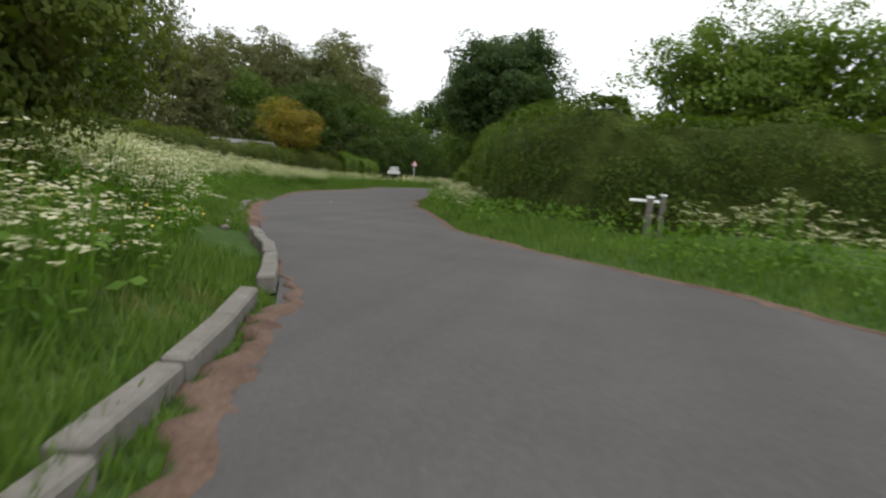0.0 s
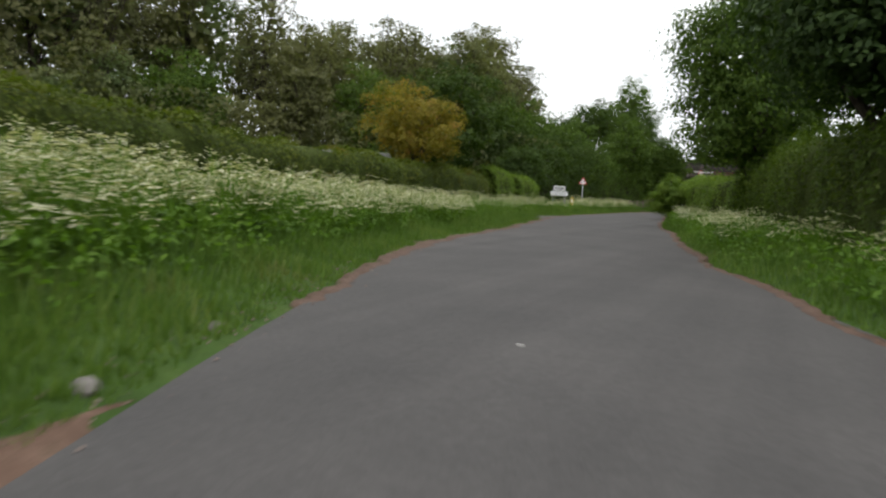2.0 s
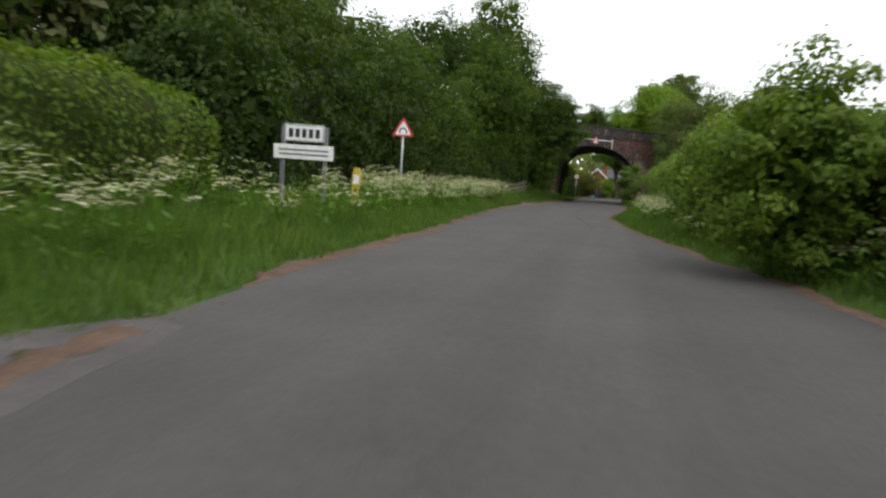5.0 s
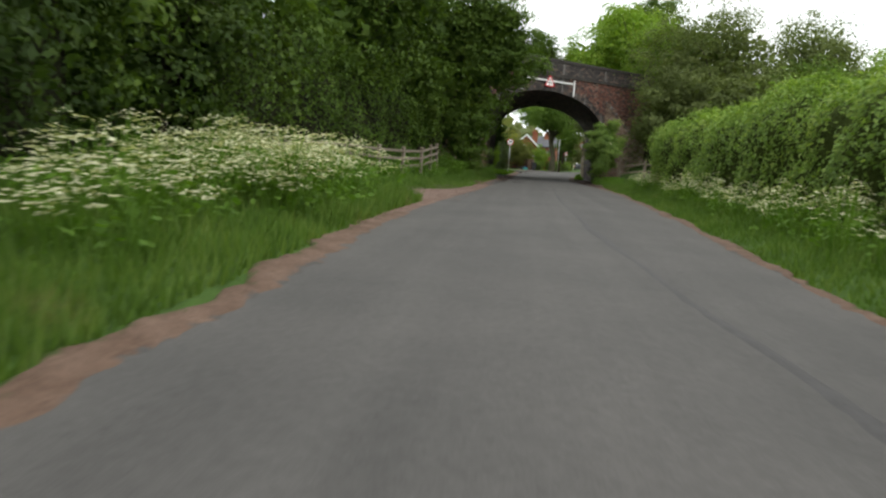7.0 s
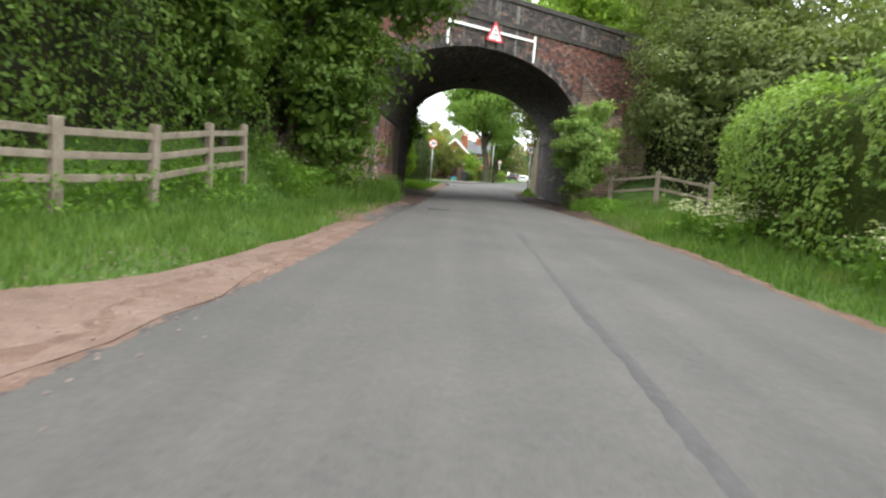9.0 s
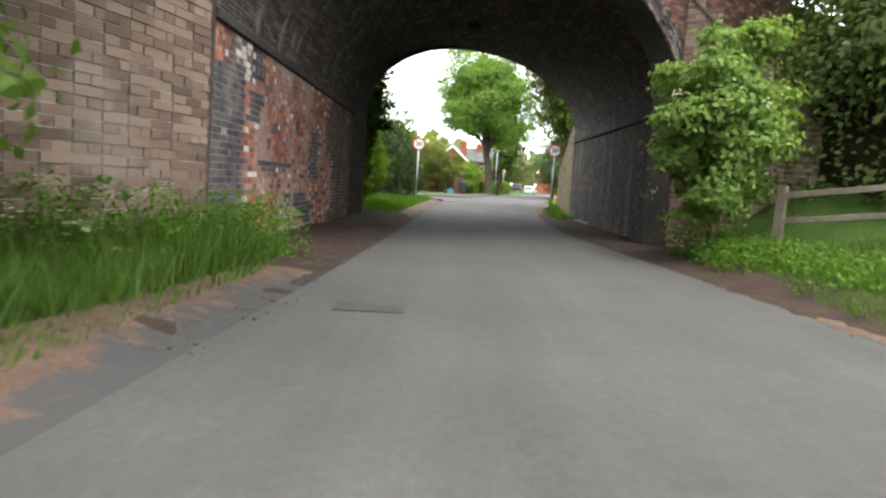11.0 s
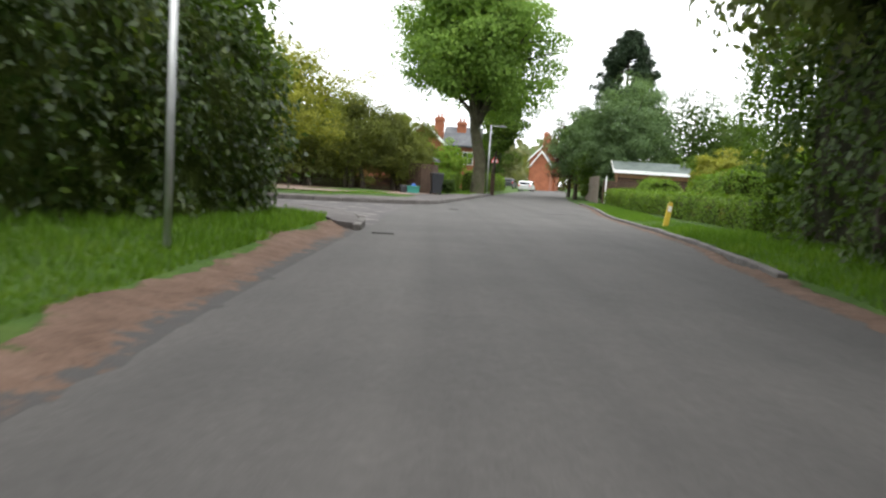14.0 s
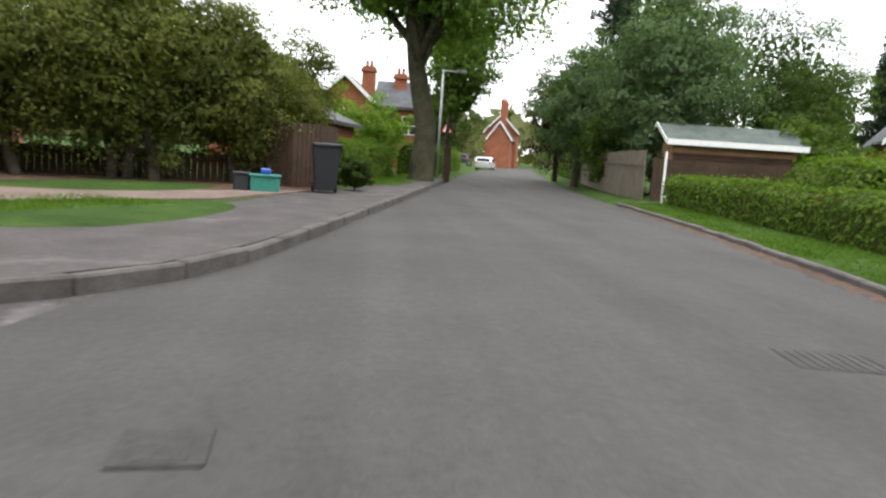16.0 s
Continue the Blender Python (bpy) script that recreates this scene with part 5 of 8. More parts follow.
def wing_wall(name, foot, tops, out, mat, mortar, label, seed, course=0.1, long=0.34, thick=0.4):
    """A retaining wall along a line of (x, y) with its top heights; bricks face 'out'."""
    r = np.random.default_rng(seed)
    pts, dirs, u = along(foot, long)
    P_ = np.asarray(foot, float)
    s_of = np.concatenate([[0], np.cumsum(np.linalg.norm(np.diff(P_, axis=0), axis=1))])
    vs, fs = [], []
    nn = np.stack([-dirs[:, 1], dirs[:, 0]], 1) * out
    hts = np.interp(u, s_of, tops)
    for p, n, h in zip(pts, nn, hts):
        vs += [(p[0], p[1], -0.3), (p[0], p[1], h), (p[0] - n[0] * thick, p[1] - n[1] * thick, h), (p[0] - n[0] * thick, p[1] - n[1] * thick, -0.3)]
    for i in range(len(pts) - 1):
        a, b = i * 4, i * 4 + 4
        fs += [(a, b, b + 1, a + 1), (a + 1, b + 1, b + 2, a + 2), (a + 2, b + 2, b + 3, a + 3)]
    fs += [(0, 1, 2, 3), tuple(len(vs) - 4 + k for k in (3, 2, 1, 0))]
    ob = thing(name, (0, 0, 0), label, "wall", kind="structure")
    child("backing", mesh_from("backing", vs, fs, mortar), ob)
    cells, caps = [], []
    for i in range(len(pts) - 1):
        d = pts[i + 1] - pts[i]
        L = np.linalg.norm(d)
        row = 0
        while row * course < hts[i]:
            off = long * r.uniform(0.3, 0.7) if row % 2 else 0.0
            for part_ in ((0, off), (off, L)) if off else ((0, L),):
                if part_[1] - part_[0] > 0.05:
                    a = pts[i] + d / L * (part_[0] + 0.006)
                    w = part_[1] - part_[0] - 0.012
                    pr = 0.014 + r.uniform(-0.008, 0.012)
                    cells.append(((a[0] - nn[i][0] * 0.02, a[1] - nn[i][1] * 0.02, row * course + 0.006), (*(d / L * w), 0), (0, 0, course - 0.014), (*(nn[i] * (0.02 + pr)), 0)))
            row += 1
        a, b = pts[i], pts[i + 1]
        q = nn[i] * 0.06
        t = nn[i] * (thick + 0.04)
        caps.append([(a[0] + q[0], a[1] + q[1], hts[i]), (b[0] + q[0], b[1] + q[1], hts[i + 1]), (b[0] - t[0], b[1] - t[1], hts[i + 1]), (a[0] - t[0], a[1] - t[1], hts[i])])
    tagged(child("stonework", boxes_mesh("stonework", cells, [mat]), ob), kind="stuff")
    cme_v, cme_f = [], []
    for c in caps:
        o_ = len(cme_v)
        cme_v += c + [(x, y, z + 0.06) for x, y, z in c]
        cme_f += [tuple(o_ + k for k in f) for f in ((4, 5, 6, 7), (0, 1, 5, 4), (2, 3, 7, 6), (1, 2, 6, 5), (3, 0, 4, 7))]
    child("coping", mesh_from("coping", cme_v, cme_f, KERB), ob)
    return ob


wing_wall("wing_wall_1", [(X0 - 0.02, -0.62), (-2.05, -2.2), (-2.6, -4.2), (-3.3, -6.0)], [5.0, 3.9, 2.4, 1.1], 1, WING_J, MORTAR, "brown coursed wing wall with lime stains", 21)
wing_wall("wing_wall_2", [(5.52, 17.05), (5.5, 18.2), (5.52, 19.6), (5.6, 21.0)], [3.9, 3.15, 2.35, 1.75], 1, BUFF_J, MORTAR, "buff coursed wing wall sloping down", 22, 0.078, 0.3)
wing_wall("wing_wall_3", [(5.52, 5.38), (6.6, 4.6), (8.2, 4.4), (9.6, 4.9)], [5.0, 3.6, 2.2, 1.2], -1, WING_J, MORTAR, "brown wing wall behind bushes", 23)


# ---- signs ----
def disc_outline(r, n=32, x=0.0, z=0.0):
    return [(x + r * math.cos(2 * math.pi * k / n), z + r * math.sin(2 * math.pi * k / n)) for k in range(n)]


def triangle(r, round_=0.12):
    pts = []
    for k in range(3):
        a = math.pi / 2 + 2 * math.pi * k / 3
        c = ((r - 2 * round_ * r * 0.5) * math.cos(a) * (1 - round_), (r - 2 * round_ * r * 0.5) * math.sin(a) * (1 - round_))
        for j in range(-2, 3):
            b = a + j * math.pi / 6
            pts.append((c[0] + round_ * r * math.cos(b), c[1] + round_ * r * math.sin(b)))
    return pts


def pole_part(ob, height, r=0.038):
    part("pole", cyl(r, r, -0.3, height, 12), GALV, ob, smooth=True)


def letters(text, size, mat, ob, at, name="digits"):
    cu = bpy.data.curves.new("letters", "FONT")
    cu.body, cu.size, cu.extrude, cu.align_x, cu.align_y, cu.offset = text, size, 0.002, "CENTER", "CENTER", 0.006
    tmp = bpy.data.objects.new("tmp", cu)
    me = bpy.data.meshes.new_from_object(tmp)
    bpy.data.objects.remove(tmp)
    me.transform(Matrix.Translation(at) @ pose(0, 0, 0, 90, 0, 0))
    me.materials.append(mat)
    return child(name, me, ob)


def speed_sign(x, y, height, rz, label, lean=0.0):
    ob = thing("speed_limit_sign", (x, y, ground_z(x, y)), label, "road sign", "speed limit signs")
    ob.matrix_basis = pose(x, y, ground_z(x, y), 0, lean, rz)
    pole_part(ob, height)
    part("plate", prism(disc_outline(0.30, z=height), -0.065, -0.055), SIGN_BACK, ob)
    bm = bmesh.new()
    n = 40
    ring = [[bm.verts.new((rr * math.cos(2 * math.pi * k / n), -0.068, height + rr * math.sin(2 * math.pi * k / n))) for k in range(n)] for rr in (0.30, 0.235)]
    for k in range(n):
        bm.faces.new((ring[0][k], ring[0][(k + 1) % n], ring[1][(k + 1) % n], ring[1][k]))
    part("red_ring", bm, SIGN_RED, ob, "red border ring")
    part("face", prism(disc_outline(0.236, z=height), -0.0685, -0.066), SIGN_WHITE, ob, "white face")
    letters("30", 0.30, SIGN_BLACK, ob, (0, -0.070, height))
    for z in (height - 0.15, height + 0.1):
        part("clip", box(-0.05, 0.05, -0.056, 0.045, z - 0.015, z + 0.015, 0.004), GALV, ob)
    return ob


def warning_sign(x, y, z0, height, r, rz, label, with_pole=True, name="warning_sign", symbol="arch"):
    ob = thing(name, (x, y, z0), label, "road sign")
    ob.matrix_basis = pose(x, y, z0, 0, 0, rz)
    if with_pole:
        pole_part(ob, height + r * 0.3)
    out = [(a, b + height) for a, b in triangle(r)]
    inn = [(a, b + height - r * 0.02) for a, b in triangle(r * 0.72, 0.1)]
    part("plate", prism(out, -0.062, -0.05), SIGN_RED, ob, "red triangle")
    part("face", prism(inn, -0.066, -0.0615), SIGN_WHITE, ob, "white face")
    if symbol == "arch":
        part("symbol", prism([(-0.3 * r, height - 0.28 * r), (-0.3 * r, height + 0.0 * r), (-0.15 * r, height + 0.16 * r), (0.15 * r, height + 0.16 * r), (0.3 * r, height), (0.3 * r, height - 0.28 * r),
                              (0.2 * r, height - 0.28 * r), (0.2 * r, height - 0.04 * r), (0.1 * r, height + 0.06 * r), (-0.1 * r, height + 0.06 * r), (-0.2 * r, height - 0.04 * r), (-0.2 * r, height - 0.28 * r)], -0.0685, -0.067), SIGN_BLACK, ob)
    elif symbol == "height":
        part("symbol", prism([(-0.13 * r, height + 0.38 * r), (0.13 * r, height + 0.38 * r), (0.0, height + 0.14 * r)], -0.0685, -0.067), SIGN_BLACK, ob)
        for k in (-0.2, 0.0, 0.2):
            part("mark", box((k - 0.07) * r, (k + 0.07) * r, -0.0685, -0.067, height - 0.12 * r, height + 0.06 * r), SIGN_BLACK, ob)
        part("symbol", prism([(-0.11 * r, height - 0.36 * r), (0.11 * r, height - 0.36 * r), (0.0, height - 0.2 * r)], -0.0685, -0.067), SIGN_BLACK, ob)
    else:
        part("symbol", box(-0.05 * r, 0.05 * r, -0.0685, -0.067, height - 0.3 * r, height + 0.3 * r), SIGN_BLACK, ob)
        part("symbol", box(-0.25 * r, 0.25 * r, -0.0685, -0.067, height - 0.06 * r, height + 0.06 * r), SIGN_BLACK, ob)
    return ob


speed_sign(-0.57, 25.72, 2.72, 3, "round white thirty sign with red ring on a grey pole")
speed_sign(5.94, 25.2, 2.84, -4, "round thirty sign half behind twigs by the wing wall", 0.0)
warning_sign(-3.28, -42.47, ground_z(-3.28, -42.47), 2.35, 0.42, 12, "red triangle arch warning sign on a grey pole")
warning_sign(8.4, 92.5, ground_z(8.4, 92.5), 3.0, 0.5, -8, "red triangle warning sign far along the street", symbol="cross")

vs_ = thing("village_sign", (-2.89, -50.94, ground_z(-2.89, -50.94)), "white village name sign above a smaller plate", "road sign")
vs_.matrix_basis = pose(-2.89, -50.94, ground_z(-2.89, -50.94), 0, 0, 10)
for x in (-0.45, 0.45):
    part("post", box(x - 0.04, x + 0.04, -0.04, 0.04, -0.3, 1.75, 0.008), SIGN_BACK, vs_)
part("name_plate", box(-0.42, 0.42, -0.07, -0.045, 1.42, 1.78, 0.006), SIGN_WHITE, vs_, "white name plate with dark border")
part("lower_plate", box(-0.63, 0.63, -0.07, -0.045, 1.06, 1.36, 0.006), SIGN_WHITE, vs_, "wide white plate below")
for x0, x1, z0, z1 in ((-0.41, 0.41, 1.755, 1.77), (-0.41, 0.41, 1.43, 1.445), (-0.41, -0.395, 1.43, 1.77), (0.395, 0.41, 1.43, 1.77)):
    part("border", box(x0, x1, -0.0735, -0.0705, z0, z1), SIGN_BLACK, vs_)
for x in (-0.28, -0.14, 0.0, 0.14, 0.28):
    part("bar", box(x - 0.045, x + 0.045, -0.0735, -0.0705, 1.51, 1.69), SIGN_BLACK, vs_)
for z in (1.16, 1.25):
    part("bar", box(-0.52, 0.52, -0.0735, -0.0705, z - 0.018, z + 0.018), SIGN_BACK, vs_)


def marker_post(x, y, label, h=0.75, mat=None, w=0.1, lean=0.0):
    ob = thing("marker_post", (x, y, ground_z(x, y)), label, "marker post")
    ob.matrix_basis = pose(x, y, ground_z(x, y), 0, lean, 0)
    part("post", prism([(-w, -0.2), (w, -0.2), (w, h * 0.86), (w * 0.6, h), (-w * 0.6, h), (-w, h * 0.86)], -0.03, 0.03), mat or YELLOW, ob)
    part("plate", box(-w * 0.7, w * 0.7, -0.036, -0.031, h * 0.62, h * 0.84), SIGN_WHITE if mat is None else SIGN_BLACK, ob)
    return ob


marker_post(-2.3, -49.3, "short yellow marker post in cow parsley", 1.0)
marker_post(7.77, 36.8, "yellow utility marker post leaning in grass", 0.62, w=0.06, lean=8)

# height warning on the arch: bar, two end rods and a triangle
bar = thing("height_bar", face_point(2.6, 0, 0.0), "white height marker bar fixed across the arch", "road sign")
ang = math.degrees(math.atan2(FACE_U[1], FACE_U[0]))
bar.matrix_basis = pose(*face_point(2.6, 0, 0.06), 0, 0, ang)
part("rail", box(0, 3.95, -0.03, 0.03, 5.78, 5.86, 0.005), WHITE, bar)
for s in (0.0, 3.95):
    part("rod", box(s - 0.035, s + 0.035, -0.04, 0.04, 5.1, 6.02, 0.006), WHITE, bar)
px1 = face_point(4.55, 0, 0.10)
warning_sign(px1[0], px1[1], 5.25, 0.46, 0.46, ang, "red triangle height warning sign on the arch", False, symbol="height")


# ---- fences ----
def rail_fence(name, posts, label, rails=3, height=1.0, post_w=0.1):
    base = posts[0]
    ob = thing(name, (base[0], base[1], ground_z(*base)), label, "fence")
    z0 = ground_z(*base)
    for i, (x, y) in enumerate(posts):
        gz = ground_z(x, y) - z0
        d = np.array(posts[min(i + 1, len(posts) - 1)]) - np.array(posts[max(i - 1, 0)])
        a = math.degrees(math.atan2(d[1], d[0]))
        p = part("post", box(-post_w * 0.75, post_w * 0.75, -post_w / 2, post_w / 2, -0.3, height + 0.1, 0.012), TIMBER, ob)
        p.matrix_basis = pose(x - base[0], y - base[1], gz, rng.normal(scale=0.8), rng.normal(scale=0.8), a)
    for (xa, ya), (xb, yb) in zip(posts[:-1], posts[1:]):
        L = math.hypot(xb - xa, yb - ya)
        ga, gb = ground_z(xa, ya) - z0, ground_z(xb, yb) - z0
        for k in range(rails):
            h = height - 0.06 - k * (height - 0.2) / rails
            p = part("rail", box(0, L, -0.02, 0.02, -0.045, 0.045, 0.006), TIMBER, ob)
            p.matrix_basis = pose(xa - base[0], ya - base[1], ga + h, 0, -math.degrees(math.atan2(gb - ga, L)), math.degrees(math.atan2(yb - ya, xb - xa)))
    return ob


rail_fence("rail_fence", [(-8.6, -25.6), (-7.5, -23.4), (-6.5, -21.3), (-5.6, -19.3), (-4.86, -17.5), (-4.12, -16.0), (-3.56, -14.3), (-3.12, -12.76), (-3.0, -10.96), (-2.95, -9.25)], "weathered three-rail timber fence beside the gravel track")
rail_fence("rail_fence", [(6.3, 2.3), (7.5, 1.0), (8.8, -0.3), (10.1, -1.6)], "low two-rail timber fence by the arch", 2, 1.0)

# broken concrete posts by the bend
for x, y, h, t in ((20.75, -105.9, 0.85, 3), (21.05, -105.2, 0.88, -2)):
    ob = thing("concrete_post", (x, y, ground_z(x, y)), "old white-flaked concrete gate post in the hedge bottom", "post", "concrete posts")
    ob.matrix_basis = pose(x, y, ground_z(x, y), t, 0, 15)
    part("shaft", box(-0.06, 0.06, -0.06, 0.06, -0.2, h, 0.02), CONCRETE, ob)
    part("cap", box(-0.07, 0.07, -0.07, 0.07, h - 0.02, h + 0.03, 0.012), WHITE, ob)
ob = thing("concrete_post", (20.8, -105.9, ground_z(20.8, -105.9)), "short bar lying across old gate posts", "post")
part("bar", box(-0.45, 0.15, -0.03, 0.03, 0.74, 0.80, 0.01), WHITE, ob)


# ---- village: houses, sheds, bins, vehicles ----
def window_part(ob, x, z, w, h, y, axis=1):
    win = part("window", box(x - w / 2, x + w / 2, y - 0.04, y + 0.02, z, z + h, 0.01), WHITE, ob, "white framed window")
    for a, b in ((x - w / 2 + 0.06, x - 0.03), (x + 0.03, x + w / 2 - 0.06)):
        for c, d in ((z + 0.06, z + h / 2 - 0.03), (z + h / 2 + 0.03, z + h - 0.06)):
            part("pane", box(a, b, y - 0.048, y - 0.041, c, d), GLASS, win)
    return win


def chimney(ob, x, y, z0, z1, w=0.85, d=0.7):
    c = part("chimney", box(x - w / 2, x + w / 2, y - d / 2, y + d / 2, z0, z1, 0.02), HOUSE_BRICK, ob)
    part("cap", box(x - w / 2 - 0.08, x + w / 2 + 0.08, y - d / 2 - 0.08, y + d / 2 + 0.08, z1 - 0.35, z1 - 0.15, 0.02), HOUSE_BRICK, c)
    for k in (-0.15, 0.15):
        part("pot", cyl(0.11, 0.09, z1, z1 + 0.4, 8, x + k, y), HOUSE_BRICK, c)
    return c


def gable_house(name, loc, rz, w, d, eaves, ridge, label, chimneys=(), windows=(), white_barge=True, wing=None, roof=None):
    """A brick house: gable end towards -y, ridge along y."""
    ob = thing(name, loc, label, "house", rz=rz)
    part("wall", prism([(-w / 2, -0.3), (w / 2, -0.3), (w / 2, eaves), (0, ridge - 0.1), (-w / 2, eaves)], 0, d), HOUSE_BRICK, ob, "orange-red brick walls")
    t = 0.16
    for s in (-1, 1):
        over = 0.35
        sl = (ridge - eaves) / (w / 2)
        out = [(0, ridge), (s * (w / 2 + over), eaves - sl * over), (s * (w / 2 + over), eaves - sl * over + t), (0, ridge + t)]
        part("roof", prism(out, -0.3, d + 0.3), roof or SLATE, ob, "grey slate roof slope")
        if white_barge:
            out = [(0, ridge - 0.12), (s * (w / 2 + over), eaves - sl * over - 0.12), (s * (w / 2 + over), eaves - sl * over + t + 0.02), (0, ridge + t + 0.02)]
            part("bargeboard", prism(out, -0.36, -0.305), WHITE, ob, "white bargeboard")
    for x, y, z1 in chimneys:
        chimney(ob, x, y, eaves, z1)
    for x, z, ww, hh in windows:
        window_part(ob, x, z, ww, hh, -0.01)
    if wing:
        x0, x1, e2, r2 = wing
        part("wing_wall", box(x0, x1, 1.2, d - 0.5, -0.3, e2), HOUSE_BRICK, ob, "orange-red brick wing")
        mid = (1.2 + d - 0.5) / 2
        for s in (-1, 1):
            half = (d - 1.7) / 2 + 0.3
            part("wing_roof", prism([(mid, r2), (mid + s * half, e2 - 0.1), (mid + s * half, e2 + 0.06), (mid, r2 + 0.16)], x0 - 0.1, x1 + 0.2, "x"), SLATE, ob, "grey slate roof slope")
        for k in (0.3, 0.72):
            window_part(ob, x0 + (x1 - x0) * k, e2 - 1.7, 1.0, 1.2, 1.19)
    return ob


gable_house("house", (1.0, 84, 0.1), -6, 3.8, 8, 4.0, 5.7, "orange brick house with white bargeboards and chimneys", [(1.2, 2.2, 6.5), (3.2, 3.6, 6.3)], [(-0.5, 2.7, 1.0, 1.3)], wing=(1.7, 5.0, 3.9, 5.7))
gable_house("house", (20.9, 142, 0.1), -14, 3.2, 9, 4.4, 6.6, "orange brick house end-on to the street", [(0, 6, 9.4)], [], wing=None)
gable_house("house", (22.5, 150, 0.1), -14, 5, 9, 5.6, 8.2, "red brick house farther down the street", [(0, 2, 10.6), (0, 7, 10.6)], [], roof=SLATE)
gable_house("house", (30.6, 70, 0.1), -30, 5.2, 9, 3.4, 6.3, "red brick gabled house behind garden shrubs", [(-0.9, 0.5, 8.6)], [(1.0, 1.0, 1.2, 1.2)])
gable_house("house", (-14.2, 64, 0.1), 20, 8, 9, 5.0, 7.6, "red brick house behind a drive and trees", [(1, 4, 9.0)], [(-2.2, 3.0, 1.2, 1.2), (1.8, 3.0, 1.2, 1.2), (-2.2, 0.6, 1.3, 1.3), (1.8, 0.6, 1.3, 1.3)])
gable_house("bungalow", (-1.2, 66.5, 0.1), -12, 4.6, 5, 2.1, 3.1, "low grey-roofed bungalow behind hedges", [], [(0.6, 0.9, 1.2, 0.9)], False, None, TIN)

# timber shed with pale fascia
shed = thing("garden_shed", (12.75, 60.6, 0.15), "orange timber shed with green felt roof", "shed", rz=-8)
part("wall", box(0, 4.0, 0, 2.4, -0.2, 1.9), SHED_WOOD, shed, "orange-stained boarded walls")
for k in range(12):
    part("board", box(0.02, 3.98, -0.022, -0.002, 0.05 + k * 0.15, 0.05 + k * 0.15 + 0.135), BROWN_WOOD if k < 10 else SHED_WOOD, shed)
for s, y0 in ((0, -0.25), (1, 2.65)):
    part("roof", prism([(y0, 1.85), (1.2, 2.45), (1.2, 2.53), (y0, 1.93)], -0.25, 4.25, "x"), FELT, shed, "green felted roof slope")
part("fascia", box(-0.25, 4.25, -0.29, -0.26, 1.78, 1.96), WHITE, shed, "white fascia board")
part("bargeboard", prism([(-0.25, 1.82), (1.2, 2.42), (2.65, 1.82), (2.65, 1.96), (1.2, 2.56), (-0.25, 1.96)], -0.29, -0.26, "x"), WHITE, shed)


def board_fence(name, poly, h, label, mat, w=0.14, group=""):
    z0 = ground_z(*poly[0])
    ob = thing(name, (poly[0][0], poly[0][1], z0), label, "fence", group)
    pts, dirs, u = along(poly, w)
    bm = box(0.004, w - 0.004, -0.012, 0.012, -0.1, h)
    me = bpy.data.meshes.new("board")
    bm.to_mesh(me)
    bm.free()
    me.materials.append(mat)
    for i in range(len(pts) - 1):
        d = pts[i + 1] - pts[i]
        k = new("board", me)
        k.parent = ob
        k.matrix_basis = pose(pts[i][0] - poly[0][0], pts[i][1] - poly[0][1], rng.normal(scale=0.012), 0, 0, math.degrees(math.atan2(d[1], d[0])))
    for a, b in zip(poly[:-1], poly[1:]):
        L = math.hypot(b[0] - a[0], b[1] - a[1])
        p = part("rail", box(0, L, 0.012, 0.06, h * 0.7, h * 0.7 + 0.08), mat, ob)
        p.matrix_basis = pose(a[0] - poly[0][0], a[1] - poly[0][1], 0, 0, 0, math.degrees(math.atan2(b[1] - a[1], b[0] - a[0])))
    return ob


board_fence("board_fence", [(-6.6, 53.3), (-5, 53.7), (-1.5, 54.4), (0.9, 54.8)], 0.6, "dark brown board fence behind bushes", BROWN_WOOD)
board_fence("board_fence", [(0.75, 54.4), (1.35, 54.0), (1.95, 54.6), (2.2, 56.0)], 1.45, "tall brown board fence at the corner", BROWN_WOOD, 0.12)
board_fence("board_fence", [(11.4, 59.3), (11.9, 63.0), (12.8, 68.5), (14.6, 77)], 1.55, "grey-brown board fence along the street", TIMBER)
board_fence("board_fence", [(11.6, 59.2), (14.5, 58.6), (19, 57.6)], 1.3, "brown board fence before a shed", BROWN_WOOD)


def wheelie_bin(x, y, rz, label):
    ob = thing("wheelie_bin", (x, y, 0.135), label, "bin", rz=rz)
    bm = bmesh.new()
    lo, hi = (0.21, 0.25), (0.285, 0.35)
    v = [bm.verts.new((sx * a, sy * b, z)) for z, (a, b) in ((0.06, lo), (0.95, hi)) for sx, sy in ((-1, -1), (1, -1), (1, 1), (-1, 1))]
    for f in ((3, 2, 1, 0), (4, 5, 6, 7), (0, 1, 5, 4), (1, 2, 6, 5), (2, 3, 7, 6), (3, 0, 4, 7)):
        bm.faces.new([v[i] for i in f])
    bmesh.ops.bevel(bm, geom=list(bm.edges), offset=0.02, segments=2, affect="EDGES")
    part("body", bm, BLACK_PLASTIC, ob)
    part("lid", box(-0.30, 0.30, -0.38, 0.36, 0.955, 1.03, 0.02), BLACK_PLASTIC, ob)
    part("handle", box(-0.25, 0.25, 0.36, 0.41, 0.90, 0.94, 0.01), BLACK_PLASTIC, ob)
    for s in (-1, 1):
        w = part("wheel", cyl(0.10, 0.10, -0.03, 0.03, 14), RUBBER, ob)
        w.matrix_basis = pose(s * 0.24, 0.27, 0.10, 0, 90, 0)
    return ob


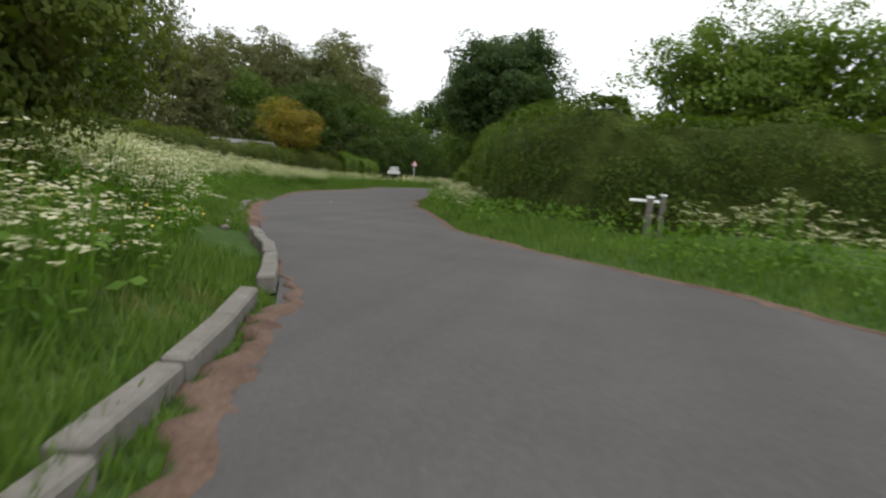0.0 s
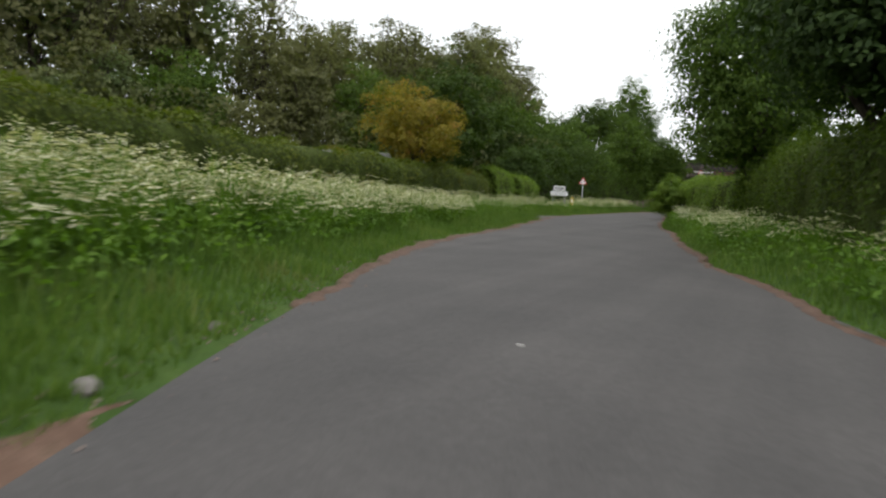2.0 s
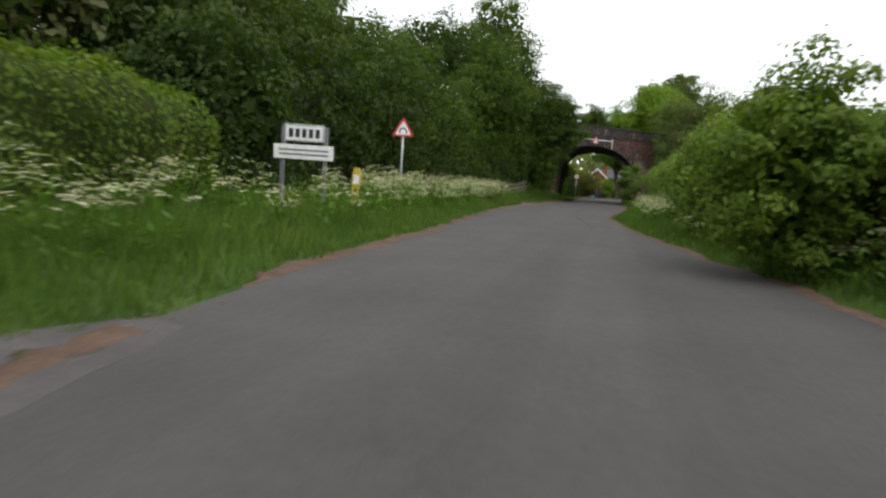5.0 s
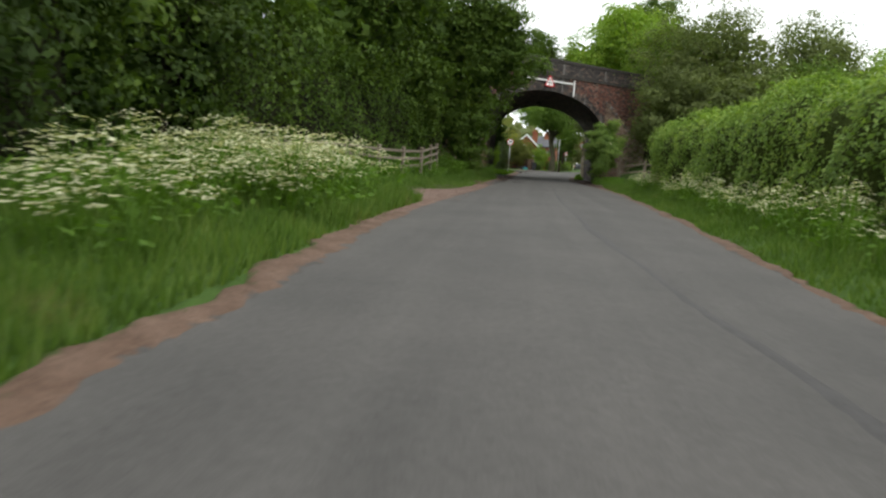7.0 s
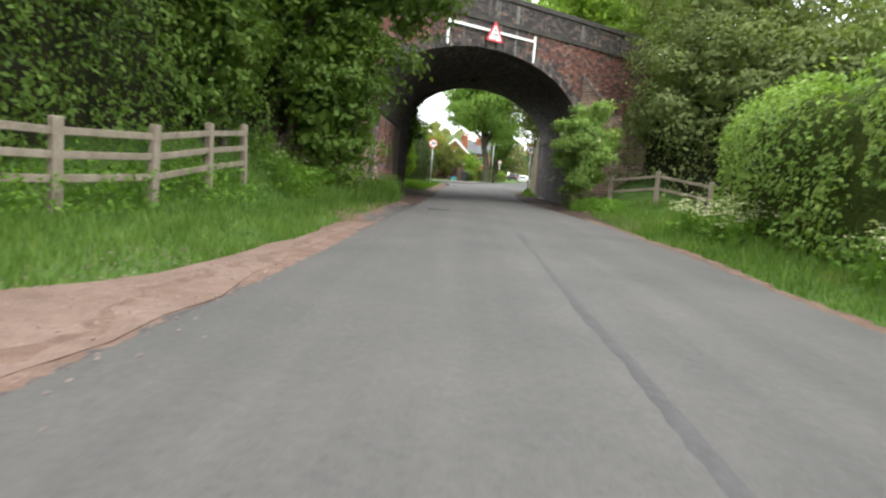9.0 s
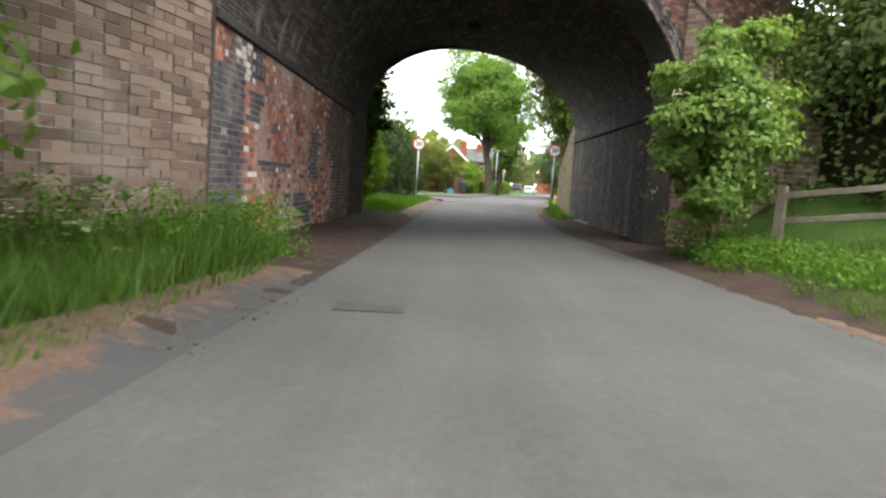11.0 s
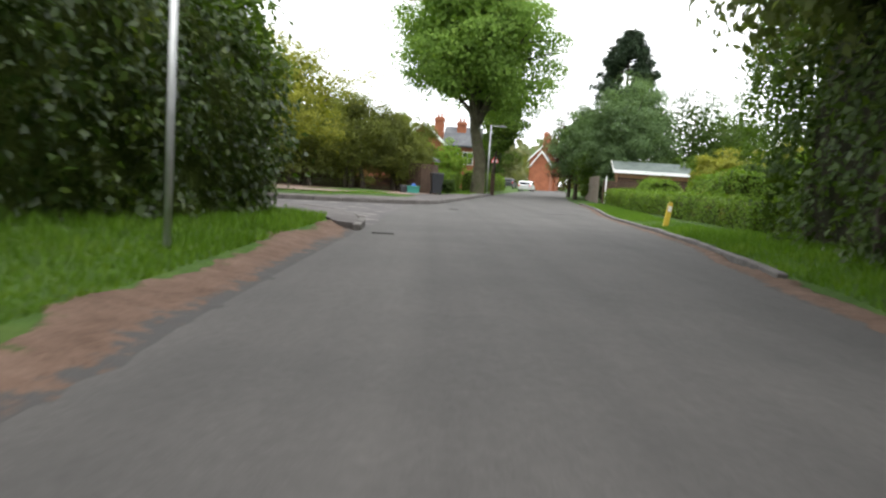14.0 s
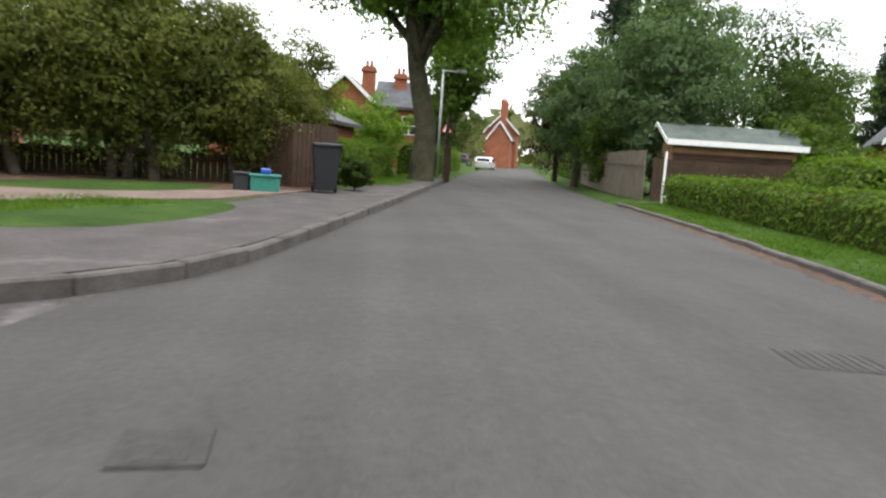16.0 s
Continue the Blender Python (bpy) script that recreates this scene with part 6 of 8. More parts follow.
wheelie_bin(2.15, 53.2, 8, "black wheelie bin standing on the footway")
crate = thing("recycling_box", (1.05, 52.3, 0.135), "green plastic recycling box on the footway", "bin", rz=10)
part("body", box(-0.28, 0.28, -0.18, 0.18, 0.0, 0.33, 0.02), GREEN_PLASTIC, crate)
part("rim", box(-0.31, 0.31, -0.21, 0.21, 0.30, 0.345, 0.012), GREEN_PLASTIC, crate)
part("contents", box(-0.09, 0.12, -0.1, 0.1, 0.33, 0.46, 0.03), BLUE_PAINT, crate, "blue bottle or carton on top")
caddy = thing("food_caddy", (0.62, 52.25, 0.135), "small black food caddy beside a box", "bin", rz=5)
part("body", box(-0.15, 0.15, -0.14, 0.14, 0, 0.32, 0.025), BLACK_PLASTIC, caddy)
part("lid", box(-0.165, 0.165, -0.155, 0.155, 0.32, 0.37, 0.015), BLACK_PLASTIC, caddy)


def car(name, x, y, rz, paint, label, L=4.1, W=1.7, H=1.45, van=False):
    ob = thing(name, (x, y, ground_z(x, y) + 0.02), label, "van" if van else "car", rz=rz)
    h = L / 2
    if van:
        prof = [(-h, 0.35), (h, 0.35), (h, 0.95), (h - 0.7, 1.12), (h - 1.4, H), (-h + 0.05, H), (-h, H - 0.2)]
        win = [(h - 0.85, 1.12), (h - 1.42, H - 0.12), (h - 1.9, H - 0.12), (h - 1.9, 1.12)]
    else:
        prof = [(-h, 0.35), (h, 0.35), (h, 0.75), (h - 1.1, 0.92), (h - 1.8, H), (-h + 0.9, H), (-h + 0.2, 0.95), (-h, 0.9)]
        win = [(h - 1.25, 0.93), (h - 1.85, H - 0.1), (-h + 0.95, H - 0.1), (-h + 0.4, 0.95)]
    bm = prism([(a, b) for a, b in prof], -W / 2, W / 2)
    bmesh.ops.bevel(bm, geom=list(bm.edges), offset=0.06, segments=2, affect="EDGES")
    part("body", bm, paint, ob)
    for s in (-1, 1):
        part("side_window", prism(win, s * (W / 2 + 0.004), s * (W / 2 - 0.02)), GLASS, ob)
    part("windscreen", prism([(-W / 2 + 0.12, 0), (W / 2 - 0.12, 0), (W / 2 - 0.2, 0.5), (-W / 2 + 0.2, 0.5)], 0, 0.012), GLASS, ob).matrix_basis = pose(h - (0.62 if van else 1.05), 0, 0.98, 42 if not van else 40, 0, 90)
    part("rear_window", box(-h - 0.006, -h + 0.03, -W / 2 + 0.2, W / 2 - 0.2, 0.98, 1.28 if not van else 1.4), GLASS, ob)
    for sx in (-h + 0.75, h - 0.8):
        for s in (-1, 1):
            w = part("wheel", cyl(0.31, 0.31, -0.1, 0.1, 18), RUBBER, ob)
            w.matrix_basis = pose(sx, s * (W / 2 - 0.08), 0.31, 90, 0, 0)
            part("rim", cyl(0.19, 0.19, -0.105, 0.105, 12), SILVER_PAINT, w)
    for s in (-1, 1):
        part("headlight", box(h - 0.1, h + 0.01, s * 0.62 - 0.14, s * 0.62 + 0.14, 0.62, 0.76, 0.02), SIGN_WHITE, ob)
        part("rear_light", box(-h - 0.01, -h + 0.06, s * 0.72 - 0.08, s * 0.72 + 0.08, 0.7, 0.95, 0.02), SIGN_RED, ob)
    return ob


car("car", -8.3, 53.6, 100, BLUE_PAINT, "blue car parked on the gravel drive", H=1.45)
car("van", -8.3, 46.7, -10, VAN_WHITE, "white pickup van parked on the drive", 4.6, 1.8, 1.9, True)
car("car", 14.7, 113, 74, SILVER_PAINT, "silver car parked far along the street")
car("car", 13.4, 122, 74, BLACK_PLASTIC, "dark car far along the street")

# lamp post and telegraph pole along the street
lamp = thing("street_lamp", (6.05, 71.5, 0.14), "tall grey street lamp beside the footway", "street lamp")
part("column", cyl(0.07, 0.045, -0.2, 4.9, 10), GALV, lamp, smooth=True)
part("arm", box(0, 0.75, -0.025, 0.025, 4.82, 4.88, 0.006), GALV, lamp)
part("lantern", box(0.6, 1.1, -0.08, 0.08, 4.78, 4.92, 0.03), SIGN_BACK, lamp)
pole = thing("telegraph_pole", (7.3, 80, 0.14), "weathered wooden telegraph pole", "pole")
part("pole", cyl(0.08, 0.06, -0.3, 6.2, 10), BARK, pole, smooth=True)
part("crossarm", box(-0.5, 0.5, -0.04, 0.04, 5.6, 5.7, 0.01), TIMBER, pole)
stake = thing("garden_post", (11.45, 57.9, ground_z(11.45, 57.9)), "thin white post with a bent hose", "post")
part("post", box(-0.03, 0.03, -0.03, 0.03, -0.2, 1.5, 0.006), WHITE, stake)
hv, hf = tube([(0.05, -0.02, 0.25), (0.12, -0.05, 0.12), (0.25, -0.12, 0.04), (0.4, -0.2, 0.03)], [0.025] * 4, 6)
child("hose", mesh_from("hose", hv, hf, WHITE, smooth=True), stake)
gatepost = thing("gate_post", (6.1, 67.6, 0.13), "short brown gate post beside a hedge", "post")
part("post", box(-0.14, 0.14, -0.14, 0.14, -0.2, 1.25, 0.02), BROWN_WOOD, gatepost)
part("cap", box(-0.17, 0.17, -0.17, 0.17, 1.25, 1.32, 0.02), BROWN_WOOD, gatepost)

# long low farm shed behind the hedge
barn = thing("farm_shed", (-8.9, -79.3, 0.95), "long low shed with weathered tin roof", "shed", rz=30.6)
part("wall", box(0, 6.3, 0, 3.2, -1.3, 1.45), BROWN_WOOD, barn)
part("roof", prism([(-0.3, 1.35), (3.5, 1.75), (3.5, 1.83), (-0.3, 1.43)], -0.2, 6.5, "x"), TIN, barn, "weathered corrugated tin roof")
for k in range(2):
    part("roof_sheet", box(0.3 + k * 3.0, 1.6 + k * 3.0, -0.32, -0.26, 1.36, 1.46), TIN, barn)


# manholes, drain and litter
def cover(name, x, y, w, d, rz, label, slots):
    ob = thing(name, (x, y, 0.005), label, "drain cover", rz=rz)
    part("frame", box(-w / 2, w / 2, -d / 2, d / 2, 0, 0.022), IRON, ob)
    for k in range(slots):
        f = -w / 2 + w * (k + 0.5) / slots
        part("slot", box(f - w / slots * 0.3, f + w / slots * 0.3, -d / 2 + 0.03, d / 2 - 0.03, 0.0225, 0.025), IRON, ob)
    return ob


cover("drain_grate", 5.88, 41.85, 0.58, 0.42, -8, "slotted iron drain grate in the asphalt", 9)
cover("manhole_cover", 2.55, 40.45, 0.3, 0.3, 6, "dark iron manhole cover in the asphalt", 1)
cover("drain_grate", 0.55, -3.25, 0.55, 0.4, 4, "slotted iron drain grate at the lane's edge", 8)
cover("drain_grate", 1.13, 30.1, 0.34, 0.22, 4, "slotted iron drain grate by the kerb", 6)
lit = thing("litter", (10.7, -98.7, 0.025), "scrap of pale litter on the asphalt", "litter")
part("scrap", prism([(-0.03, 0), (0.01, -0.012), (0.035, 0.005), (0.015, 0.016), (-0.02, 0.013)], 0, 0.008, "z"), LITTER, lit)

# ---- hedges ----
hedge("hedge", [(10.6, -119.5), (8.6, -113.5), (5.4, -105.5), (2.6, -97), (0.3, -87.5), (-1.3, -77), (-2.2, -69.5), (-3.4, -62)], 1.72, 1.7, 0.6, "long clipped hawthorn hedge on the bank, browning on top", HEDGE_L, 240, 0.055, 31, side=-1, rough=0.16, clump=0.14)
hedge("hedge", [(-2.5, -64.6), (-2.9, -62), (-3.3, -59.8)], 2.35, 2.2, 0.3, "rounded clipped hedge end behind cow parsley", HEDGE_R, 200, 0.055, 32, side=-1)
hedge("hedge", [(-3.1, -58.6), (-3.5, -55.4), (-4.0, -52.4)], 2.2, 2.0, 0.3, "clipped green hedge behind the village sign", HEDGE_R, 200, 0.055, 33, side=-1)
hedge("hedge", [(30, -106.5), (27, -105.2), (24.3, -104.6), (22.2, -104.7), (20.5, -105.5), (18.9, -105.2), (17.2, -102.4), (15.7, -98.4), (14.5, -94.2), (13.4, -89), (12.4, -83), (11.5, -77), (10.6, -72.6)], 2.95, 2.7, 0.25, "tall rounded hawthorn hedge along the inside of the bend", HEDGE_DEEP, 270, 0.055, 34, side=1, bulge=0.15, rough=0.2, clump=0.2)
hedge("hedge", [(10.2, -69.3), (9.0, -65), (7.9, -60.2), (6.8, -55.6), (5.75, -51.4), (5.15, -48.2), (5.1, -46)], 2.4, 2.0, 0.25, "clipped green hedge running out towards the lane", HEDGE_R, 240, 0.055, 35, side=1, clump=0.14)
hedge("hedge", [(5.25, -45.4), (5.5, -42.5), (5.8, -38), (6.0, -31), (6.2, -22), (6.25, -14), (6.2, -9), (6.5, -6.6)], 2.9, 2.6, 0.25, "high bushy fresh-green hedge beside the lane", HEDGE_BUSHY, 300, 0.06, 36, side=1, bulge=0.16, rough=0.2, clump=0.28)
hedge("hedge", [(9.15, 35.2), (9.75, 42), (10.2, 48), (10.9, 54), (11.3, 57.5)], 0.84, 1.1, 0.14, "low clipped privet garden hedge with coppery tips", HEDGE_BOX, 420, 0.045, 37, side=1, bulge=0.05, rough=0.08)
for k, (foot, h, w) in enumerate((([(10.7, 41.2), (11.1, 45.0)], 1.6, 1.9), ([(10.75, 48.6), (11.15, 51.6)], 1.38, 1.6), ([(11.4, 36.8), (11.8, 39.0)], 1.5, 1.7))):
    hedge("hedge", foot, h, w, 0.14, "rounded privet clump rising behind a clipped hedge", HEDGE_BOX, 380, 0.05, 380 + k, side=1, bulge=0.1, round_=0.6, rough=0.12)
hedge("hedge", [(2.45, 56.4), (2.95, 60.0)], 1.25, 1.2, 0.13, "square clipped garden hedge beside the footway", HEDGE_BOX, 300, 0.045, 39, side=-1, bulge=0.03, rough=0.06, round_=0.15)
hedge("hedge", [(3.1, 61.4), (3.9, 66.5)], 1.3, 1.2, 0.13, "square clipped garden hedge beside the footway", HEDGE_BOX, 300, 0.045, 40, side=-1, bulge=0.03, rough=0.06, round_=0.15)
hedge("hedge", [(5.3, 69.5), (7.0, 78), (9.6, 92)], 1.5, 1.3, 0.13, "green garden hedge along the far footway", HEDGE_BOX, 160, 0.06, 41, side=-1, bulge=0.06)
hedge("hedge", [(14.8, 78), (17.5, 92), (22, 112)], 1.9, 1.6, 0.13, "dark garden hedge along the far street", LEAF_MID, 150, 0.07, 42, side=1, bulge=0.14)

# ---- trees and shrubs: the lane ----
gz = ground_z
tree("shrub", (13.3, -115.3, gz(13.3, -115.3)), "dark yellow-green hawthorn bush leaning over the verge", HEDGE_L, 2.0, (2.1, 2.1, 2.4), 90, 24000, 0.05, 0.10, BARK, 51, category="shrub", stems=4, limbs=14, low=-0.95)
tree("shrub", (9.2, -118.6, gz(9.2, -118.6)), "dark hawthorn bush on the bank", HEDGE_L, 2.3, (2.6, 2.6, 2.3), 50, 6000, 0.075, 0.10, BARK, 52, category="shrub", stems=3, limbs=12, low=-0.95)
tree("chestnut_tree", (14.3, -87.6, gz(14.3, -87.6)), "dense dark green rounded chestnut behind the hedge", LEAF_CHESTNUT, 5.0, (3.15, 3.15, 2.9), 190, 28000, 0.095, 0.3, BARK, 53, limbs=26, low=-0.75, aspect=0.5, fork=0.3, core=0.25, fringe=0.08)
tree("ash_tree", (11.3, -72.0, gz(11.3, -72.0)), "leafy ash tree standing behind the hedge", LEAF_MID, 5.9, (3.8, 3.8, 4.7), 130, 32000, 0.10, 0.24, BARK, 54, limbs=40, low=-0.95, fork=0.25, core=0.07, fringe=0.2, twigs=30)
for k, (x, y, h, r0) in enumerate([(22.6, -99.4, 5.9, 2.2), (25.2, -99.2, 6.3, 2.5), (28.2, -99.8, 5.8, 2.4), (31.2, -100.6, 5.2, 2.2)]):
    tree("hawthorn_tree", (x, y, gz(x, y)), "unclipped bushy hawthorn behind the hedge", HEDGE_R, h * 0.52, (r0 * 1.1, r0, h * 0.56), 60, 15000, 0.07, 0.12, BARK, 60 + k, group="hawthorns behind the hedge", stems=2, limbs=16, fringe=0.3, twigs=14)
tree("maple_tree", (-3.1, -74.3, gz(-3.1, -74.3)), "small golden-leaved maple behind the hedge", LEAF_YELLOW, 3.3, (2.6, 2.6, 2.0), 60, 9500, 0.065, 0.10, BARK, 70, limbs=14, low=-0.7)
tree("sycamore_tree", (-5.4, -66, gz(-5.4, -66)), "broad dark green sycamore behind the hedge", LEAF_DARK, 4.6, (3.4, 3.4, 3.9), 70, 9000, 0.11, 0.25, BARK, 71, limbs=18)
tree("shrub", (6.0, -54.6, gz(6.0, -54.6)), "olive hawthorn bush leaning out of the hedge", HEDGE_R, 1.45, (1.2, 1.7, 1.4), 80, 10000, 0.055, 0.05, BARK, 73, lean=(-0.35, 0.0), limbs=12, category="shrub", stems=3, low=-0.98)
tree("ash_tree", (17.5, -44, gz(17.5, -44)), "leafy green tree beyond the hedge", LEAF_MID, 2.6, (3.0, 3.0, 1.9), 50, 6500, 0.11, 0.2, BARK, 74, limbs=16)

# woodland on the far side: a few trees built once, repeated
wood_kinds = []
for k, (mat, h, rr, lv, tw, fr) in enumerate([(LEAF_WOOD, 9.2, (3.5, 3.5, 5.2), 5200, 60, 0.25), (LEAF_WOOD, 8.2, (4.1, 4.1, 5.4), 5600, 50, 0.2), (LEAF_WOOD_PALE, 10.2, (2.7, 2.7, 4.8), 2300, 90, 0.35), (LEAF_MID, 7.2, (3.9, 3.9, 5.4), 4200, 12, 0.12)]):
    wood_kinds.append((mat, h, rr, lv, tw, fr))
rows = []
r_ = np.random.default_rng(77)
front = [(-33, -100), (-30, -88), (-26, -76), (-22, -64), (-17, -53), (-12.5, -45), (-10.5, -37), (-10.5, -29), (-11.5, -21)]
for depth in range(3):
    pts, dirs, u = along(front, 5.0 if depth else 5.2)
    for i, p in enumerate(pts):
        q = p + np.array([-dirs[i][1], dirs[i][0]]) * (depth * 6.0) + r_.normal(scale=0.9, size=2)
        rows.append((q[0], q[1], depth))
made = {}
for i, (x, y, depth) in enumerate(rows):
    k = int(r_.choice([0, 1, 3, 1] if depth == 0 else [0, 2, 2, 0]))
    if depth == 0 and y > -56:
        k = 3
    s = r_.uniform(0.92, 1.2) * (0.74 if depth == 0 else 1.02)
    m = pose(x, y, gz(x, y) - 0.05, 0, 0, r_.uniform(0, 360)) @ Matrix.Diagonal((s, s, s, 1))
    if k not in made:
        mat, h, rr, lv, tw, fr = wood_kinds[k]
        names = ["brownish leafy woodland tree", "broad brownish woodland tree", "tall thin-leaved woodland tree with bare twigs", "dense green woodland tree"]
        made[k] = tree("woodland_tree", (x, y, gz(x, y) - 0.05), names[k] + " in a dense row", mat, h, rr, 70, lv, 0.165 if k != 2 else 0.14, 0.2, BARK, 80 + k, limbs=26, group="woodland trees", twigs=tw, fringe=fr, low=-1.0, core=0.12)
        made[k].matrix_basis = m
    else:
        c = copy_thing(made[k], pose(0, 0, 0))
        c.matrix_basis = m

# undergrowth before the wood
pts, dirs, u = along([(-31, -97), (-24, -74), (-15.5, -53), (-9.5, -44), (-8.5, -34)], 0.5)
n_ = 60000
i_ = r_.integers(0, len(pts), n_)
hz_ = (r_.random((n_, 1)) ** 0.9) * 6.4 + 0.2
nrm_ = np.stack([-dirs[:, 1], dirs[:, 0]], 1)
pp = np.concatenate([pts[i_] + nrm_[i_] * (r_.random((n_, 1)) * 7.0 - 1.0) + r_.normal(scale=0.7, size=(n_, 2)), hz_], 1)
v, q = leaf_quads(pp, unit(r_.normal(size=(n_, 3)) + np.array([0.6, -0.4, 0.5])), 0.17 * r_.uniform(0.6, 1.4, n_), 0.6, r_)
tagged(new("undergrowth", fast_mesh("undergrowth", v, q, None, [LEAF_WOOD])), "tangled brownish undergrowth along the wood's edge", "undergrowth", "", "stuff")

# leafy wall of trees up to the bridge
hedge("thicket", [(-5.6, -49), (-6.0, -42), (-6.2, -34), (-6.6, -27.5)], 4.6, 3.0, 0.2, "wild leafy thicket of hawthorn and hazel", LEAF_DARK, 170, 0.085, 45, side=-1, rough=0.8, bulge=0.28, back=0.2, category="thicket", clump=0.75)
hedge("thicket", [(-6.4, -23.0), (-5.7, -18.8), (-4.7, -14.4), (-3.9, -10.4), (-3.2, -7.0), (-2.6, -3.6)], 4.8, 3.0, 0.25, "wild leafy thicket behind a rail fence", LEAF_MID, 380, 0.058, 46, side=-1, rough=0.8, bulge=0.28, back=0.2, category="thicket", clump=0.75)
bank = [(-7.4, -47, 2.9, 3.6, LEAF_DARK), (-8.2, -43, 3.2, 4.4, LEAF_DARK), (-7.6, -39, 3.0, 4.2, LEAF_DARK), (-8.0, -35, 3.2, 4.8, LEAF_DARK), (-7.9, -31, 3.2, 5.0, LEAF_DARK), (-8.6, -27, 3.2, 5.0, LEAF_MID),
        (-8.4, -22.6, 3.2, 5.2, LEAF_DARK), (-8.0, -18.8, 3.2, 5.2, LEAF_MID), (-7.2, -15, 3.2, 5.2, LEAF_MID), (-6.4, -11.4, 3.1, 5.0, LEAF_DARK), (-4.9, -8.4, 2.9, 5.2, LEAF_MID), (-3.6, -5.2, 2.6, 5.6, LEAF_MID), (-2.9, -2.9, 2.4, 5.8, LEAF_MID)]
for k, (x, y, r0, h, mat) in enumerate(bank):
    tree("thicket_tree", (x, y, gz(x, y)), "dense leafy thicket tree reaching to the ground" if k < 10 else "leafy thicket tree overhanging the brick arch", mat, h * 0.78 if h > 4 else h * 0.6, (r0, r0 * 0.95, h * 0.8), 80, 5200, 0.108, 0.14, BARK, 100 + k, group="thicket beside the lane", stems=2, limbs=16, low=-0.98, fringe=0.2)
tree("thicket_tree", (-3.7, -5.6, gz(-3.7, -5.6)), "leafy tree leaning out over the lane before the arch", LEAF_MID, 4.9, (2.5, 1.5, 3.0), 110, 17000, 0.08, 0.15, BARK, 125, lean=(2.35, 0.3), limbs=16, group="thicket beside the lane", fringe=0.2)
for x, y, r0, h, k in ((-1.95, -5.7, 1.4, 4.6, 0), (-3.9, -8.3, 1.2, 4.2, 1)):
    tree("shrub", (x, y, gz(x, y)), "leafy hazel bush beside the wing wall", LEAF_MID, h * 0.52, (r0, r0, h * 0.5), 60, 6500, 0.07, 0.07, BARK, 140 + k, category="shrub", stems=4, limbs=12, low=-0.98, fringe=0.2)
# taller trees behind
for k, (x, y, h, r0) in enumerate([(-5.2, -7.5, 10.5, 3.4), (-5.6, -12.5, 10.5, 3.4), (-7.0, -3.0, 12.0, 3.4)]):
    tree("thicket_tree", (x, y, gz(x, y)), "tall leafy tree beside the railway arch", LEAF_MID if k else LEAF_DARK, h * 0.62, (r0, r0, h * 0.42), 80, 6500, 0.11, 0.2, BARK, 145 + k, group="tall trees behind the thicket", limbs=18, fringe=0.2)
for k, (x, y, h) in enumerate([(-12, -44, 9.5), (-12.5, -36, 10.5), (-13, -27, 10), (-12, -19, 10), (-11, -11, 9.5), (-9.5, -4.5, 8.5)]):
    tree("thicket_tree", (x, y, gz(x, y)), "tall leafy tree behind the thicket", LEAF_MID if k % 2 else LEAF_DARK, h * 0.62, (3.8, 3.8, h * 0.42), 60, 4600, 0.14, 0.2, BARK, 130 + k, group="tall trees behind the thicket", limbs=18)
# embankment shrubs on the other side
hedge("thicket", [(6.9, 4.6), (7.3, 2.9), (8.6, 1.4), (10.0, 0.0), (12.0, -1.6), (17, -4.2)], 5.2, 3.4, 0.3, "wild hawthorn thicket against the railway embankment", LEAF_HAW, 160, 0.075, 47, side=-1, rough=0.8, bulge=0.28, back=0.1, category="thicket", clump=0.75)
for k, (x, y, r0, h, mat) in enumerate([(9.8, 2.8, 2.6, 5.4, LEAF_HAW), (12.6, 0.6, 3.0, 6.2, LEAF_HAW), (16.0, 0.6, 3.4, 6.4, LEAF_MID), (20.5, 1.5, 3.6, 6.4, LEAF_MID), (26, 4.5, 3.8, 6.6, LEAF_FRESH), (9.4, 10.2, 2.6, 4.4, LEAF_FRESH), (14, 9.0, 3.0, 4.6, LEAF_FRESH), (19.5, 8.5, 3.4, 4.6, LEAF_MID)]):
    tree("embankment_tree", (x, y, gz(x, y)), "hawthorn thicket in leaf on the railway embankment", mat, h * 0.6, (r0, r0, h * 0.55), 80, 8000, 0.105, 0.13, BARK, 150 + k, group="embankment thicket", stems=2, limbs=14, low=-0.98, fringe=0.25)
for k, (x, y, h, r0, mat) in enumerate([(11.5, 7.5, 7.0, 3.2, LEAF_MID), (16.5, 6.5, 6.0, 3.4, LEAF_DARK)]):
    tree("embankment_tree", (x, y, gz(x, y)), "bushy tree rising above the railway embankment", mat, h * 0.56, (r0, r0, h * 0.5), 60, 5600, 0.11, 0.15, BARK, 160 + k, group="embankment thicket", limbs=14, low=-0.95, fringe=0.25)
tree("hawthorn_tree", (11.8, 4.4, gz(11.8, 4.4)), "broad olive-green hawthorn beside the railway arch", LEAF_HAW, 5.2, (4.9, 3.6, 5.4), 140, 26000, 0.085, 0.22, BARK, 166, limbs=24, low=-0.98, fringe=0.2)
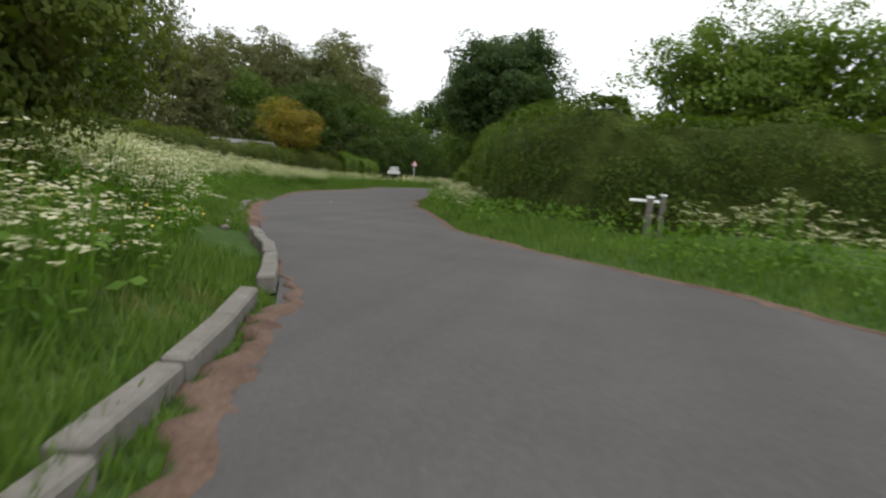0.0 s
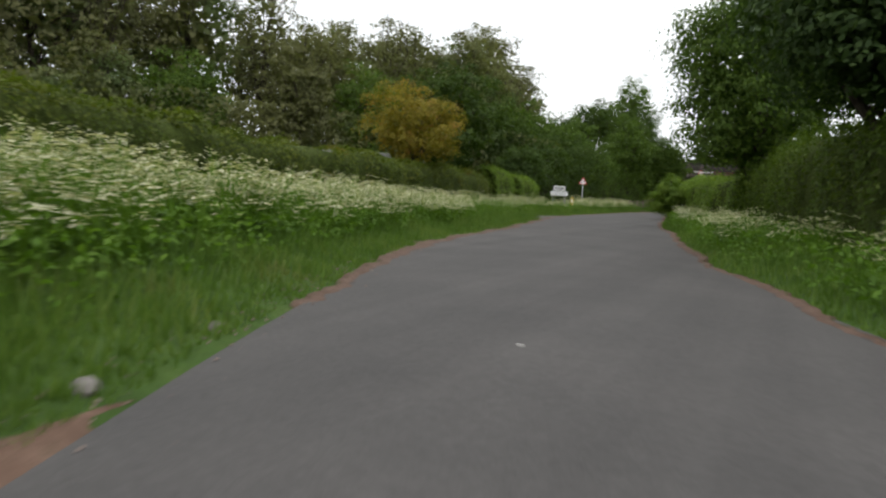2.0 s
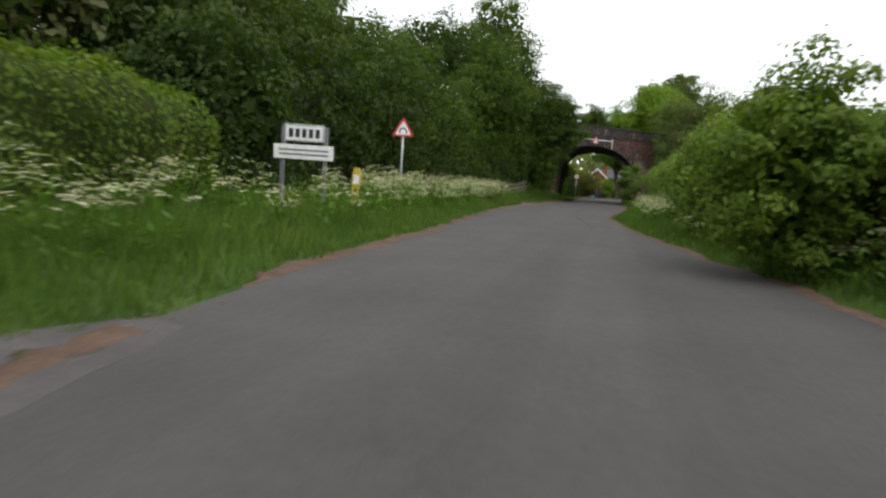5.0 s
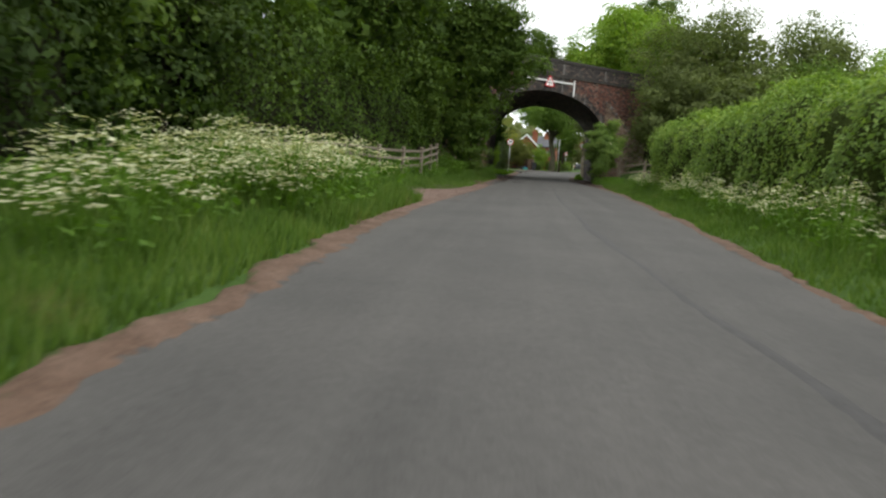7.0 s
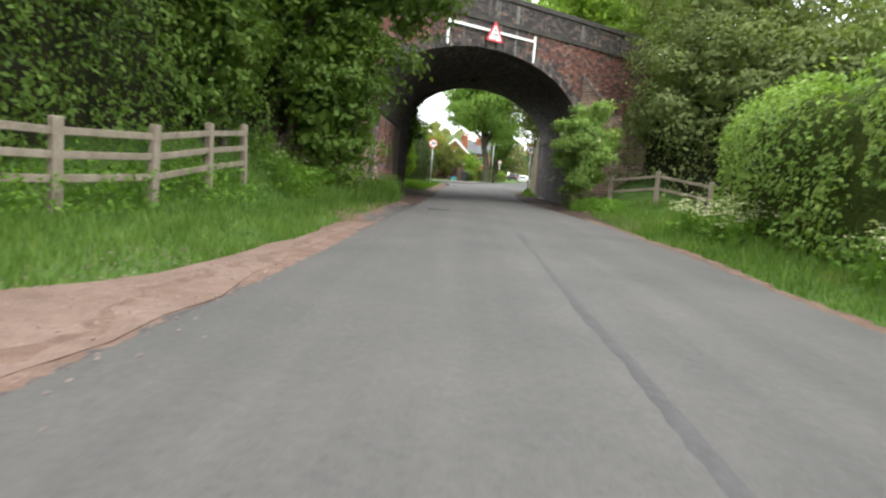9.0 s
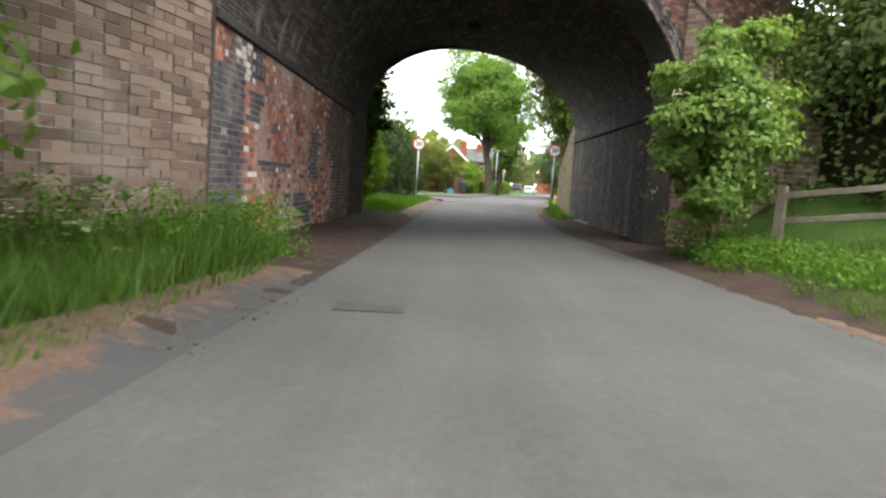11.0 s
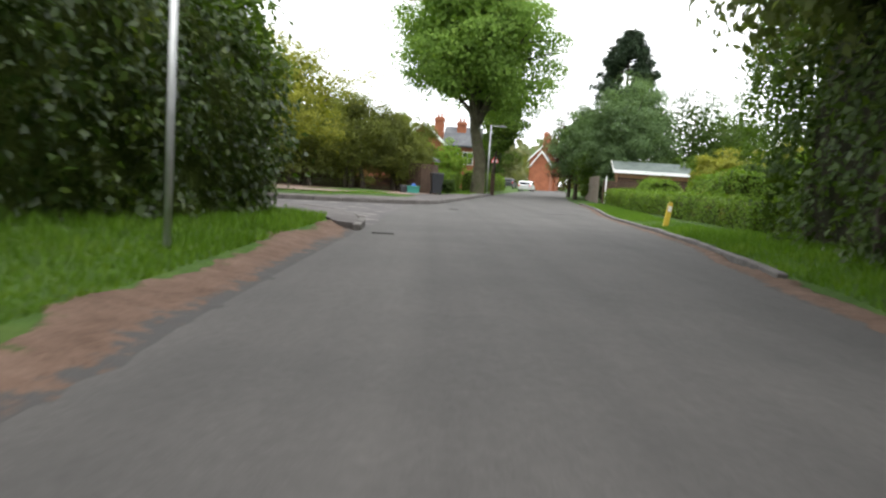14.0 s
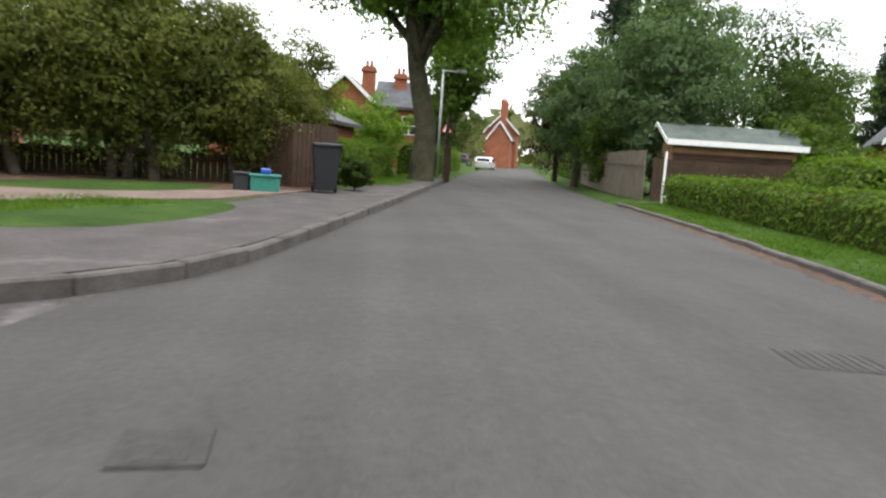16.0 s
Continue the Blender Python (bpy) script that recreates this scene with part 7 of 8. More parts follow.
for k, (x, y, h, r0, mat) in enumerate([(4.6, 12.5, 9.8, 2.4, LEAF_FRESH), (7.6, 12.4, 11.4, 2.9, LEAF_FRESH), (1.2, 10.2, 9.4, 1.7, LEAF_MID), (17.6, 5.6, 9.8, 3.6, LEAF_HAW), (22.5, 6.5, 8.8, 3.8, LEAF_FRESH), (27.5, 6.0, 8.0, 4.0, LEAF_HAW)]):
    tree("embankment_tree", (x, y, max(gz(x, y), 5.2 if k < 3 else 0.0)), "leafy tree rooted on top of the railway embankment", mat, (h - 5.2) * 0.6 if k < 3 else h * 0.62, (r0, r0, (h - 5.2) * 0.5 if k < 3 else h * 0.44), 60 if k < 3 else 110, 5600 if k < 3 else 15000, 0.10, 0.13, BARK, 340 + k, group="embankment thicket", stems=2, limbs=14, low=-0.95, fringe=0.25)
tree("elder_bush", (5.3, 2.5, gz(5.3, 2.5)), "elder bush with creamy flower heads at the arch", HEDGE_BUSHY, 2.0, (1.05, 1.1, 1.85), 44, 14000, 0.06, 0.03, BARK, 170, category="shrub", stems=4, limbs=12, low=-0.98, fringe=0.3)
eb = np.random.default_rng(333)
u_ = unit(eb.normal(size=(16, 3)) + np.array([-0.4, -0.7, 0.5]))
c_ = np.array([5.3, 2.5, 2.0]) + u_ * np.array([1.2, 1.15, 1.65]) * eb.uniform(0.85, 1.05, (16, 1))
pp = np.repeat(c_, 12, 0) + eb.normal(scale=0.045, size=(16 * 12, 3))
v, q = leaf_quads(pp, unit(np.repeat(u_, 12, 0) + np.array([0, 0, 0.8])), np.full(len(pp), 0.026), 0.9, eb)
tagged(new("elder_blossom", fast_mesh("elder_blossom", v, q, None, [BLOSSOM])), "flat creamy elder flower heads on a bush", "wildflowers", "", "stuff")

# ---- trees and shrubs: beyond the bridge ----
hedge("laurel_bank", [(-2.9, 16.2), (-3.0, 19.4), (-2.7, 22.8), (-1.9, 26.4), (-1.25, 29.0), (-0.8, 31.5), (-1.3, 33.3), (-4.2, 34.5)], 3.5, 2.6, 0.15, "dense dark laurel and holly bank beside the grass", LEAF_LAUREL, 260, 0.075, 48, side=-1, rough=0.4, bulge=0.2, category="shrub", clump=0.4)
for k, (x, y, r0, h, mat) in enumerate([(-3.4, 13.4, 1.3, 5.2, LEAF_MID), (-2.5, 15.0, 1.5, 4.0, LEAF_FRESH), (-2.2, 13.7, 1.1, 2.5, LEAF_FRESH), (-2.1, 16.3, 1.0, 2.3, LEAF_FRESH), (-3.0, 17.6, 1.4, 3.6, LEAF_FRESH), (-3.9, 16.8, 1.8, 5.0, LEAF_FRESH), (-4.2, 20.6, 1.9, 4.8, LEAF_MID), (-3.6, 24.8, 1.9, 4.6, LEAF_LAUREL), (-3.0, 28.3, 1.6, 4.3, LEAF_LAUREL), (-2.1, 31.8, 1.4, 4.6, LEAF_MID)]):
    tree("laurel_bush", (x, y, gz(x, y)), "tall leafy bush rising above the laurel bank", mat, h * 0.52, (r0, r0, h * 0.52), 70, 6800, 0.07, 0.06, BARK, 180 + k, category="shrub", group="bushes along the verge", stems=4, limbs=14, low=-0.98, fringe=0.22)
hedge("thicket", [(6.4, 18.6), (6.5, 21.4), (6.85, 24.8)], 6.4, 2.8, 0.2, "leafy ivy-hung trees crowding above the wing wall", LEAF_MID, 150, 0.09, 49, side=1, rough=0.7, bulge=0.25, category="thicket", clump=0.75)
hedge("thicket", [(6.95, 25.2), (7.35, 28.0), (8.0, 31.0), (8.8, 33.8)], 5.0, 2.8, 0.15, "dark ivy thicket behind the grass verge", LEAF_DARK, 150, 0.09, 50, side=1, rough=0.7, bulge=0.25, category="thicket", clump=0.75)
tree("ivy_tree", (-2.2, 12.7, gz(-2.2, 12.7)), "dark ivy-clad tree hanging over the tunnel mouth", LEAF_DARK, 3.3, (1.15, 0.85, 3.0), 80, 9000, 0.075, 0.12, BARK, 198, limbs=14, low=-0.9, lean=(0.25, 0.2), fringe=0.22)
for k, (x, y, r0, h) in enumerate([(-8, 18, 3.4, 7.5), (-9, 26, 3.4, 7.0), (-7.5, 12.5, 3, 7)]):
    tree("verge_tree", (x, y, gz(x, y)), "leafy green tree behind laurels", LEAF_MID, h * 0.62, (r0, r0, h * 0.4), 50, 6000, 0.11, 0.16, BARK, 195 + k, limbs=16)
tree("ivy_tree", (7.6, 23.4, gz(7.6, 23.4)), "dark leafy tree arching out over the verge", LEAF_HAW, 6.7, (3.3, 2.6, 3.3), 110, 18000, 0.11, 0.16, BARK, 206, lean=(-0.7, 0.2), limbs=24, fringe=0.25, twigs=16)
for k, (x, y, r0, h, mat) in enumerate([(8.0, 19.0, 2.3, 7.4, LEAF_FRESH), (7.9, 22.2, 2.3, 7.6, LEAF_FRESH), (8.1, 28.8, 3.5, 10.4, LEAF_HAW), (10.2, 22, 2.6, 8.6, LEAF_MID), (11.4, 27, 3.0, 10.0, LEAF_DARK)]):
    tree("ivy_tree", (x, y, gz(x, y)), "ivy-clad tree hanging over the verge", mat, h * 0.62, (r0, r0, h * 0.42), 120, 18000, 0.125, 0.14, BARK, 200 + k, group="ivy-clad trees by the wing wall", limbs=16, low=-0.95, fringe=0.2)

# lime tree in the street
tree("lime_tree", (4.85, 64.5, 0.13), "tall lime tree with a full green crown", LEAF_LIME, 9.7, (5.2, 5.2, 5.6), 170, 40000, 0.12, 0.46, BARK_GREEN, 220, lean=(-0.9, 0.0), limbs=34, low=-0.9, fork=0.4, fringe=0.16)
# left corner garden
tree("acer_tree", (-3.9, 43.75, 0.15), "spreading olive-yellow acer on the lawn", LEAF_ACER, 3.1, (3.1, 2.5, 2.2), 60, 17000, 0.05, 0.10, BARK, 221, limbs=18, low=-0.6, fork=0.3)
tree("acer_tree", (-7.6, 49.2, 0.15), "tall airy olive-yellow tree beside the drive", LEAF_ACER, 5.0, (2.7, 2.6, 2.7), 60, 13000, 0.055, 0.13, BARK, 222, limbs=18, fringe=0.3)
pole = thing("telegraph_pole", (-6.1, 44.3, 0.1), "brown timber telegraph pole with a white plate behind a golden bush", "pole")
part("shaft", prism([(0.11 * math.cos(a * math.pi / 6), 0.11 * math.sin(a * math.pi / 6)) for a in range(12)], -0.3, 7.5, "z"), BROWN_WOOD, pole)
plate = part("plate", box(-0.17, 0.17, -0.135, -0.115, 2.35, 2.85, 0.004), VAN_WHITE, pole, "white warning plate")
part("plate_symbol", prism([(-0.09, 2.55), (0.09, 2.55), (0.0, 2.76)], -0.142, -0.136), BLACK_PLASTIC, plate, "black mark")
tree("conifer_bush", (-5.3, 43.3, 0.12), "bright golden conifer bush beside the footway", LEAF_GOLD, 1.2, (0.95, 0.95, 1.2), 50, 9000, 0.045, 0.06, BARK, 223, category="shrub", low=-0.98, limbs=8)
for k, (x, y, r0, h) in enumerate([(-4.4, 52.9, 2.1, 3.9), (-1.9, 53.6, 2.1, 4.3), (-0.1, 54.5, 1.5, 3.7), (-7.2, 52.2, 2.2, 4.1), (-3.2, 55.6, 2.0, 4.6), (0.6, 57.0, 1.5, 3.4)]):
    tree("yew_bush", (x, y, 0.15), "dark bronze-green yew bush over bare soil", LEAF_YEW, h * 0.58, (r0, r0, h * 0.52), 110, 22000, 0.048, 0.12, BARK, 230 + k, category="shrub", group="dark yew bushes beside the drive", stems=3, limbs=16, low=-0.97, fringe=0.3)
tree("shrub", (2.75, 54.6, 0.13), "small clipped dark green bush beside a bin", LEAF_DARK, 0.4, (0.45, 0.45, 0.42), 20, 2200, 0.04, 0.03, BARK, 236, category="shrub", low=-0.98, limbs=5)
for k, (x, y, r0, h, mat, nm) in enumerate([(0.6, 73, 2.0, 3.8, LEAF_FRESH, "fresh green garden shrub before a house"), (3.2, 76, 2.2, 3.8, LEAF_FRESH, "fresh green garden shrub before a house"), (-3.2, 72, 2.0, 3.8, LEAF_MID, "green garden shrub beside a house")]):
    tree("shrub", (x, y, 0.13), nm, mat, h * 0.52, (r0, r0, h * 0.5), 40, 5000, 0.08, 0.08, BARK, 240 + k, category="shrub", stems=3, limbs=10, low=-0.98)
# right gardens
tree("willow_tree", (14.4, 64.5, 0.15), "rounded grey-green willow behind a shed", LEAF_GREY, 4.4, (3.4, 3.2, 3.6), 120, 24000, 0.07, 0.2, BARK, 250, limbs=18, low=-0.9)
tree("garden_tree", (12.4, 70.5, 0.15), "grey-green garden tree by the street", LEAF_GREY, 3.6, (2.2, 2.4, 3.0), 60, 8000, 0.085, 0.16, BARK, 251, limbs=14, low=-0.95)
tree("copper_beech", (13.6, 79, 0.15), "dark copper-leaved tree along the street", LEAF_COPPER, 3.6, (2.0, 2.4, 3.2), 50, 6000, 0.09, 0.16, BARK, 252, limbs=14, low=-0.95)
for k, (x, y, r0, h, mat) in enumerate([(19.4, 67, 3.0, 7.6, LEAF_DARK), (21.5, 58, 2.0, 3.8, LEAF_ACER), (23.6, 71, 3.0, 7.6, LEAF_MID), (27.4, 78, 3.2, 7.4, LEAF_MID), (15.2, 51.5, 1.5, 2.6, LEAF_ACER), (17.5, 47.5, 1.7, 2.6, LEAF_FRESH), (19.5, 52.5, 1.6, 3.0, LEAF_GREY), (25.0, 62, 2.2, 3.8, LEAF_MID), (13.2, 44, 1.2, 1.9, LEAF_DARK), (15.8, 40.5, 1.2, 2.0, LEAF_FRESH)]):
    tree("garden_tree", (x, y, 0.15), "leafy garden tree or shrub behind the privet hedge", mat, h * 0.56, (r0, r0, h * 0.5), 70, 9000, 0.075, 0.1, BARK, 260 + k, group="garden trees behind the hedge", stems=2, limbs=12, low=-0.95)


for k, (x, y, r0, h, mat) in enumerate([(13.4, 62.8, 1.6, 3.4, LEAF_GREY), (12.9, 67.0, 1.7, 3.8, LEAF_MID), (14.6, 73.0, 2.0, 4.6, LEAF_GREY), (17.5, 61.5, 1.6, 3.3, LEAF_MID)]):
    tree("shrub", (x, y, 0.15), "leafy shrub filling the space behind a street fence", mat, h * 0.5, (r0, r0, h * 0.52), 40, 4200, 0.08, 0.07, BARK, 320 + k, category="shrub", group="shrubs behind the street fence", stems=3, limbs=8, low=-0.98)
for x, y, k in ((13.6, 48.6, 0), (12.6, 46.9, 1)):
    tree("conifer_bush", (x, y, 0.15), "round golden-green clipped bush behind the privet hedge", LEAF_ACER, 0.75, (0.6, 0.6, 0.72), 30, 3000, 0.04, 0.05, BARK, 330 + k, category="shrub", low=-0.98, limbs=6)


def weeping(x, y, h, r0, label, mat, seed):
    """A weeping tree: curtains of hanging leaves."""
    r = np.random.default_rng(seed)
    ob = thing("weeping_birch", (x, y, 0.14), label, "tree")
    n = 13000
    st = 260
    a, d = r.uniform(0, 2 * math.pi, st), r0 * np.sqrt(r.uniform(0.1, 1, st))
    topz = h * (0.96 - 0.35 * (d / r0) ** 2) * r.uniform(0.9, 1.05, st)
    low = r.uniform(0.15, 0.5, st) * h
    k = r.integers(0, st, n)
    f = r.random(n)
    z = topz[k] + (low[k] - topz[k]) * f
    p = np.stack([np.cos(a[k]) * d[k] * (0.85 + 0.2 * f), np.sin(a[k]) * d[k] * (0.85 + 0.2 * f), z], 1) + r.normal(scale=0.07, size=(n, 3))
    v, q = leaf_quads(p, unit(r.normal(size=(n, 3)) + np.array([0, 0, 0.2])), 0.07 * r.uniform(0.6, 1.3, n), 0.5, r)
    child("crown", fast_mesh("crown", v, q, None, [mat]), ob)
    tv, tf = tube([(0, 0, -0.1), (0.05, 0, h * 0.4), (0, 0.05, h * 0.9)], [0.2, 0.14, 0.03], 8)
    vs, fs = list(tv), list(tf)
    for i in range(0, st, 7):
        b0 = np.array([0, 0, h * r.uniform(0.5, 0.85)])
        e = np.array([math.cos(a[i]) * d[i] * 0.85, math.sin(a[i]) * d[i] * 0.85, topz[i]])
        a1, b1 = tube([b0, (b0 + e) / 2 + (0, 0, 0.3), e], [0.04, 0.025, 0.008], 4)
        o_ = len(vs)
        vs += a1
        fs += [tuple(t + o_ for t in g) for g in b1]
    child("trunk", mesh_from("trunk", vs, fs, BARK, smooth=True), ob)
    return ob


weeping(11.2, 36.5, 8.6, 1.9, "weeping birch with hanging green curtains", LEAF_MID, 280)
tree("birch_tree", (7.0, 79, 0.13), "tall narrow birch beside the far footway", LEAF_MID, 6.4, (2.1, 2.3, 4.4), 70, 11000, 0.10, 0.15, BARK, 281, lean=(0.6, 0.0), limbs=18, low=-0.95, fringe=0.2)


def pine(x, y, h, r0, seed, label):
    r = np.random.default_rng(seed)
    ob = thing("pine_tree", (x, y, 0.15), label, "tree")
    pts, nn, sz = [], [], []
    vs, fs = [list(t) for t in tube([(0, 0, -0.1), (0, 0, h * 0.5), (0, 0, h)], [0.24, 0.15, 0.03], 8)]
    for lay in range(int(h * 1.5)):
        z = h * 0.28 + lay * 0.52
        if z > h:
            break
        rr = r0 * (1 - z / h) ** 0.75 * r.uniform(0.75, 1.15) + 0.3
        for b in range(11):
            a = r.uniform(0, 2 * math.pi)
            e = np.array([math.cos(a) * rr, math.sin(a) * rr, z + rr * 0.1])
            a1, b1 = tube([(0, 0, z - 0.15), e], [0.04, 0.012], 4)
            o_ = len(vs)
            vs += a1
            fs += [tuple(t + o_ for t in g) for g in b1]
            m = 170
            f = r.uniform(0.45, 1.08, (m, 1))
            pts.append(e * f * np.array([1, 1, 0]) + np.array([0, 0, 1]) * (z + 0.1 * rr * f) + r.normal(scale=0.16, size=(m, 3)))
            nn.append(r.normal(size=(m, 3)) + np.array([0, 0, 0.8]))
            sz.append(0.15 * r.uniform(0.6, 1.3, m))
    v, q = leaf_quads(np.concatenate(pts), unit(np.concatenate(nn)), np.concatenate(sz), 0.3, r)
    child("crown", fast_mesh("crown", v, q, None, [LEAF_PINE]), ob)
    child("trunk", mesh_from("trunk", vs, fs, BARK, smooth=True), ob)
    return ob


pine(16.4, 74, 12.8, 4.6, 290, "tall dark pine behind garden trees")
pine(37.0, 82, 13.0, 3.0, 291, "tall dark pine behind a red house")
# distant trees closing the street and fields
for k, (x, y, s) in enumerate([(2, 120, 7), (8, 100, 6.5), (12, 128, 7), (26, 118, 7), (30, 104, 6), (17, 165, 8), (34, 160, 9), (-12, 92, 7), (-20, 84, 7), (-28, 72, 8), (44, 100, 8), (48, 82, 7), (-34, 58, 8)]):
    tree("street_tree", (x, y, 0.1), "leafy green tree beyond the gardens", (LEAF_MID, LEAF_DARK, LEAF_WOOD_PALE)[k % 3], s * 0.6, (s * 0.42, s * 0.42, s * 0.45), 40, 1700, 0.26, 0.2, BARK, 300 + k, group="trees beyond the gardens", limbs=12, low=-0.9)

# far tree line round the horizon
n_ = 15000
a = r_.uniform(0, 2 * math.pi, n_)
d = 150 + 60 * r_.random(n_)
hmax = 9 + 4 * np.sin(a * 9) + 2.5 * np.sin(a * 23 + 1)
pp = np.stack([np.cos(a) * d + 5, np.sin(a) * d * 1.25 - 10, hmax * r_.random(n_) ** 0.7], 1)
v, q = leaf_quads(pp, unit(r_.normal(size=(n_, 3)) - np.stack([np.cos(a), np.sin(a), -0.4 + 0 * a], 1)), r_.uniform(1.1, 2.5, n_), 0.7, r_)
tagged(new("distant_woods", fast_mesh("distant_woods", v, q, None, [LEAF_WOOD])), "distant dull green tree line on the horizon", "woods", "", "stuff")


# ---- cow parsley, grass and weeds ----
def parsley_kind(seed, h):
    """One plant: stems, feathery leaves and flat white flower heads. Vertices, quads and their materials."""
    r = np.random.default_rng(seed)
    V, Q, M = [], [], []

    def quad(a, b, c, d, m):
        k = len(V)
        V.extend((a, b, c, d))
        Q.append((k, k + 1, k + 2, k + 3))
        M.append(m)

    heads = r.integers(5, 9)
    for _ in range(heads):
        e = np.array([r.normal(scale=0.16), r.normal(scale=0.16), h * r.uniform(0.72, 1.05)])
        b = np.array([r.normal(scale=0.03), r.normal(scale=0.03), 0.0])
        mid = b * 0.4 + e * 0.6 - np.array([e[0], e[1], 0]) * 0.25
        for p0, p1 in ((b, mid), (mid, e)):
            w = np.array([0.006, 0.004, 0])
            quad(p0 - w, p0 + w, p1 + w * 0.6, p1 - w * 0.6, 1)
        rad = r.uniform(0.06, 0.125)
        for j in range(7):
            g = j * 2.4
            rr = rad * math.sqrt((j + 0.5) / 7)
            c = e + np.array([math.cos(g) * rr, math.sin(g) * rr, 0.012 - rr * rr * 4 + r.normal(scale=0.006)])
            s = r.uniform(0.019, 0.036)
            t1 = np.array([math.cos(g + 1) * s, math.sin(g + 1) * s, r.normal(scale=0.004)])
            t2 = np.array([-math.sin(g + 1) * s, math.cos(g + 1) * s, r.normal(scale=0.006)])
            quad(c - t1, c + t2, c + t1, c - t2, 0)
    for _ in range(9):
        g, rr, z = r.uniform(0, 6.28), r.uniform(0.05, 0.3), r.uniform(0.08, 0.6) * h
        c = np.array([math.cos(g) * rr, math.sin(g) * rr, z])
        s = r.uniform(0.05, 0.1)
        t1 = np.array([math.cos(g) * s, math.sin(g) * s, r.normal(scale=0.03)])
        t2 = np.array([-math.sin(g) * s * 0.5, math.cos(g) * s * 0.5, r.normal(scale=0.02)])
        quad(c - t1, c + t2, c + t1, c - t2, 1)
    return np.array(V), np.array(Q), np.array(M)


KINDS = [parsley_kind(400 + k, h) for k, h in enumerate((0.75, 0.85, 0.95, 1.05, 0.65))]


def beside(poly, count, d0, d1, side, r, power=1.0, z_off=0.0):
    """Random places between d0 and d1 metres from a line, on one side of it."""
    pts, dirs, u = along(poly, 0.25)
    i = r.integers(0, len(pts), count)
    nn = np.stack([-dirs[:, 1], dirs[:, 0]], 1) * side
    d = d0 + (d1 - d0) * r.random(count) ** power
    p = pts[i] + nn[i] * d[:, None] + dirs[i] * r.uniform(-0.2, 0.2, (count, 1))
    return p, rise(p[:, 0], p[:, 1])


def parsley(label, places, seed, scale=(0.75, 1.15)):
    r = np.random.default_rng(seed)
    Vs, Qs, Ms, off = [], [], [], 0
    for x, y, z in places:
        V, Q, M = KINDS[r.integers(len(KINDS))]
        a, s = r.uniform(0, 6.28), r.uniform(*scale)
        c_, s_ = math.cos(a) * s, math.sin(a) * s
        W = np.stack([V[:, 0] * c_ - V[:, 1] * s_ + x, V[:, 0] * s_ + V[:, 1] * c_ + y, V[:, 2] * s + z], 1)
        Vs.append(W)
        Qs.append(Q + off)
        Ms.append(M)
        off += len(V)
    me = fast_mesh("cow_parsley", np.concatenate(Vs), np.concatenate(Qs), None, [BLOSSOM, HERB], np.concatenate(Ms))
    return tagged(new("cow_parsley", me), label, "wildflowers", "", "stuff")


def clumped(p, r, scale, keep):
    """Keep places where slow noise is high, so that plants stand in drifts."""
    n = np.array([noise.noise(Vector((x * scale, y * scale, 1.7))) for x, y in p]) + r.uniform(-0.25, 0.25, len(p))
    return n > keep


def drift(label, poly, count, d0, d1, side, seed, scale=(0.75, 1.15), keep=-0.2, power=1.0):
    r = np.random.default_rng(seed)
    p, z = beside(poly, count, d0, d1, side, r, power)
    k = clumped(p, r, 0.35, keep) & (np.hypot(p[:, 0] - 13.9, p[:, 1] + 116.0) > 2.3)
    return parsley(label, np.concatenate([p[k], z[k][:, None] - 0.03], 1), seed + 1, scale)


drift("white cow parsley along the hedge bottom", cut(EDGE_L, -93, -79), 230, 2.2, 3.8, 1, 519, (0.6, 0.9), -0.15)
drift("white cow parsley standing in the verge grass", cut(EDGE_L, -98, -74), 620, 1.1, 3.3, 1, 523, (0.6, 0.95), -0.25)
drift("drift of white cow parsley on the bank below the hedge", cut(EDGE_L, -113, -91), 1350, 1.5, 4.4, 1, 501, (0.7, 1.05), -0.25)
drift("white cow parsley scattered in long verge grass", cut(EDGE_L, -120, -106), 420, 0.9, 3.8, 1, 503, (0.6, 0.95), -0.4)
drift("white cow parsley along the hedge bottom", cut(EDGE_L, -84, -58), 300, 1.4, 3.2, 1, 505, (0.65, 1.0), -0.15)
drift("white cow parsley round the village sign", cut(EDGE_L, -60, -40), 170, 1.0, 3.2, 1, 507, (0.7, 1.05), -0.3)
drift("tall white cow parsley before the thicket", cut(EDGE_L, -48, -25), 360, 0.9, 3.3, 1, 509, (0.75, 1.15), -0.3)
drift("white cow parsley along the hedge bottom", cut(EDGE_R, -104, -46), 900, 0.7, 2.1, -1, 511, (0.6, 0.9), -0.2)
drift("a few white cow parsley plants by the bend", cut(EDGE_R, -116, -108), 34, 1.3, 3.6, -1, 513, (0.8, 1.15), -0.4)
drift("white cow parsley along the bushy hedge", cut(EDGE_R, -46, -5), 400, 0.9, 2.3, -1, 515, (0.65, 1.0), -0.2)
drift("tall white cow parsley by the gravel track", [(-1.4, -31), (-1.4, -27), (-1.3, -24.1)], 190, 0.5, 3.0, 1, 521, (0.85, 1.2), -0.5)
drift("a few white cow parsley plants by the arch", [(-2.6, -7.5), (-1.5, -1.5)], 26, -0.3, 1.0, 1, 517, (0.5, 0.8), -0.6)


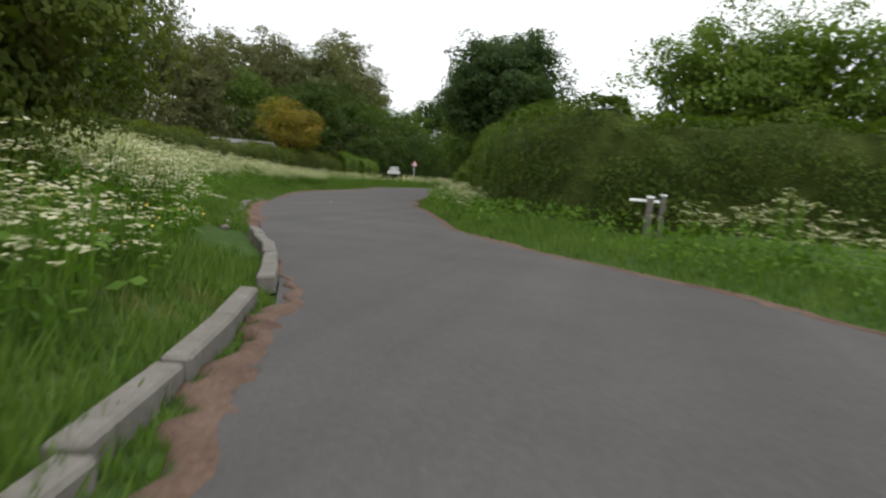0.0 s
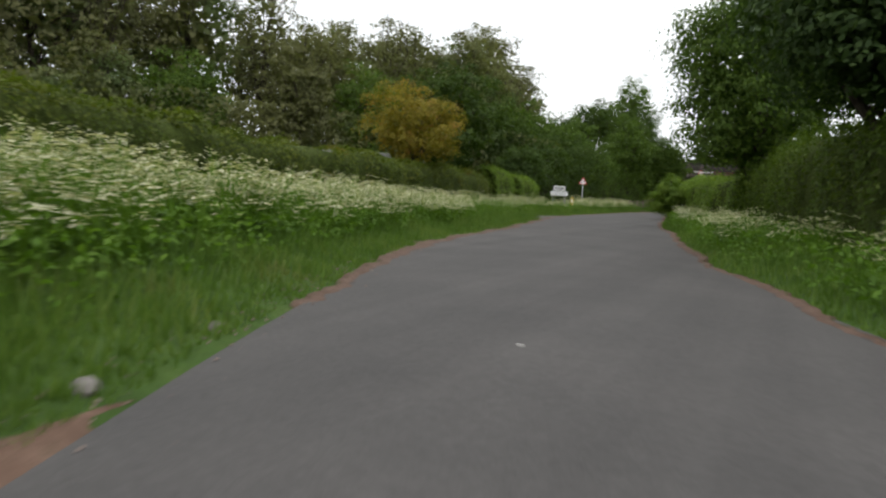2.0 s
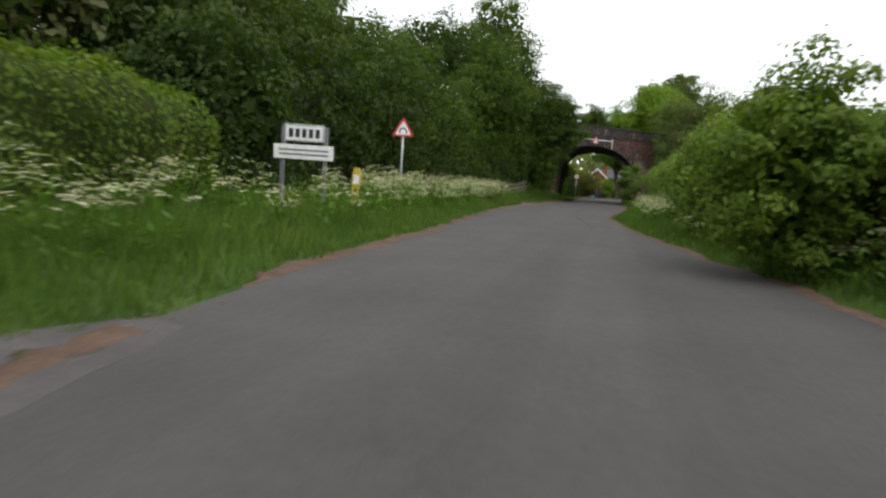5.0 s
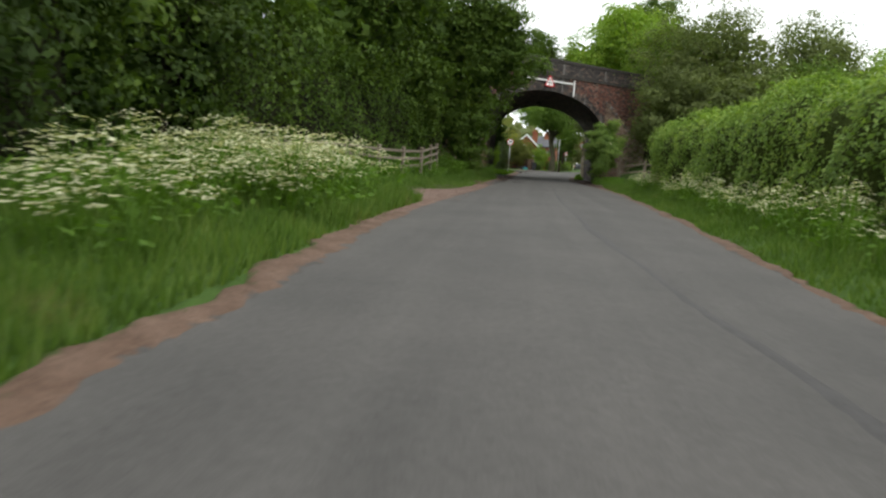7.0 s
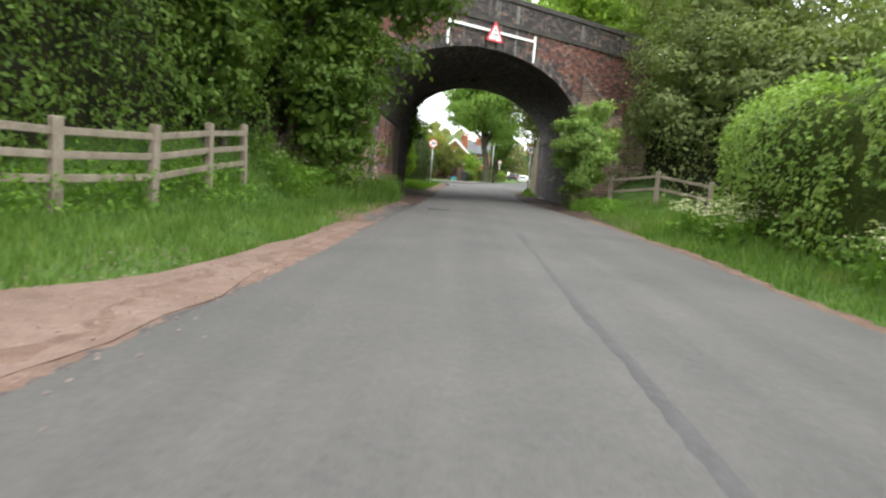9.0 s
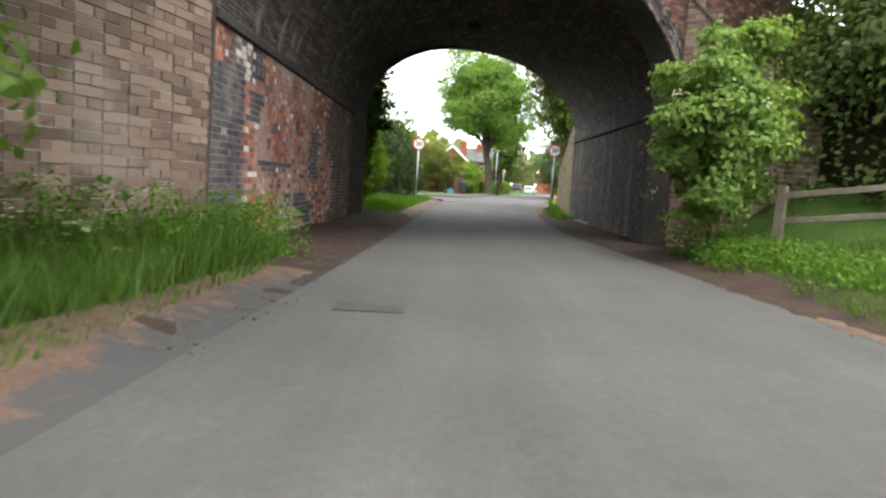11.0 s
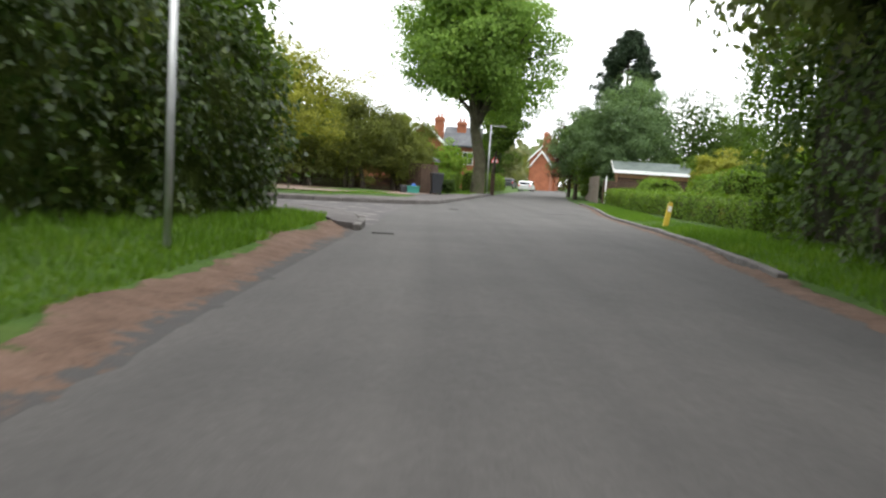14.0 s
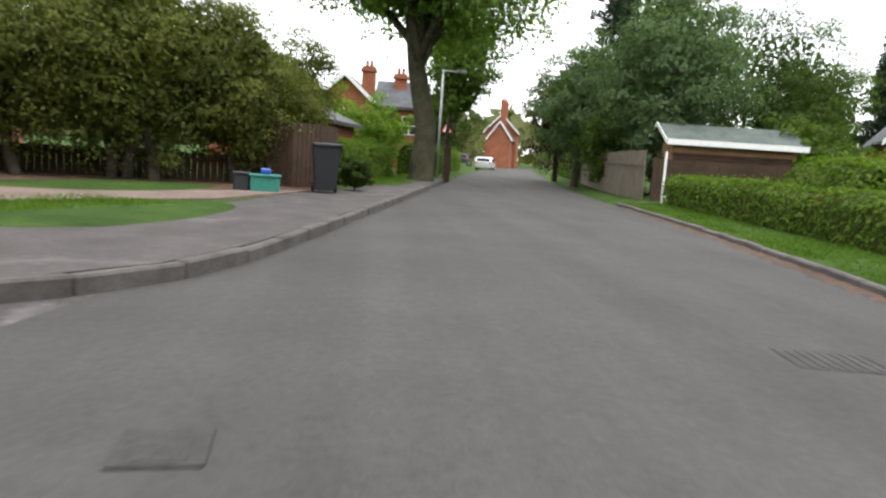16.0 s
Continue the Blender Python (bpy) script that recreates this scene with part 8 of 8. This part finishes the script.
def blades(label, poly, count, d0, d1, side, seed, h=(0.12, 0.36), mat=None, power=1.25, width=0.011, z_off=0.0):
    r = np.random.default_rng(seed)
    p, z = beside(poly, count, d0, d1, side, r, power)
    ok = ~inside(p[:, 0], p[:, 1], ROAD_POLY)
    p, z = p[ok], z[ok]
    n = len(p)
    off = sd_line(p[:, 0], p[:, 1], EDGE_L if side > 0 else EDGE_R)
    grow = 0.7 + 0.5 * np.array([noise.noise(Vector((x * 0.8, y * 0.8, 0.3))) for x, y in p]) + 0.25
    hh = r.uniform(*h, n) * np.clip(grow, 0.35, 1.5) * np.clip(0.35 + 0.55 * off, 0.35, 1.0)
    a = r.uniform(0, 2 * math.pi, n)
    lean = r.uniform(0.1, 0.6, n) * hh
    base = np.stack([p[:, 0], p[:, 1], z - 0.02 + z_off], 1)
    wv = np.stack([np.cos(a), np.sin(a), 0 * a], 1) * (width * r.uniform(0.7, 1.6, n))[:, None]
    b = r.uniform(0, 2 * math.pi, n)
    tip = base + np.stack([np.cos(b) * lean, np.sin(b) * lean, hh], 1)
    v = np.stack([base - wv, base + wv, tip], 1).reshape(-1, 3)
    me = fast_mesh("grass", v, None, np.arange(3 * n).reshape(-1, 3), [mat or GRASS])
    return tagged(new("grass", me), label, "grass", "", "stuff")


blades("long green verge grass on the bank", cut(EDGE_L, -122, -112), 26000, 0.12, 4.8, 1, 601, (0.10, 0.30))
blades("long green verge grass on the bank", cut(EDGE_L, -113.5, -101), 32000, 0.2, 4.8, 1, 616, (0.10, 0.30))
blades("long green verge grass on the bank", cut(EDGE_L, -103, -82), 36000, 0.15, 4.8, 1, 614, (0.10, 0.32))
blades("long green verge grass", cut(EDGE_L, -84, -40), 46000, 0.15, 4.4, 1, 602, (0.14, 0.42))
blades("long green verge grass", cut(EDGE_L, -42, -24), 26000, 0.3, 4.6, 1, 603, (0.14, 0.42))
blades("tall green grass beside the gravel track", [(-1.45, -31), (-1.4, -27), (-1.3, -24.0)], 12000, 0.15, 3.0, 1, 612, (0.3, 0.75))
blades("long green grass below the rail fence", [(-4.4, -19.3), (-2.6, -18.0), (-1.85, -16.4), (-1.5, -13.4), (-1.1, -9), (-0.95, -4), (-0.85, -1.6)], 24000, -0.2, 2.6, 1, 604, (0.07, 0.24))
blades("green verge grass below the hedge", cut(EDGE_R, -117, -46), 52000, 0.12, 2.8, -1, 605, (0.12, 0.38))
blades("green verge grass below the hedge", cut(EDGE_R, -48, -3), 38000, 0.15, 3.2, -1, 606, (0.12, 0.36))
blades("rough grass by the low fence and arch", [(5.0, -6), (5.2, -2), (5.6, 1.5)], 9000, -2.6, 0.2, 1, 613, (0.08, 0.26))
blades("green grass beyond the arch", [(0.2, 11.9), (0.25, 14), (0.35, 19), (0.6, 27), (0.75, 31), (0.6, 32.6)], 30000, 0.68, 4.2, 1, 607, (0.06, 0.2), LAWN)
blades("green grass below the wing wall", cut(EDGE_R, 15, 36), 19000, 0.4, 3.4, -1, 608, (0.06, 0.24), LAWN)
blades("short mown verge grass before the privet hedge", cut(EDGE_R, 34, 58), 26000, 0.22, 1.7, -1, 609, (0.03, 0.09), LAWN)
blades("short mown lawn at the corner", [(-12, 46.2), (-4, 44.6), (-1.6, 45.0), (0.4, 48.2)], 16000, -0.2, 1.7, 1, 610, (0.03, 0.08), LAWN, 1.0)
blades("grass round the foot of a street tree", [(3.6, 58.5), (4.7, 64), (5.6, 69)], 7000, -0.3, 1.2, 1, 611, (0.05, 0.16), LAWN, 1.0)


def weeds(label, poly, count, d0, d1, side, seed, size=0.042, h=0.5, mat=None):
    r = np.random.default_rng(seed)
    p, z = beside(poly, count, d0, d1, side, r)
    k = clumped(p, r, 0.5, -0.1)
    p, z = p[k], z[k]
    n = len(p)
    c = np.stack([p[:, 0], p[:, 1], z + 0.04 + h * r.random(n) ** 1.3], 1)
    v, q = leaf_quads(c, unit(r.normal(scale=0.6, size=(n, 3)) + np.array([0, 0, 0.9])), size * r.uniform(0.5, 1.4, n), 0.5, r)
    return tagged(new("weeds", fast_mesh("weeds", v, q, None, [mat or HERB])), label, "weeds", "", "stuff")


weeds("nettles and docks among the grass on the bank", cut(EDGE_L, -121, -82), 30000, 0.9, 5.0, 1, 701)
weeds("nettles and docks among verge grass", cut(EDGE_L, -84, -25), 24000, 1.1, 4.8, 1, 702, h=0.6)
weeds("nettles and docks at the hedge foot", cut(EDGE_R, -116, -46), 18000, 0.45, 2.4, -1, 703, 0.055, 0.55)
weeds("nettles and docks at the hedge foot", cut(EDGE_R, -46, -4), 12000, 0.9, 3.0, -1, 704)
blades("long grass at the foot of the wing wall", [(-2.3, -7.5), (-1.7, -4.0), (-1.45, -0.8)], 9000, -0.7, 0.7, 1, 615, (0.25, 0.6))
weeds("weeds at the foot of the wing wall", [(-2.7, -8), (-1.8, -3.2), (-1.35, 0.2)], 17000, -0.75, 0.6, 1, 705, 0.034, h=0.72)
weeds("weeds at the wing wall's foot", [(5.2, 15.5), (5.3, 18), (5.9, 22)], 2600, -0.35, 0.2, -1, 706, 0.05, 0.3)
weeds("weeds round the elder bush", [(4.9, -1), (4.95, 1.5), (4.9, 3.6)], 7000, -1.3, 0.1, 1, 708, 0.035, 0.4)
weeds("nettles and docks beside the gravel track", [(-1.45, -31), (-1.4, -27), (-1.3, -24.0)], 9000, 0.3, 3.0, 1, 709, 0.045, 0.75)
weeds("weeds along the rail fence", [(-6.2, -20), (-4.3, -16), (-2.9, -10)], 5000, -0.8, 0.7, 1, 707, h=0.5)
# buttercups
r_ = np.random.default_rng(81)
p, z = beside(cut(EDGE_L, -117, -108), 40, 0.8, 3.0, 1, r_)
c = np.stack([p[:, 0], p[:, 1], z + r_.uniform(0.22, 0.4, len(p))], 1)
v, q = leaf_quads(c, unit(r_.normal(scale=0.4, size=(len(c), 3)) + np.array([0.3, -0.3, 1])), np.full(len(c), 0.022), 0.9, r_)
tagged(new("buttercups", fast_mesh("buttercups", v, q, None, [BUTTERCUP])), "yellow buttercups and dandelions in verge grass", "wildflowers", "", "stuff")
